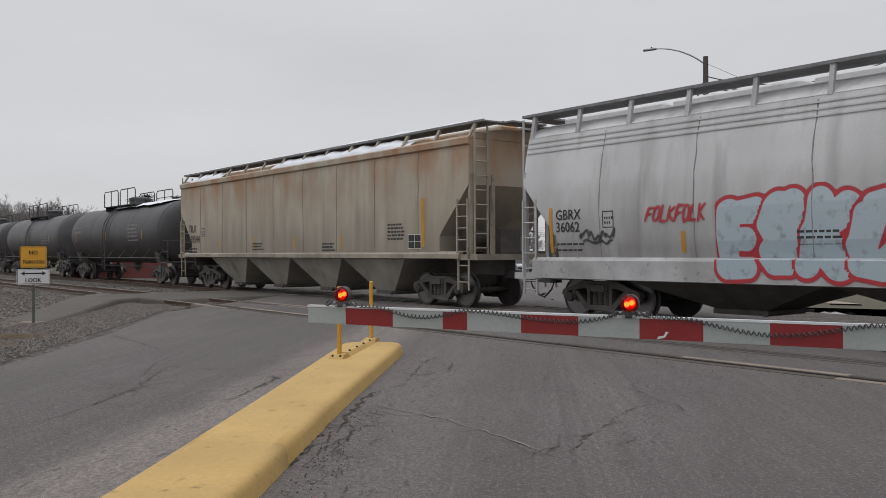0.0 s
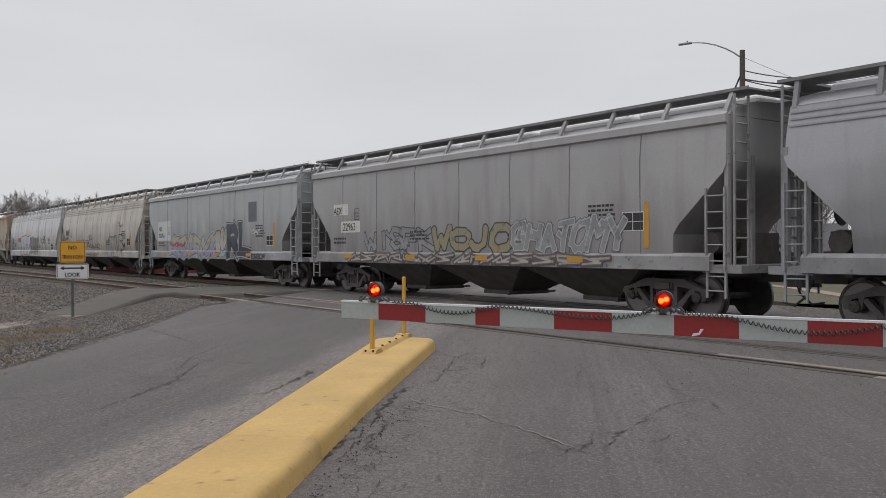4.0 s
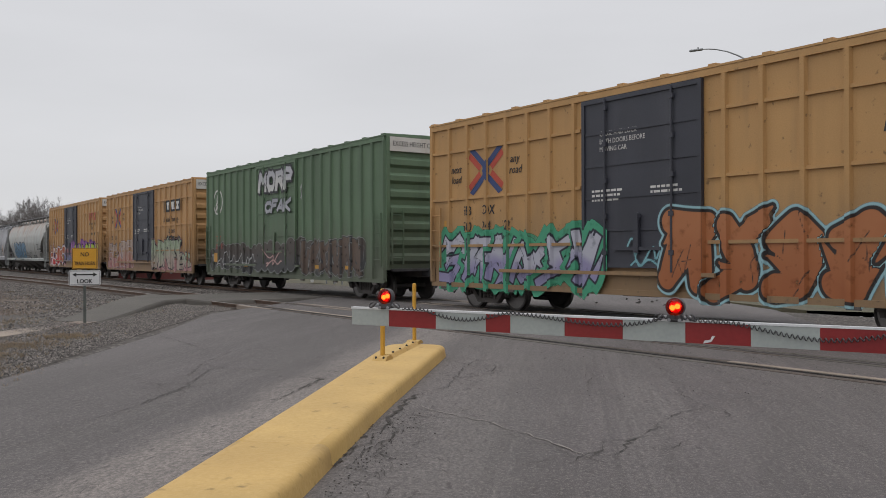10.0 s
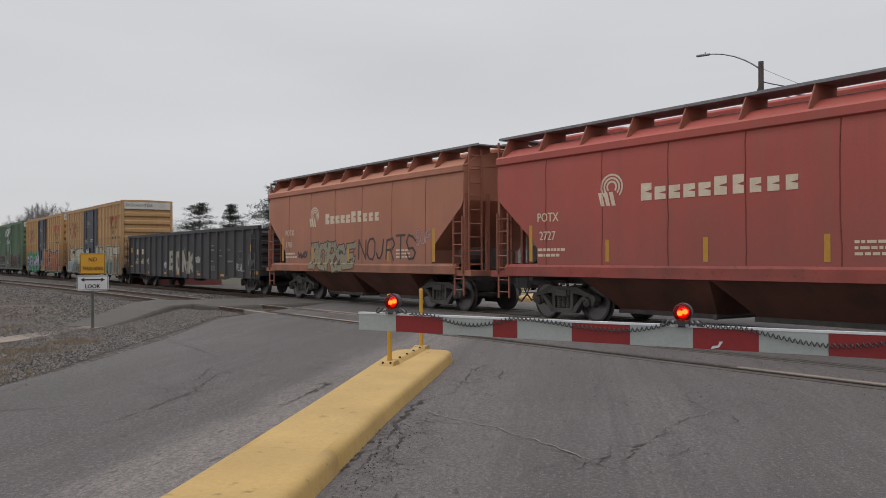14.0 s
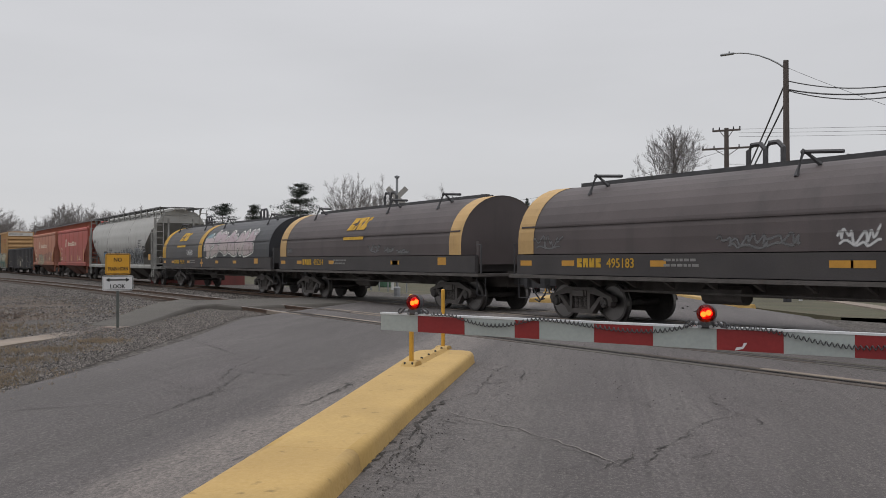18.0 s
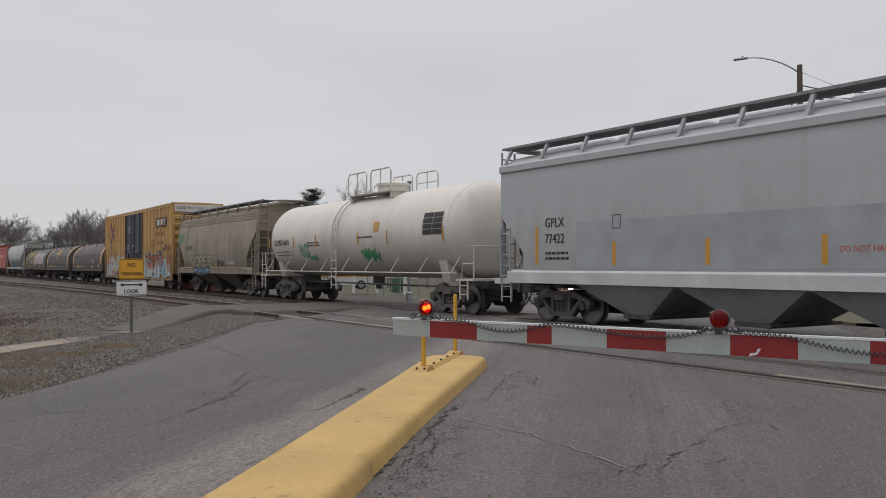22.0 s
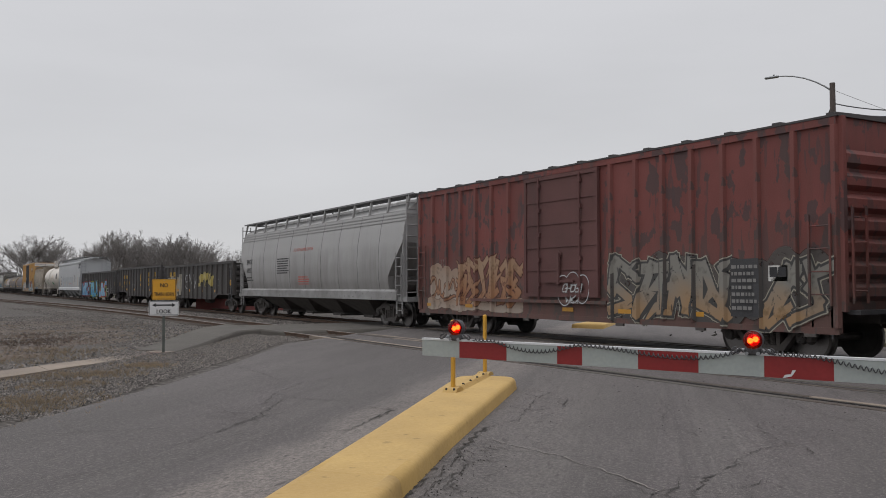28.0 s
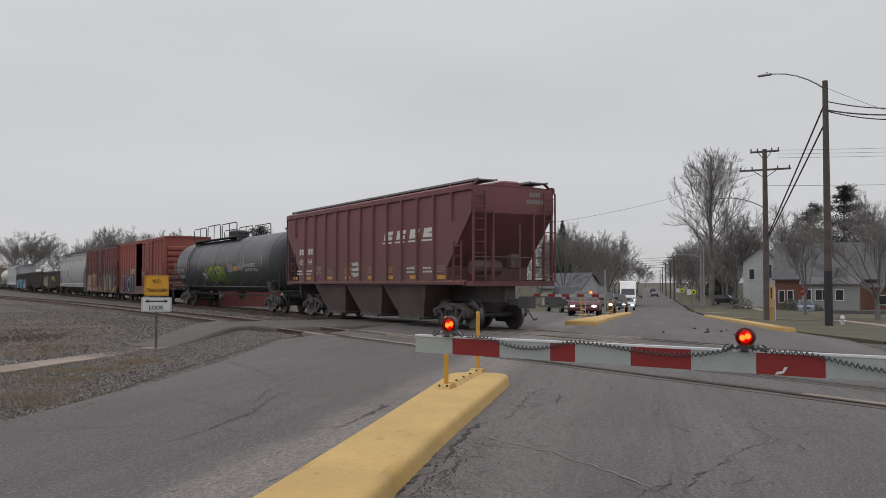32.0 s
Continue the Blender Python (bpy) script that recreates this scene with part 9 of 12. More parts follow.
SP_LILAC = spray("spray_lilac_green", (0.24, 0.22, 0.36), (0.40, 0.40, 0.46), (0.015, 0.015, 0.03), (0.05, 0.28, 0.16), 0.45, 0.1, 0.05, 0.16)
SP_ORANGE = spray("spray_orange_black", (0.30, 0.095, 0.03), (0.36, 0.135, 0.05), (0.015, 0.012, 0.012), (0.25, 0.42, 0.46), 0.5, 0.3, 0.065, 0.05)
SP_SAND = spray("spray_faded_sand", (0.34, 0.315, 0.26), (0.28, 0.26, 0.215), (0.10, 0.09, 0.07), (0.2, 0.2, 0.2), 0.5, 0.5, 0.01)
SP_OCHRE = spray("spray_orange_brown", (0.30, 0.14, 0.065), (0.33, 0.22, 0.14), (0.15, 0.06, 0.035), (0.3, 0.3, 0.3), 0.5, 0.4, 0.03)
SP_AQUA = spray("spray_flat_aqua", (0.30, 0.44, 0.45), (0.33, 0.36, 0.42), (0.3, 0.4, 0.42), (0.3, 0.3, 0.3), 0.4, 0.5, 0.02)
SP_GHOST = spray("spray_worn_yellow", (0.16, 0.135, 0.08), (0.24, 0.18, 0.06), (0.12, 0.11, 0.09), (0.1, 0.1, 0.1), 0.5, 0.6, 0.02)
SP_CHAR = spray("spray_flat_charcoal", (0.062, 0.058, 0.055), (0.075, 0.064, 0.058), (0.07, 0.06, 0.055), (0.1, 0.1, 0.1), 0.5, 0.4, 0.02)
SP_CREAMFLAT = spray("spray_flat_cream", (0.38, 0.33, 0.28), (0.30, 0.20, 0.14), (0.3, 0.22, 0.17), (0.3, 0.3, 0.3), 0.5, 0.5, 0.02)
SP_WHITELINE = spray("spray_white_outline", None, None, (0.44, 0.44, 0.45), (0.3, 0.3, 0.3), width=0.028)
SP_TEAL = spray("spray_deep_blue", (0.06, 0.16, 0.26), (0.10, 0.20, 0.30), (0.015, 0.03, 0.05), (0.02, 0.02, 0.02), 0.5, 0.3, 0.05, 0.05)
SP_BLKW = spray("spray_black_white", (0.02, 0.022, 0.025), (0.04, 0.045, 0.05), (0.42, 0.44, 0.45), (0.02, 0.02, 0.02), 0.5, 0.3, 0.035, 0.03)
SP_SKY = spray("spray_sky_blue", (0.15, 0.32, 0.50), (0.26, 0.43, 0.56), (0.02, 0.02, 0.03), (0.42, 0.06, 0.07), 0.5, 0.25, 0.05, 0.05)
SP_SKYG = spray("spray_blue_green", (0.07, 0.28, 0.46), (0.20, 0.42, 0.56), (0.02, 0.02, 0.03), (0.40, 0.48, 0.06), 0.5, 0.25, 0.04, 0.05)
SP_PASTEL = spray("spray_pastel_mix", (0.46, 0.38, 0.36), (0.36, 0.46, 0.44), (0.30, 0.10, 0.09), (0.56, 0.55, 0.53), 0.5, 0.3, 0.035, 0.06)
SP_CREAMPK = spray("spray_cream_pink", (0.42, 0.36, 0.34), (0.37, 0.29, 0.31), (0.03, 0.028, 0.028), (0.60, 0.60, 0.56), 0.5, 0.3, 0.035, 0.05)
SP_YELLOW = spray("spray_dull_yellow", (0.36, 0.29, 0.08), (0.42, 0.34, 0.10), (0.03, 0.028, 0.02), (0.2, 0.2, 0.1), 0.5, 0.3, 0.05)
SP_GREENTAG = spray("spray_green_tag", (0.04, 0.30, 0.13), (0.05, 0.28, 0.14), (0.04, 0.3, 0.13), (0.1, 0.1, 0.1), width=0.012)
SP_ACID = spray("spray_acid_green", (0.13, 0.205, 0.03), (0.205, 0.28, 0.045), (0.015, 0.02, 0.01), (0.1, 0.1, 0.1), 0.5, 0.2, 0.02)
SP_LINE = spray("spray_black_outline", None, None, (0.03, 0.03, 0.035), (0.3, 0.3, 0.3), width=0.04)
SP_GREYLINE = spray("spray_grey_black_line", (0.27, 0.275, 0.28), (0.22, 0.225, 0.23), (0.06, 0.06, 0.065), (0.3, 0.3, 0.3), width=0.025)
SP_TANLINE = spray("spray_khaki_black_line", (0.281, 0.242, 0.145), (0.255, 0.230, 0.162), (0.04, 0.037, 0.034), (0.3, 0.3, 0.3), width=0.032)
SP_SAGE = spray("spray_sage_cloud", (0.088, 0.152, 0.088), (0.264, 0.288, 0.192), (0.10, 0.18, 0.10), (0.1, 0.2, 0.1), 0.5, 0.2, 0.1)
SP_PINKTAG = spray("spray_faded_pink_tag", (0.42, 0.27, 0.25), (0.36, 0.22, 0.2), (0.4, 0.25, 0.24), (0.2, 0.2, 0.2), width=0.012)
SP_VIOLET = spray("spray_violet_cloud", (0.20, 0.06, 0.26), (0.26, 0.09, 0.30), (0.14, 0.04, 0.2), (0.2, 0.06, 0.25), 0.5, 0.3, 0.12)
SP_PALEBLUE = spray("spray_pale_blue_cloud", (0.210, 0.300, 0.338), (0.270, 0.330, 0.352), (0.30, 0.42, 0.48), (0.3, 0.4, 0.45), 0.5, 0.3, 0.12)
SP_SILVER = spray("spray_silver_rust", (0.42, 0.42, 0.42), (0.33, 0.13, 0.08), (0.03, 0.028, 0.03), (0.3, 0.3, 0.3), 0.62, 0.12, 0.06)
SP_NAVYLINE = spray("spray_blue_red_tag", (0.06, 0.07, 0.22), (0.26, 0.05, 0.05), (0.30, 0.30, 0.33), (0.1, 0.1, 0.1), 0.5, 0.2, 0.03)
SP_DIMGREEN = spray("spray_dim_green_tag", (0.10, 0.19, 0.10), (0.09, 0.17, 0.09), (0.1, 0.2, 0.1), (0.1, 0.1, 0.1), width=0.012)
SP_FADEDTAG = spray("spray_faded_grey_tag", (0.13, 0.13, 0.135), (0.11, 0.11, 0.115), (0.13, 0.13, 0.13), (0.1, 0.1, 0.1), width=0.012)
SP_CREAMG = spray("spray_cream_dark_green", (0.10, 0.17, 0.14), (0.44, 0.43, 0.33), (0.02, 0.022, 0.025), (0.42, 0.45, 0.44), 0.5, 0.12, 0.05, 0.05)
SP_NAVY = spray("spray_navy_white", (0.025, 0.028, 0.045), (0.06, 0.065, 0.09), (0.38, 0.38, 0.38), (0.02, 0.02, 0.02), 0.5, 0.1, 0.04, 0.03)


def black_tanks():
    for i, x in enumerate((-105.9, -88.7, -71.5, -54.3)):
        p = mat("tank_black_paint", (0.042, 0.042, 0.046) if i % 2 else (0.058, 0.058, 0.062), 0.5, 0, 0.2, 1.0, streak=0.3, streak_col=(0.09, 0.09, 0.09), seed=i * 3.0, grime=0.6)
        car, wall = tank_car(x, 16.2, "tank_car", "black tank car with a railed top platform", p, M_BLACK, 1.48, 2.45, seed=i)
        g = Geo()
        bars(g, 1.6, 2.5, 1.4, 0.5, 2, wall, random.Random(i))
        bars(g, 11.0, 2.0, 1.6, 0.9, 5, wall, random.Random(i + 9))
        part("data_stencil", g, M_FAINT, car)
        for a in (2.0, 7.5, 13.0):
            g = Geo()
            plate(g, a, a + 0.1, 2.1, 2.55, wall)
            part("reflective_strip", g, M_REFL, car)
        if i == 3:
            g = Geo()
            n = 30
            pts, fs = [], []
            for k in range(n + 1):
                xx = 6.0 + 9.0 * k / n
                w = 0.45 * min(1, min(k, n - k) / 4) + 0.08 * noise.noise((xx, 4, 2))
                for t in (-1, -0.4, 0.3, 0.8):
                    th = w * t
                    rr = 1.485 + (0.05 if abs(t) < 0.9 else 0.0)
                    pts.append((xx, rr * math.sin(th) - 0.25, 2.45 + rr * math.cos(th)))
                if k:
                    q = 4 * k
                    fs += [(q - 4 + j, q + j, q + j + 1, q - 3 + j) for j in range(3)]
            g.add(pts, fs)
            part("snow", g, M_SNOW, car, "old snow on the tank top", smooth=True)


def front_hoppers():
    R = random.Random(5)
    # tan, rusty, snow on the roof
    p = mat("tan_rusty_paint", (0.42, 0.375, 0.30), 0.7, 0, 0.10, 0.7, 0.05, streak=0.35, streak_col=(0.24, 0.20, 0.15), rust=1.6, rust_col=(0.30, 0.135, 0.05), rust_z=(2.6, 4.3), seed=1, grime=0.6)
    b = mat("tan_grimy_bay", (0.30, 0.28, 0.24), 0.8, 0, 0.25, 1.2, streak=0.5, seed=2)
    car, wall = hopper(-36.1, 19.2, "covered_hopper", "tan hopper car streaked with rust, snow on its roof", p, b, "lined", (1.28, 1.46), 4.28, 4.62, 1.55, (3.15, 1.2), 4, 9, seed=11, snow=True, tuck=0.95, foot=0.45)
    markings(car, wall, 19.2, M_DKTXT, R, "TILX", "638544", 0.9, 2.3, 0.3, strips=[(x, x + 0.1, 1.55, 2.0) for x in (4, 7, 10, 13)] + [(17.2, 17.36, 1.6, 2.9)])
    # pale grey, big outlined letters
    p = mat("pale_grey_paint", (0.57, 0.57, 0.57), 0.65, 0, 0.08, 0.6, 0.04, streak=0.55, streak_col=(0.22, 0.22, 0.22), seed=4, grime=0.6)
    car, wall = hopper(-14.9, 18.9, "covered_hopper", "pale grey hopper car with large pale blue sprayed letters", p, M_STEEL, "curved", (0.86, 1.32), 4.05, 4.5, 1.56, (3.0, 1.1), 3, 8, seed=12, bay_z=0.24)
    markings(car, wall, 18.9, M_DKTXT, R, "GBRX", "36062", 1.1, 2.16, 0.22, 0.27, strips=[(0.88, 0.98, 1.44, 2.43), (4.42, 4.52, 1.44, 1.85), (14.2, 14.32, 1.43, 1.87), (17.2, 17.34, 1.4, 2.4)])
    graffiti(car, skirt(wall, 1.33, 1.616), 5.3, 8.65, 0.95, 2.5, 4, 21, SP_RED, 0.12, plump=0.35, word="ESKC", lean=0.05)
    graffiti(car, skirt(wall, 1.33, 1.616), 8.75, 12.0, 0.98, 2.4, 4, 22, SP_KORE, 0.13, plump=0.4, word="KORE", lean=0.0)
    graffiti(car, skirt(wall, 1.33, 1.616), 11.3, 11.8, 1.0, 1.18, 3, 28, SP_WHITETAG, 0.04, word="52K")
    graffiti(car, wall, 3.6, 5.0, 2.02, 2.38, 8, 23, SP_REDTAG, 0.045, word="FOLKFOLK", lean=0.2)
    graffiti(car, wall, 1.75, 2.85, 1.55, 2.05, 5, 24, SP_BLACKTAG, 0.04)
    graffiti(car, wall, 12.5, 14.7, 1.75, 2.38, 4, 25, SP_BLACKTAG, 0.035, lean=0.4)
    graffiti(car, wall, 13.7, 14.6, 2.1, 2.4, 3, 26, SP_BLACKTAG, 0.04, word="52K")
    # beige-grey
    p = mat("beige_grey_paint", (0.50, 0.475, 0.435), 0.7, 0, 0.10, 0.7, 0.04, streak=0.6, streak_col=(0.24, 0.18, 0.12), rust=0.25, seed=7, grime=0.6)
    car, wall = hopper(5.25, 18.1, "covered_hopper", "beige-grey covered hopper car with faded sprayed scrawls", p, M_STEEL, "curved", (0.95, 1.32), 4.0, 4.45, 1.55, (2.95, 1.15), 3, 9, seed=13)
    markings(car, wall, 18.1, M_DKTXT, R, "GBRX", "36084", 1.05, 2.38, 0.22, 0.33, strips=[(x, x + 0.11, 1.42, 1.88) for x in (3.97, 7.33, 10.4, 13.44)] + [(0.9, 1.02, 1.4, 2.33), (16.1, 16.24, 1.4, 2.4)])
    part("repaint_patch", plate(Geo(), 0.98, 1.92, 2.31, 2.7, wall, 0.004), M_FAINT, car, "grey patch behind the reporting mark")
    graffiti(car, wall, 4.05, 6.3, 1.42, 2.0, 5, 31, SP_GREYLINE, 0.10, plump=0.3, word="ASKOX")
    graffiti(car, wall, 2.2, 3.9, 1.4, 1.75, 7, 30, SP_FADEDTAG, 0.04)
    graffiti(car, wall, 6.5, 10.1, 1.4, 2.0, 6, 32, SP_RUSTTAG, 0.03)
    graffiti(car, skirt(wall, 1.33, 1.616), 6.6, 10.0, 1.0, 1.25, 5, 36, SP_RUSTTAG, 0.03)
    graffiti(car, wall, 7.0, 8.3, 1.9, 2.5, 2, 37, SP_RUSTTAG, 0.03)
    graffiti(car, skirt(wall, 1.33, 1.616), 11.75, 14.7, 1.0, 2.25, 4, 33, SP_LINE, 0.10, plump=0.5, word="SMLE", lean=0.15)
    graffiti(car, wall, 14.65, 15.2, 1.45, 1.88, 4, 34, SP_BLACKTAG, 0.035)
    graffiti(car, wall, 13.9, 15.0, 2.6, 3.1, 1, 39, SP_RUSTTAG, 0.03)
    graffiti(car, skirt(wall, 1.33, 1.616), 1.35, 2.3, 0.98, 1.22, 5, 35, SP_GREENTAG, 0.05)
    # three sisters, mid grey with a heavy eave
    for i, (x, num, L) in enumerate(((24.8, "023756", 17.0), (43.05, "22963", 16.8), (61.05, "23581", 16.9))):
        p = mat("mid_grey_paint", [(0.40, 0.412, 0.42), (0.365, 0.36, 0.36), (0.335, 0.338, 0.352)][i], 0.65, 0, 0.07, 0.5, 0.04, streak=0.3, streak_col=(0.22, 0.21, 0.2), seed=20 + i, grime=0.6)
        st = ("lined", "lined", "curved")[i]
        car, wall = hopper(x, L, "covered_hopper", "mid grey hopper car with " + ("mauve and black graffiti", "olive and grey graffiti letters", "a black sprayed scrawl")[i], p, M_STEEL, st, (1.0, 1.34), 3.92, 4.32, 1.56, (2.95, 1.25), 3, 8 if i == 1 else 6, seed=40 + i, bay_from=3.2, bay_span=3.8)
        st2 = [(x0, x0 + 0.5, 1.14, 1.26) for x0 in ()] + [(L - 2.0, L - 1.86, 1.45, 2.4)]
        for x0 in (2.3, 5.9, 9.2, 12.6):
            g = Geo()
            plate(g, x0, x0 + 0.5, 1.14, 1.27, lambda q, r: 1.635)
            part("reflective_strip", g, M_REFL, car)
        markings(car, wall, L, M_DKTXT, R, "AEX", num if i != 1 else "", (1.56, 1.5, 2.18)[i], (2.31, 2.56, 2.52)[i], 0.22, (0.33, 0.54, 0.46)[i], strips=st2)
        if i == 1:
            part("road_number", lettering(Geo(), num, 2.13, 2.02, 0.25, wall, 0.9, 0, 0.006), M_DKTXT, car, "stencilled road number")
        if i < 2:
            g = Geo()
            plate(g, 1.48, 2.43, 2.53, 2.88, wall, 0.004) if i == 1 else plate(g, 1.4, 3.3, 1.84, 2.78, wall, 0.004)
            if i == 1:
                plate(g, 1.98, 3.2, 1.96, 2.32, wall, 0.004)
            part("repaint_patch", g, M_WHITE if i == 1 else mat("pale_patch_paint", (0.53, 0.545, 0.54), 0.6, 0, 0.05, 1.0), car, "fresh rectangular repaint patch")
        if i == 0:
            graffiti(car, skirt(wall, 1.33, 1.616), 3.3, 10.3, 1.02, 1.75, 8, 29, SP_AQUA, 0.3, cloud=True)
            graffiti(car, skirt(wall, 1.33, 1.616), 3.45, 10.3, 1.02, 2.1, 7, 41, SP_MAUVE, 0.16, wild=3, lean=0.45)
            graffiti(car, wall, 3.2, 5.6, 1.5, 1.85, 9, 40, SP_REDTAG, 0.03)
            graffiti(car, skirt(wall, 1.33, 1.616), 9.2, 10.4, 1.35, 2.3, 2, 38, SP_BROWN, 0.14, plump=0.2, word="SU")
            graffiti(car, skirt(wall, 1.33, 1.616), 10.5, 13.0, 1.02, 2.6, 2, 42, SP_NAVY, 0.16, word="RL", lean=-0.05, cast=(0.07, -0.05))
            graffiti(car, wall, 12.9, 13.9, 1.95, 2.35, 5, 43, SP_WHITETAG, 0.03)
            graffiti(car, skirt(wall, 1.33, 1.616), 12.9, 14.4, 1.05, 1.25, 6, 27, SP_BLACKTAG, 0.06, word="MESSOR")
            g = Geo()
            plate(g, 12.7, 13.5, 2.5, 3.28, wall, 0.005)
            part("repaint_patch", g, mat("dark_grey_patch", (0.14, 0.145, 0.16), 0.7), car, "dark grey repaint patch")
        elif i == 1:
            graffiti(car, wall, 3.5, 7.2, 1.36, 2.05, 5, 44, SP_GREYLINE, 0.12, word="WISPK", lean=-0.1, wild=1)
            graffiti(car, wall, 7.2, 10.6, 1.36, 2.05, 4, 45, SP_TANLINE, 0.12, plump=0.2, word="WOJO")
            graffiti(car, wall, 10.6, 14.3, 1.36, 2.15, 7, 46, SP_GREYW, 0.10, word="GHATOMY", wild=1)
            graffiti(car, lambda x, z: 1.616, 2.6, 13.9, 1.06, 1.3, 14, 48, SP_BROWN, 0.12)
        else:
            for x1, x2, z1, z2 in ((1.9, 3.22, 1.6, 2.87), (5.1, 6.1, 1.6, 2.15), (9.7, 10.9, 1.6, 2.15)):
                part("repaint_patch", plate(Geo(), x1, x2, z1, z2, wall, 0.004), M_ARMW, car, "fresh pale grey repaint patch")
            graffiti(car, wall, 3.38, 7.2, 1.62, 2.1, 4, 47, SP_BLACKTAG, 0.035, 0.03, lean=0.1, word="ONTL")
            graffiti(car, wall, 7.3, 8.5, 1.62, 2.2, 2, 50, SP_BLACKTAG, 0.035, 0.03, lean=0.1, word="IE")
            graffiti(car, wall, 9.15, 11.9, 1.72, 2.2, 3, 49, SP_BLACKTAG, 0.035, 0.03, lean=0.1, word="H2O")
    # rounded barrel body, rust above
    p = mat("greenish_grey_rusty_paint", (0.37, 0.385, 0.37), 0.6, 0, 0.07, 0.6, 0.04, streak=0.4, streak_col=(0.30, 0.25, 0.2), rust=1.3, rust_col=(0.30, 0.14, 0.07), rust_z=(2.6, 4.2), seed=31, grime=0.6)
    car, wall = hopper(79.15, 18.4, "covered_hopper", "rounded greenish-grey hopper car with rust patches and blue scrawled letters", p, M_STEEL, "barrel", (0.98, 1.2), 4.1, 4.45, 1.62, (3.6, 2.9), 4, 4, seed=51)
    markings(car, wall, 18.4, M_DKTXT, R, "", "10503", 1.6, 2.4, 0.2)
    graffiti(car, skirt(wall, 1.2, 1.675), 4.1, 9.6, 1.12, 2.6, 5, 52, SP_TEAL, 0.10, plump=0.2, wild=1)
    graffiti(car, skirt(wall, 1.2, 1.675), 9.5, 12.2, 1.15, 2.05, 4, 53, SP_BLACKTAG, 0.03)
    graffiti(car, skirt(wall, 1.2, 1.675), 12.7, 14.2, 1.2, 1.46, 6, 54, SP_BLACKTAG, 0.05, word="GOPHER")


def chevron_emblem(car, sheet, x, z, w, h):
    """Four double bands, red inside blue, that cross in the middle."""
    g = Geo()
    t = w * 0.115
    ln = math.hypot(w / 2, h / 2)
    for s in (-1, 1):
        for u in (-1, 1):
            dx, dz = s * w / 2 / ln, u * h / 2 / ln
            nx, nz = -dz, dx
            if nz * u < 0:
                nx, nz = -nx, -nz
            for o0, o1, m, a, b in ((0.0, t, 0, t * 0.3, ln), (-t * 1.1, -t * 0.1, 1, t * 1.4, ln * 0.93)):
                pts = [(x + dx * q + nx * o, z + dz * q + nz * o) for q, o in ((a, o0), (b, o0), (b - (t * 0.5 if o1 > 0 else 0), o1), (a, o1))]
                draped(g, pts, sheet, 0.0085 + 0.0005 * m, m)
    draped(g, [(x - t, z), (x, z - t * 1.7), (x + t, z), (x, z + t * 1.7)], sheet, 0.0095, 0)
    part("emblem", g, [M_BLUE, M_RED], car, "red and blue crossed-arrow emblem")


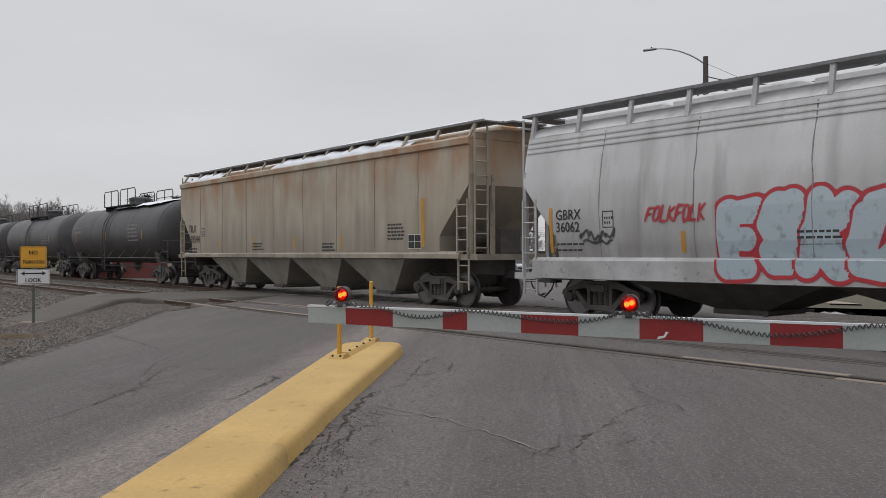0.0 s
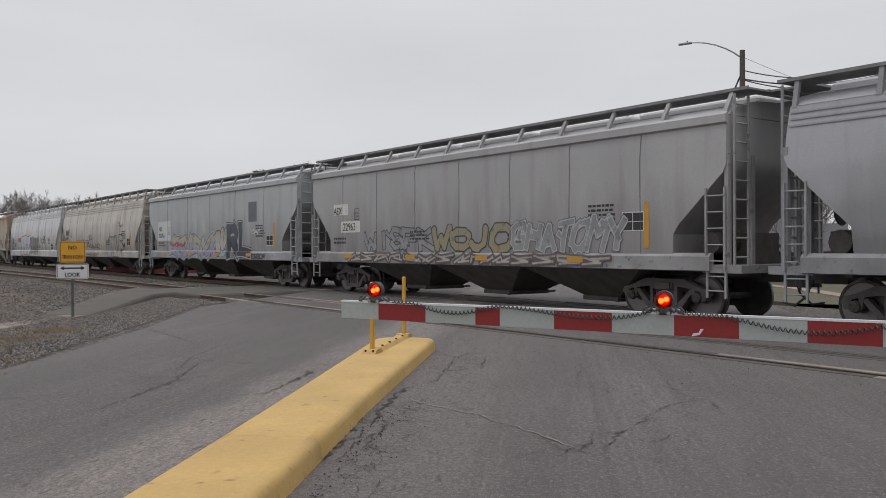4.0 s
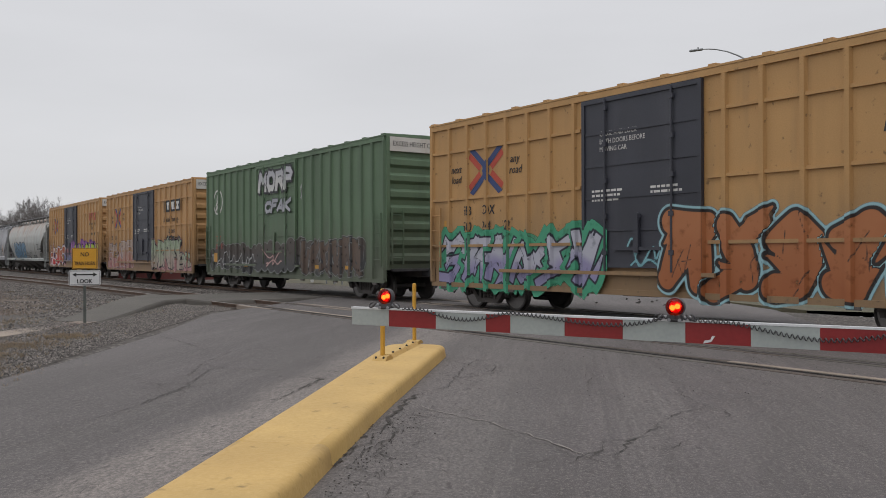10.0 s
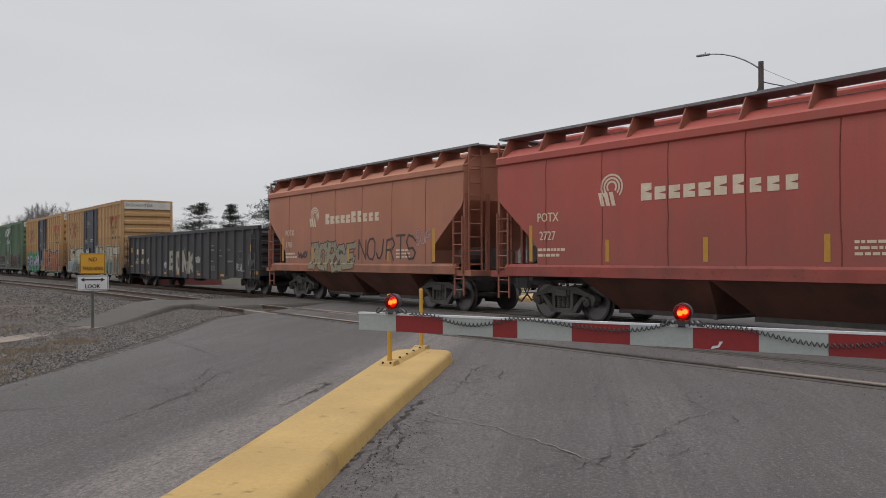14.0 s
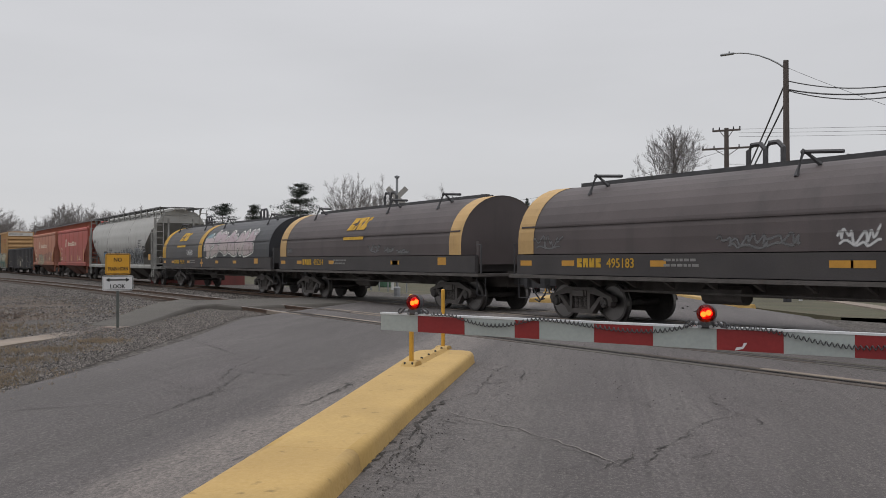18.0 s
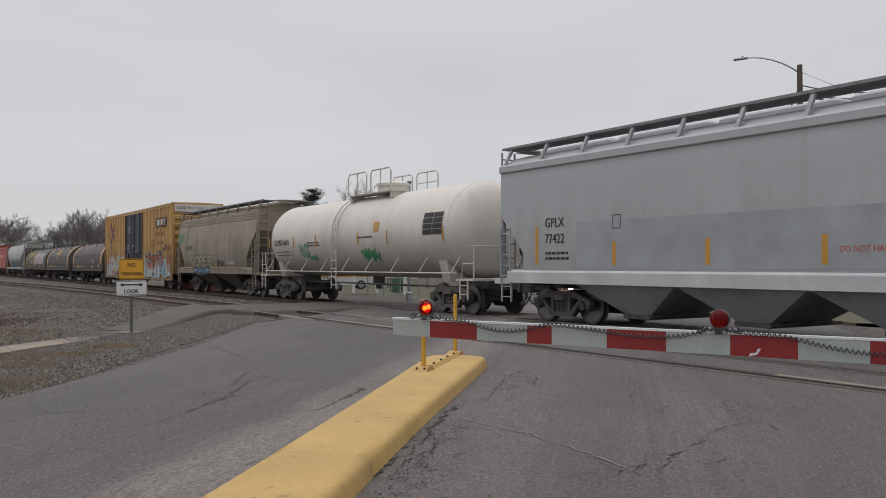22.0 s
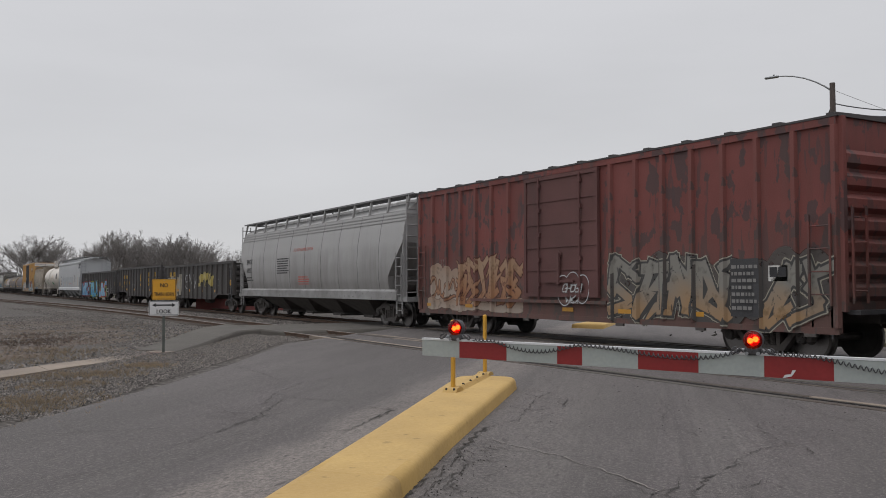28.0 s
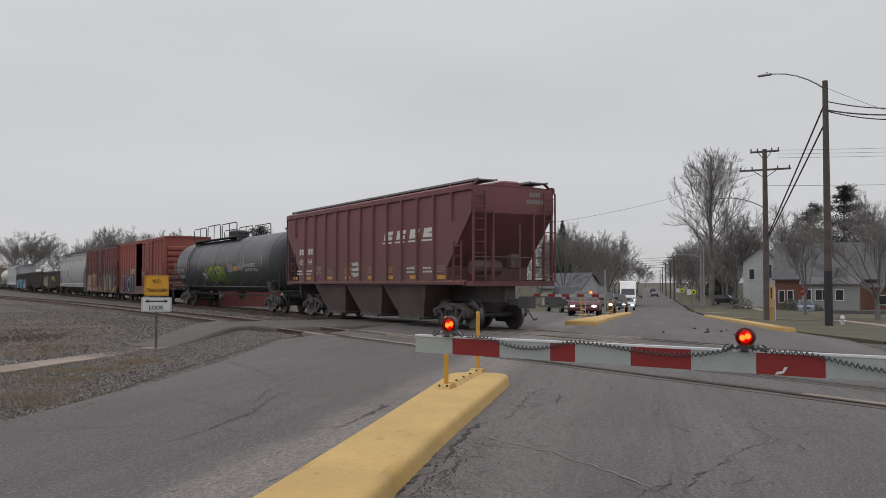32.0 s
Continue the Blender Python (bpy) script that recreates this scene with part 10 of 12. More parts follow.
def yellow_boxcars():
    R = random.Random(9)
    rows = ((98.86, "FB", "OX", "50", "5135", 15.75, 0), (116.41, "FB", "OX", "50", "4670", 15.75, 1), (152.2, "FB", "OX", "50", "2412", 15.75, 2), (169.83, "FB", "OX", "50", "4799", 15.75, 3),
            (304.6, "TB", "OX", "6", "70249", 18.9, 4))
    for x, a, b, n0, n1, L, i in rows:
        p = mat("boxcar_yellow_paint", [(0.445, 0.258, 0.108), (0.435, 0.246, 0.10), (0.445, 0.254, 0.096), (0.435, 0.258, 0.113), (0.465, 0.27, 0.095)][i], 0.6, 0, 0.08, 0.5, 0.03, streak=0.30, streak_col=(0.25, 0.14, 0.05), seed=50 + i, spots=0.15, grime=0.6)
        d = mat("boxcar_black_door", (0.036, 0.038, 0.05), 0.55, 0, 0.2, 0.8, 0.03, streak=0.25, streak_col=(0.10, 0.10, 0.11), seed=60 + i)
        what = ("blue and lime graffiti", "pale rose and cream letters", "lilac and orange letters", "grey, cream and teal letters", "pastel letters along its foot")[i]
        door = ((0.36, 0.595), (0.378, 0.616), (0.39, 0.60), (0.375, 0.617), (0.368, 0.624))[i]
        car, wall, sheet = boxcar(x, L, "boxcar", "yellow boxcar with black doors and " + what, p, d, None, 5.05 if i < 4 else 5.11, 1.50, 1.0, 19 if i < 4 else 22, door, i == 4,
                                  () if i == 4 else (1.70, 2.97, 4.26), True, seed=i, rows=5)
        g = Geo()
        zt = (2.62, 2.62, 2.75, 2.62, 2.83)[i]
        r1, pt = (0.44, 0.84, 1.40, 0.84, 1.72)[i], 0.84 if i < 4 else 0.93
        lettering(g, a, r1 + 0.16, zt - 0.24, 0.24, wall, 0.92, 0.1, 0.010)
        lettering(g, b, r1 + pt + 0.14, zt - 0.24, 0.24, wall, 0.92, 0.1, 0.010)
        lettering(g, n0, r1 + (0.16 if i < 4 else -0.5), zt - 0.66, 0.24, wall, 0.92, 0.1, 0.010)
        lettering(g, n1[:2], r1 + (pt if i < 4 else 0) + 0.14, zt - 0.66, 0.24, wall, 0.92, 0.1, 0.010)
        lettering(g, n1[2:4], r1 + (2 * pt if i < 4 else pt) + 0.14, zt - 0.66, 0.24, wall, 0.92, 0.1, 0.010)
        lettering(g, n1[4:], r1 + 2 * pt + 0.14, zt - 0.66, 0.24, wall, 0.92, 0.1, 0.010) if n1[4:] else None
        ze = 3.65 if i < 4 else 3.83
        lettering(g, "next", 0.97 if i < 4 else 1.0, ze + 0.02, 0.2, wall, 0.9, 0.2, 0.006)
        lettering(g, "load", 0.99 if i < 4 else 1.02, ze - 0.26, 0.2, wall, 0.9, 0.2, 0.006)
        lettering(g, "any", 3.5 if i < 4 else 3.66, ze + 0.12, 0.2, wall, 0.9, 0.2, 0.006)
        lettering(g, "road", 3.47 if i < 4 else 3.63, ze - 0.16, 0.2, wall, 0.9, 0.2, 0.006)
        bars(g, 0.9, 1.35, 1.4, 0.3, 2, sheet, R)
        part("lettering", g, M_DKTXT, car)
        chevron_emblem(car, wall, 2.5 if i < 4 else 2.6, ze, 1.38 if i < 4 else 1.66, 1.1 if i < 4 else 1.36)
        o = L * door[1]
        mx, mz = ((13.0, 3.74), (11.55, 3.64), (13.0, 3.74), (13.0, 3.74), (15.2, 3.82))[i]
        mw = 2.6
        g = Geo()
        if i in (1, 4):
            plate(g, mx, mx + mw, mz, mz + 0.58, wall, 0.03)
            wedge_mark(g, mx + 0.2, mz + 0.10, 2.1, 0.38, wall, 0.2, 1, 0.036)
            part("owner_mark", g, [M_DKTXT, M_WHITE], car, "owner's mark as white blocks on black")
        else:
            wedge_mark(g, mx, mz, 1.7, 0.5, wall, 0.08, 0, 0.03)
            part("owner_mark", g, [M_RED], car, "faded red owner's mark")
        if i < 4:
            tx, tz, th, tw = ((13.0, 3.44, 0.2, 0.86), (11.25, 3.14, 0.26, 1.0))[i == 1]
            part("lettering", lettering(Geo(), "Railcar Pooling", tx, tz, th, wall, tw, 0.2, 0.008), M_DKTXT, car)
            part("lettering", lettering(Geo(), "Experts", tx + 0.4 + 0.4 * (i == 1), tz - 1.4 * th - 0.2 * (i == 1), th, wall, tw, 0.2, 0.008), M_DKTXT, car)
            part("web_address", bars(Geo(), tx + 0.4, tz - 3.6 * th, 1.2, 0.26, 1, wall, R), M_DKTXT, car)
        else:
            part("lettering", lettering(Geo(), "Railcar Pooling", 14.85, 3.33, 0.26, wall, 0.98, 0.22, 0.006), M_DKTXT, car)
            part("lettering", lettering(Geo(), "Experts", 15.7, 2.78, 0.26, wall, 0.98, 0.22, 0.006), M_DKTXT, car)
            part("web_address", bars(Geo(), 15.6, 2.18, 1.5, 0.27, 1, wall, R), M_DKTXT, car)
        dx = L * door[0]
        dw = lambda q, r: 1.57
        g = Geo()
        for k, w in enumerate(("CLOSE AND LOCK", "BOTH DOORS BEFORE", "MOVING CAR")):
            lettering(g, w, dx + (0.75 if i == 4 else 0.55), 4.05 - 0.17 * k, 0.105, dw, 0.85)
        bars(g, dx + 0.3, 2.6, 0.9, 0.3, 3, dw, R)
        bars(g, dx + 2.0, 2.7, 0.9, 0.2, 2, dw, R)
        if i == 4:
            lettering(g, "CLOSE THIS DOOR FIRST", dx + 0.6, 2.25, 0.07, dw, 0.9)
            lettering(g, "OPEN THIS DOOR FIRST", dx + 2.6, 2.35, 0.07, dw, 0.9)
            lettering(g, "SEAL", dx + 1.5, 1.25, 0.09, dw)
            lettering(g, "SEAL", dx + 3.6, 1.25, 0.09, dw)
        part("lettering", g, M_WHITE, car)
        if i == 0:
            graffiti(car, wall, 0.3, 6.0, 0.62, 2.2, 5, 71, SP_PINK, 0.13, word="HUSKY", lean=0.0)
            graffiti(car, wall, 8.0, L - 0.9, 0.62, 2.5, 6, 70, SP_VIOLET, 0.3, cloud=True)
            graffiti(car, wall, o - 3.6, o - 0.8, 1.0, 2.0, 4, 64, SP_NAVYLINE, 0.08, wild=1)
            graffiti(car, wall, 9.1, 15.1, 0.62, 2.15, 5, 72, SP_LIME, 0.15, word="MASEM", cast=(-0.09, -0.06), lean=0.0, even=True)
        elif i == 1:
            graffiti(car, wall, 0.2, 5.7, 0.62, 1.3, 6, 63, SP_ROSEFLAT, 0.3, cloud=True)
            graffiti(car, wall, 0.3, 5.6, 0.7, 2.25, 5, 73, SP_ROSE, 0.11, word="SCARR", lean=0.0)
            graffiti(car, wall, o + 0.1, L - 0.1, 0.62, 1.3, 8, 69, SP_ROSEFLAT, 0.3, cloud=True)
            graffiti(car, wall, 9.6, 14.1, 0.75, 2.35, 5, 74, SP_CREAM, 0.13, wild=1, cast=(0.08, -0.07))
            graffiti(car, wall, 13.9, 15.5, 0.75, 1.6, 2, 62, SP_CREAM, 0.13)
            graffiti(car, wall, 11.6, 14.2, 2.1, 2.55, 9, 68, SP_BLACKTAG, 0.03)
        elif i == 2:
            graffiti(car, wall, 0.6, 6.7, 0.62, 2.2, 6, 61, SP_GREENFLAT, 0.3, cloud=True)
            graffiti(car, wall, 0.6, 6.7, 0.68, 2.0, 6, 75, SP_LILAC, 0.10, wild=3, lean=0.25)
            graffiti(car, wall, o - 2.0, o - 0.6, 1.0, 2.0, 3, 67, SP_TEALTAG, 0.03)
            graffiti(car, wall, 8.5, L - 0.2, 0.62, 2.35, 6, 76, SP_ORANGE, 0.12, plump=0.15, wild=2, cast=(0.06, -0.05))
        elif i == 3:
            graffiti(car, wall, 0.9, 3.0, 0.7, 1.5, 3, 66, SP_PALEBLUE, 0.2, cloud=True)
            graffiti(car, wall, 1.4, 7.4, 0.64, 2.3, 4, 77, SP_CREAMG, 0.15, wild=2, cast=(-0.12, 0.05), lean=0.25)
            graffiti(car, wall, 8.2, 9.6, 0.7, 2.0, 2, 65, SP_PINKCLOUD, 0.2, cloud=True)
            graffiti(car, wall, 6.6, 8.4, 0.8, 2.0, 3, 60, SP_PALEBLUE, 0.06, wild=1)
            graffiti(car, wall, 9.6, L - 0.3, 0.62, 2.3, 4, 78, SP_CREAMG, 0.15, cast=(-0.16, 0.06), lean=0.0, word="UNIT", even=True)
        else:
            graffiti(car, wall, 0.5, 2.2, 0.72, 1.6, 3, 79, SP_PALEBLUE, 0.16, cloud=True)
            graffiti(car, wall, 1.2, 6.8, 0.85, 2.1, 6, 82, SP_PASTEL, 0.10, wild=2)
            graffiti(car, wall, o + 0.1, L - 1.2, 0.75, 2.0, 6, 83, SP_PALEBLUE, 0.18, cloud=True)
            graffiti(car, wall, 12.6, 16.9, 1.2, 2.25, 3, 59, SP_BRICK, 0.18, cast=(-0.1, 0.04), wild=1)
            graffiti(car, wall, 12.4, 16.2, 0.75, 1.75, 3, 80, SP_SILVER, 0.2, plump=0.5)
            graffiti(car, wall, 17.8, 18.7, 0.85, 2.1, 1, 84, SP_SILVER, 0.16, plump=0.6, word="O")
            graffiti(car, wall, L * 0.385, L * 0.61, 1.1, 2.1, 7, 81, SP_FADEDTAG, 0.02, lean=0.2)
            graffiti(car, wall, 13.9, 15.3, 2.4, 3.1, 3, 85, SP_RUSTTAG, 0.035, word="RFM")
            graffiti(car, wall, 16.9, 18.6, 2.2, 3.1, 4, 86, SP_BLACKTAG, 0.03)
        for q, z0, z1 in ((L - 1.0, 1.2, 2.6), (0.62, 1.5, 2.4)):
            part("reflective_strip", plate(Geo(), q, q + 0.1, z0, z1, wall), M_REFL, car)


def green_boxcar():
    p = mat("boxcar_green_paint", (0.108, 0.170, 0.10), 0.6, 0, 0.12, 0.6, 0.03, streak=0.35, streak_col=(0.035, 0.05, 0.035), seed=70, grime=0.6)
    car, wall, sheet = boxcar(134.1, 15.55, "boxcar", "dark green boxcar with a dark sprayed band along its foot", p, p, None, 5.12, 1.50, 1.0, 22, (0.368, 0.601), None, (), True, seed=7, rows=4)
    g = Geo()
    n = 40
    for r0, r1 in ((0.56, 0.48),):
        ring = [(1.3 + q * math.cos(2 * math.pi * k / n), 3.78 + 1.0 * q * math.sin(2 * math.pi * k / n)) for q in (r0, r1) for k in range(n)]
        g.add([(x, -sheet(x, z) - 0.01, z) for x, z in ring], [(k, (k + 1) % n, n + (k + 1) % n, n + k) for k in range(n)])
    for k in range(3):
        z = 4.09 - 0.25 * k
        w = 0.16 + 0.1 * k
        g.add([(x, -sheet(x, z) - 0.01, zz) for x, zz in ((1.3, z + 0.12), (1.3 - w, z - 0.18), (1.3 - w, z - 0.3), (1.3, z - 0.05), (1.3 + w, z - 0.3), (1.3 + w, z - 0.18))], [(0, 1, 2, 3), (0, 3, 4, 5)])
    plate(g, 1.25, 1.35, 3.29, 4.03, sheet, 0.011)
    part("emblem", g, M_WHITE, car, "white ringed tree emblem")
    g = Geo()
    lettering(g, "TBT", 1.1, 2.05, 0.24, sheet, 0.9)
    lettering(g, "889 91", 1.1, 1.72, 0.24, sheet, 0.9)
    part("road_number", g, M_RED, car)
    graffiti(car, wall, 0.4, 5.7, 0.64, 2.05, 9, 91, SP_SLATE, 0.3, cloud=True)
    graffiti(car, wall, 0.5, 5.6, 0.7, 1.9, 7, 88, SP_WHITETHIN, 0.03, lean=0.1)
    graffiti(car, wall, 5.75, 9.3, 0.64, 2.05, 6, 92, SP_SLATE, 0.3, cloud=True)
    graffiti(car, wall, 6.4, 8.4, 0.9, 1.9, 2, 89, SP_PINKTAG, 0.035)
    graffiti(car, wall, 9.35, 14.3, 0.64, 2.2, 7, 93, SP_SLATE, 0.34, cloud=True)
    graffiti(car, wall, 9.6, 14.2, 0.75, 2.05, 6, 90, SP_SLATEB, 0.10, wild=1, lean=0.15)
    graffiti(car, wall, 6.1, 9.2, 3.87, 4.72, 4, 94, SP_WHITEB, 0.15, word="MORP", lean=0.1)
    graffiti(car, wall, 6.75, 9.0, 3.05, 3.62, 4, 95, SP_GREYMAUVE, 0.14, word="CFAK")
    graffiti(car, wall, 9.6, 9.9, 3.3, 4.2, 2, 96, SP_WHITETHIN, 0.03)
    for a in (0.9, 4.2, 6.9, 10.8, 13.0):
        g = Geo()
        plate(g, a, a + 0.5, 0.98 if a > 1 else 1.15, 1.10 if a > 1 else 1.55, sheet, 0.03)
        part("reflective_strip", g, M_REFL, car)


def gondolas():
    R = random.Random(13)
    for i, (x, L, top) in enumerate(((187.15, 19.7, 2.76), (376.35, 19.9, 2.72), (397.4, 16.3, 2.82), (414.9, 16.0, 2.70))):
        p = mat("gondola_black_paint", [(0.042, 0.041, 0.046), (0.042, 0.040, 0.041), (0.048, 0.044, 0.045), (0.050, 0.046, 0.045)][i], 0.7, 0, 0.25, 0.8, 0.1, streak=0.35, streak_col=(0.062, 0.057, 0.053), rust=0.3, rust_col=(0.06, 0.042, 0.032), seed=80 + i, grime=0.2)
        what = ("faded sand letters", "bright blue and green graffiti", "worn yellow lettering", "white and sand letters")[i]
        car, wall, sheet = gondola(x, L, "gondola", "black steel gondola car with " + what, p, top, (0.70, 0.80, 0.98, 0.98)[i], (0.60, 0.44, 0.68, 0.7)[i], 1.50, (18, 19, 15, 15)[i], seed=i, first=0.35 if i == 0 else 0.1, pitch=1.045 if i == 0 else None)
        g = Geo()
        tm = M_CYEL if i >= 2 else M_CREAM
        if i != 1:
            q0, dq, zt, zn = ((1.74, 1.05, 1.80, 1.28), (), (2.36, 1.08, 2.06, 1.6), (1.3, 1.06, 2.1, 1.65))[i]
            for k in range(2):
                part("reporting_mark", logo_blocks(Geo(), q0 + dq * k, zt, 0.56, 0.28, 2, sheet, 0, 0.2), tm, car)
            for k, w in enumerate((("72", "02", "45"), (), ("48", "44", "88"), ("48", "02", "17"))[i]):
                part("road_number", lettering(Geo(), w, q0 + dq * k, zn, 0.28, sheet, 0.9, 0, 0.012), tm, car)
        else:
            lettering(g, "5985", 1.65, 1.76, 0.20, sheet, 1.0, 0, 0.008)
            lettering(g, "25", 3.05, 1.76, 0.20, sheet, 1.0, 0, 0.008)
            logo_blocks(g, 1.68, 2.07, 0.7, 0.26, 3, sheet, 0, 0.15)
        bars(g, 1.4, 1.25, 0.5, 0.2, 2, sheet, R)
        bars(g, 2.6, 1.25, 0.5, 0.2, 2, sheet, R)
        part("data_stencil", g, tm if i != 1 else M_WHITE, car)
        if i == 2:
            for k, q in enumerate((9.1, 11.5, 13.6)):
                g = Geo()
                lettering(g, "C", q, 1.75, 0.72, sheet, 0.9, 0, 0.05) if k == 0 else logo_blocks(g, q, 1.75, 0.75, 0.72, 1, sheet, 0, 0.0)
                plate(g, q, q + 0.75, 1.5, 1.66, sheet, 0.008)
                part("owner_mark", g, M_CYEL, car)
        if i == 0:
            for k, (q, w) in enumerate(((7.80, 0.85), (8.90, 0.75), (9.92, 0.82), (10.88, 0.92))):
                graffiti(car, wall, q, q + w, 0.82 if k else 0.92, 1.92, 1, 101 + k, SP_SAND, 0.15, word="BONK"[k], lean=0.0, even=True)
            graffiti(car, wall, 6.9, 7.6, 0.98, 1.54, 4, 111, SP_WHITETAG, 0.03)
            for q, w in ((14.15, 0.6), (15.2, 0.48), (16.26, 0.66)):
                for z in R.sample((1.36, 1.62, 1.86, 2.08), 3 if q < 15 else 2):
                    graffiti(car, sheet, q, q + w * R.uniform(0.35, 0.9), z, z + R.uniform(0.07, 0.14), 2, int(q * 10 + z * 100), SP_GHOST if q < 15 or z < 1.8 else SP_FADEDTAG, 0.3, cloud=True)
            graffiti(car, wall, 10.05, 10.6, 1.9, 2.1, 3, 113, SP_FADEDTAG, 0.03, word="TWC")
            graffiti(car, wall, 14.15, 14.75, 0.95, 1.25, 5, 114, SP_FADEDTAG, 0.03, word="ROYAL")
            graffiti(car, wall, 17.3, 18.25, 0.99, 1.32, 5, 118, SP_WHITETHIN, 0.02, word="REVEL")
            graffiti(car, wall, 12.0, 12.7, 1.33, 1.62, 4, 102, SP_WHITETAG, 0.04, word="TROW")
            graffiti(car, sheet, 12.3, 12.6, 1.2, 1.7, 1, 119, SP_SAND, 0.3, cloud=True)
            graffiti(car, wall, 12.12, 12.6, 0.85, 1.05, 4, 99, SP_FADEDTAG, 0.04)
            graffiti(car, wall, 18.6, 19.4, 1.16, 1.78, 4, 112, SP_FADEDTAG, 0.03, word="WOW")
        elif i == 1:
            graffiti(car, wall, 0.1, 4.75, 0.46, 1.9, 5, 103, SP_SKY, 0.16, word="NATCH", lean=0.0, cast=(-0.06, -0.06))
            graffiti(car, wall, 4.7, 5.4, 1.35, 2.0, 1, 98, SP_SKY, 0.2)
            graffiti(car, wall, 5.7, 9.9, 0.44, 1.95, 4, 104, SP_SKYG, 0.17, word="SOLA", lean=0.05, cast=(-0.06, -0.06))
            graffiti(car, wall, 11.3, 14.65, 0.44, 1.75, 4, 105, SP_SKYR, 0.18, word="JREZ", lean=0.0, cast=(-0.08, -0.05))
            graffiti(car, wall, 14.3, 15.0, 1.5, 1.98, 1, 97, SP_SKY, 0.2)
            graffiti(car, wall, 10.2, 10.7, 0.6, 1.9, 2, 115, SP_RUSTTAG, 0.03)
            graffiti(car, wall, 15.4, 16.1, 0.9, 1.28, 3, 116, SP_WHITETAG, 0.05, word="SOL")
            graffiti(car, wall, 17.1, 18.05, 0.98, 1.58, 3, 117, SP_FADEDTAG, 0.03, 0.025)
            graffiti(car, wall, 10.75, 11.11, 0.55, 0.91, 1, 500, SP_LIMEDOT, 0.3, cloud=True)
            graffiti(car, wall, 11.00, 11.32, 1.00, 1.32, 1, 501, SP_LIMEDOT, 0.3, cloud=True)
            graffiti(car, wall, 10.70, 10.96, 1.45, 1.71, 1, 502, SP_LIMEDOT, 0.3, cloud=True)
            graffiti(car, wall, 14.80, 15.22, 0.55, 0.97, 1, 503, SP_LIMEDOT, 0.3, cloud=True)
            graffiti(car, wall, 14.95, 15.29, 1.00, 1.34, 1, 504, SP_LIMEDOT, 0.3, cloud=True)
            graffiti(car, wall, 14.75, 14.97, 1.30, 1.52, 1, 505, SP_LIMEDOT, 0.3, cloud=True)
            graffiti(car, wall, 13.20, 13.42, 1.75, 1.97, 1, 506, SP_LIMEDOT, 0.3, cloud=True)
            graffiti(car, wall, 9.10, 9.32, 1.80, 2.02, 1, 507, SP_LIMEDOT, 0.3, cloud=True)
            graffiti(car, wall, 5.60, 5.90, 1.30, 1.60, 1, 508, SP_LIMEDOT, 0.3, cloud=True)
        elif i == 2:
            graffiti(car, wall, 5.6, 7.4, 1.2, 1.8, 5, 107, SP_FADEDTAG, 0.015, 0.03)
        else:
            graffiti(car, wall, 1.2, 4.6, 0.85, 2.2, 5, 108, SP_SAND, 0.12)
            graffiti(car, sheet, 5.4, 8.4, 1.3, 2.2, 3, 109, SP_WHITETAG, 0.022, 0.03, word="SNV")
            graffiti(car, wall, 8.8, 12.0, 1.4, 2.3, 3, 110, SP_YELLOW, 0.16)
        amber = [(0.5 + (L - 1.4) * k / 5, 0.42, 1.12 if 1 <= k <= 4 else 1.5, 1.26 if 1 <= k <= 4 else 1.8) for k in range(6)]
        if i == 0:
            amber = [(q, 0.44, 0.74, 0.84) for q in (4.0, 7.0, 9.06, 12.2, 15.3)] + [(0.3, 0.66, 1.07, 1.16), (18.8, 0.84, 0.88, 1.0), (0.6, 0.26, 1.9, 2.18), (18.78, 0.32, 1.82, 2.12)]
        for q, w, z0, z1 in amber:
            part("reflective_strip", plate(Geo(), q, q + w, z0, z1, sheet, 0.016), M_REFL, car)
        g = Geo()
        dx = 17.5 if i == 0 else L - 3.3
        plate(g, dx, dx + 0.42, 1.5, 1.85, sheet)
        part("data_panel", g, M_FAINT, car)
        g = Geo()
        plate(g, dx + 0.02, dx + 0.40, 1.52, 1.83, sheet, 0.009)
        part("data_panel_fill", g, M_DKTXT, car)


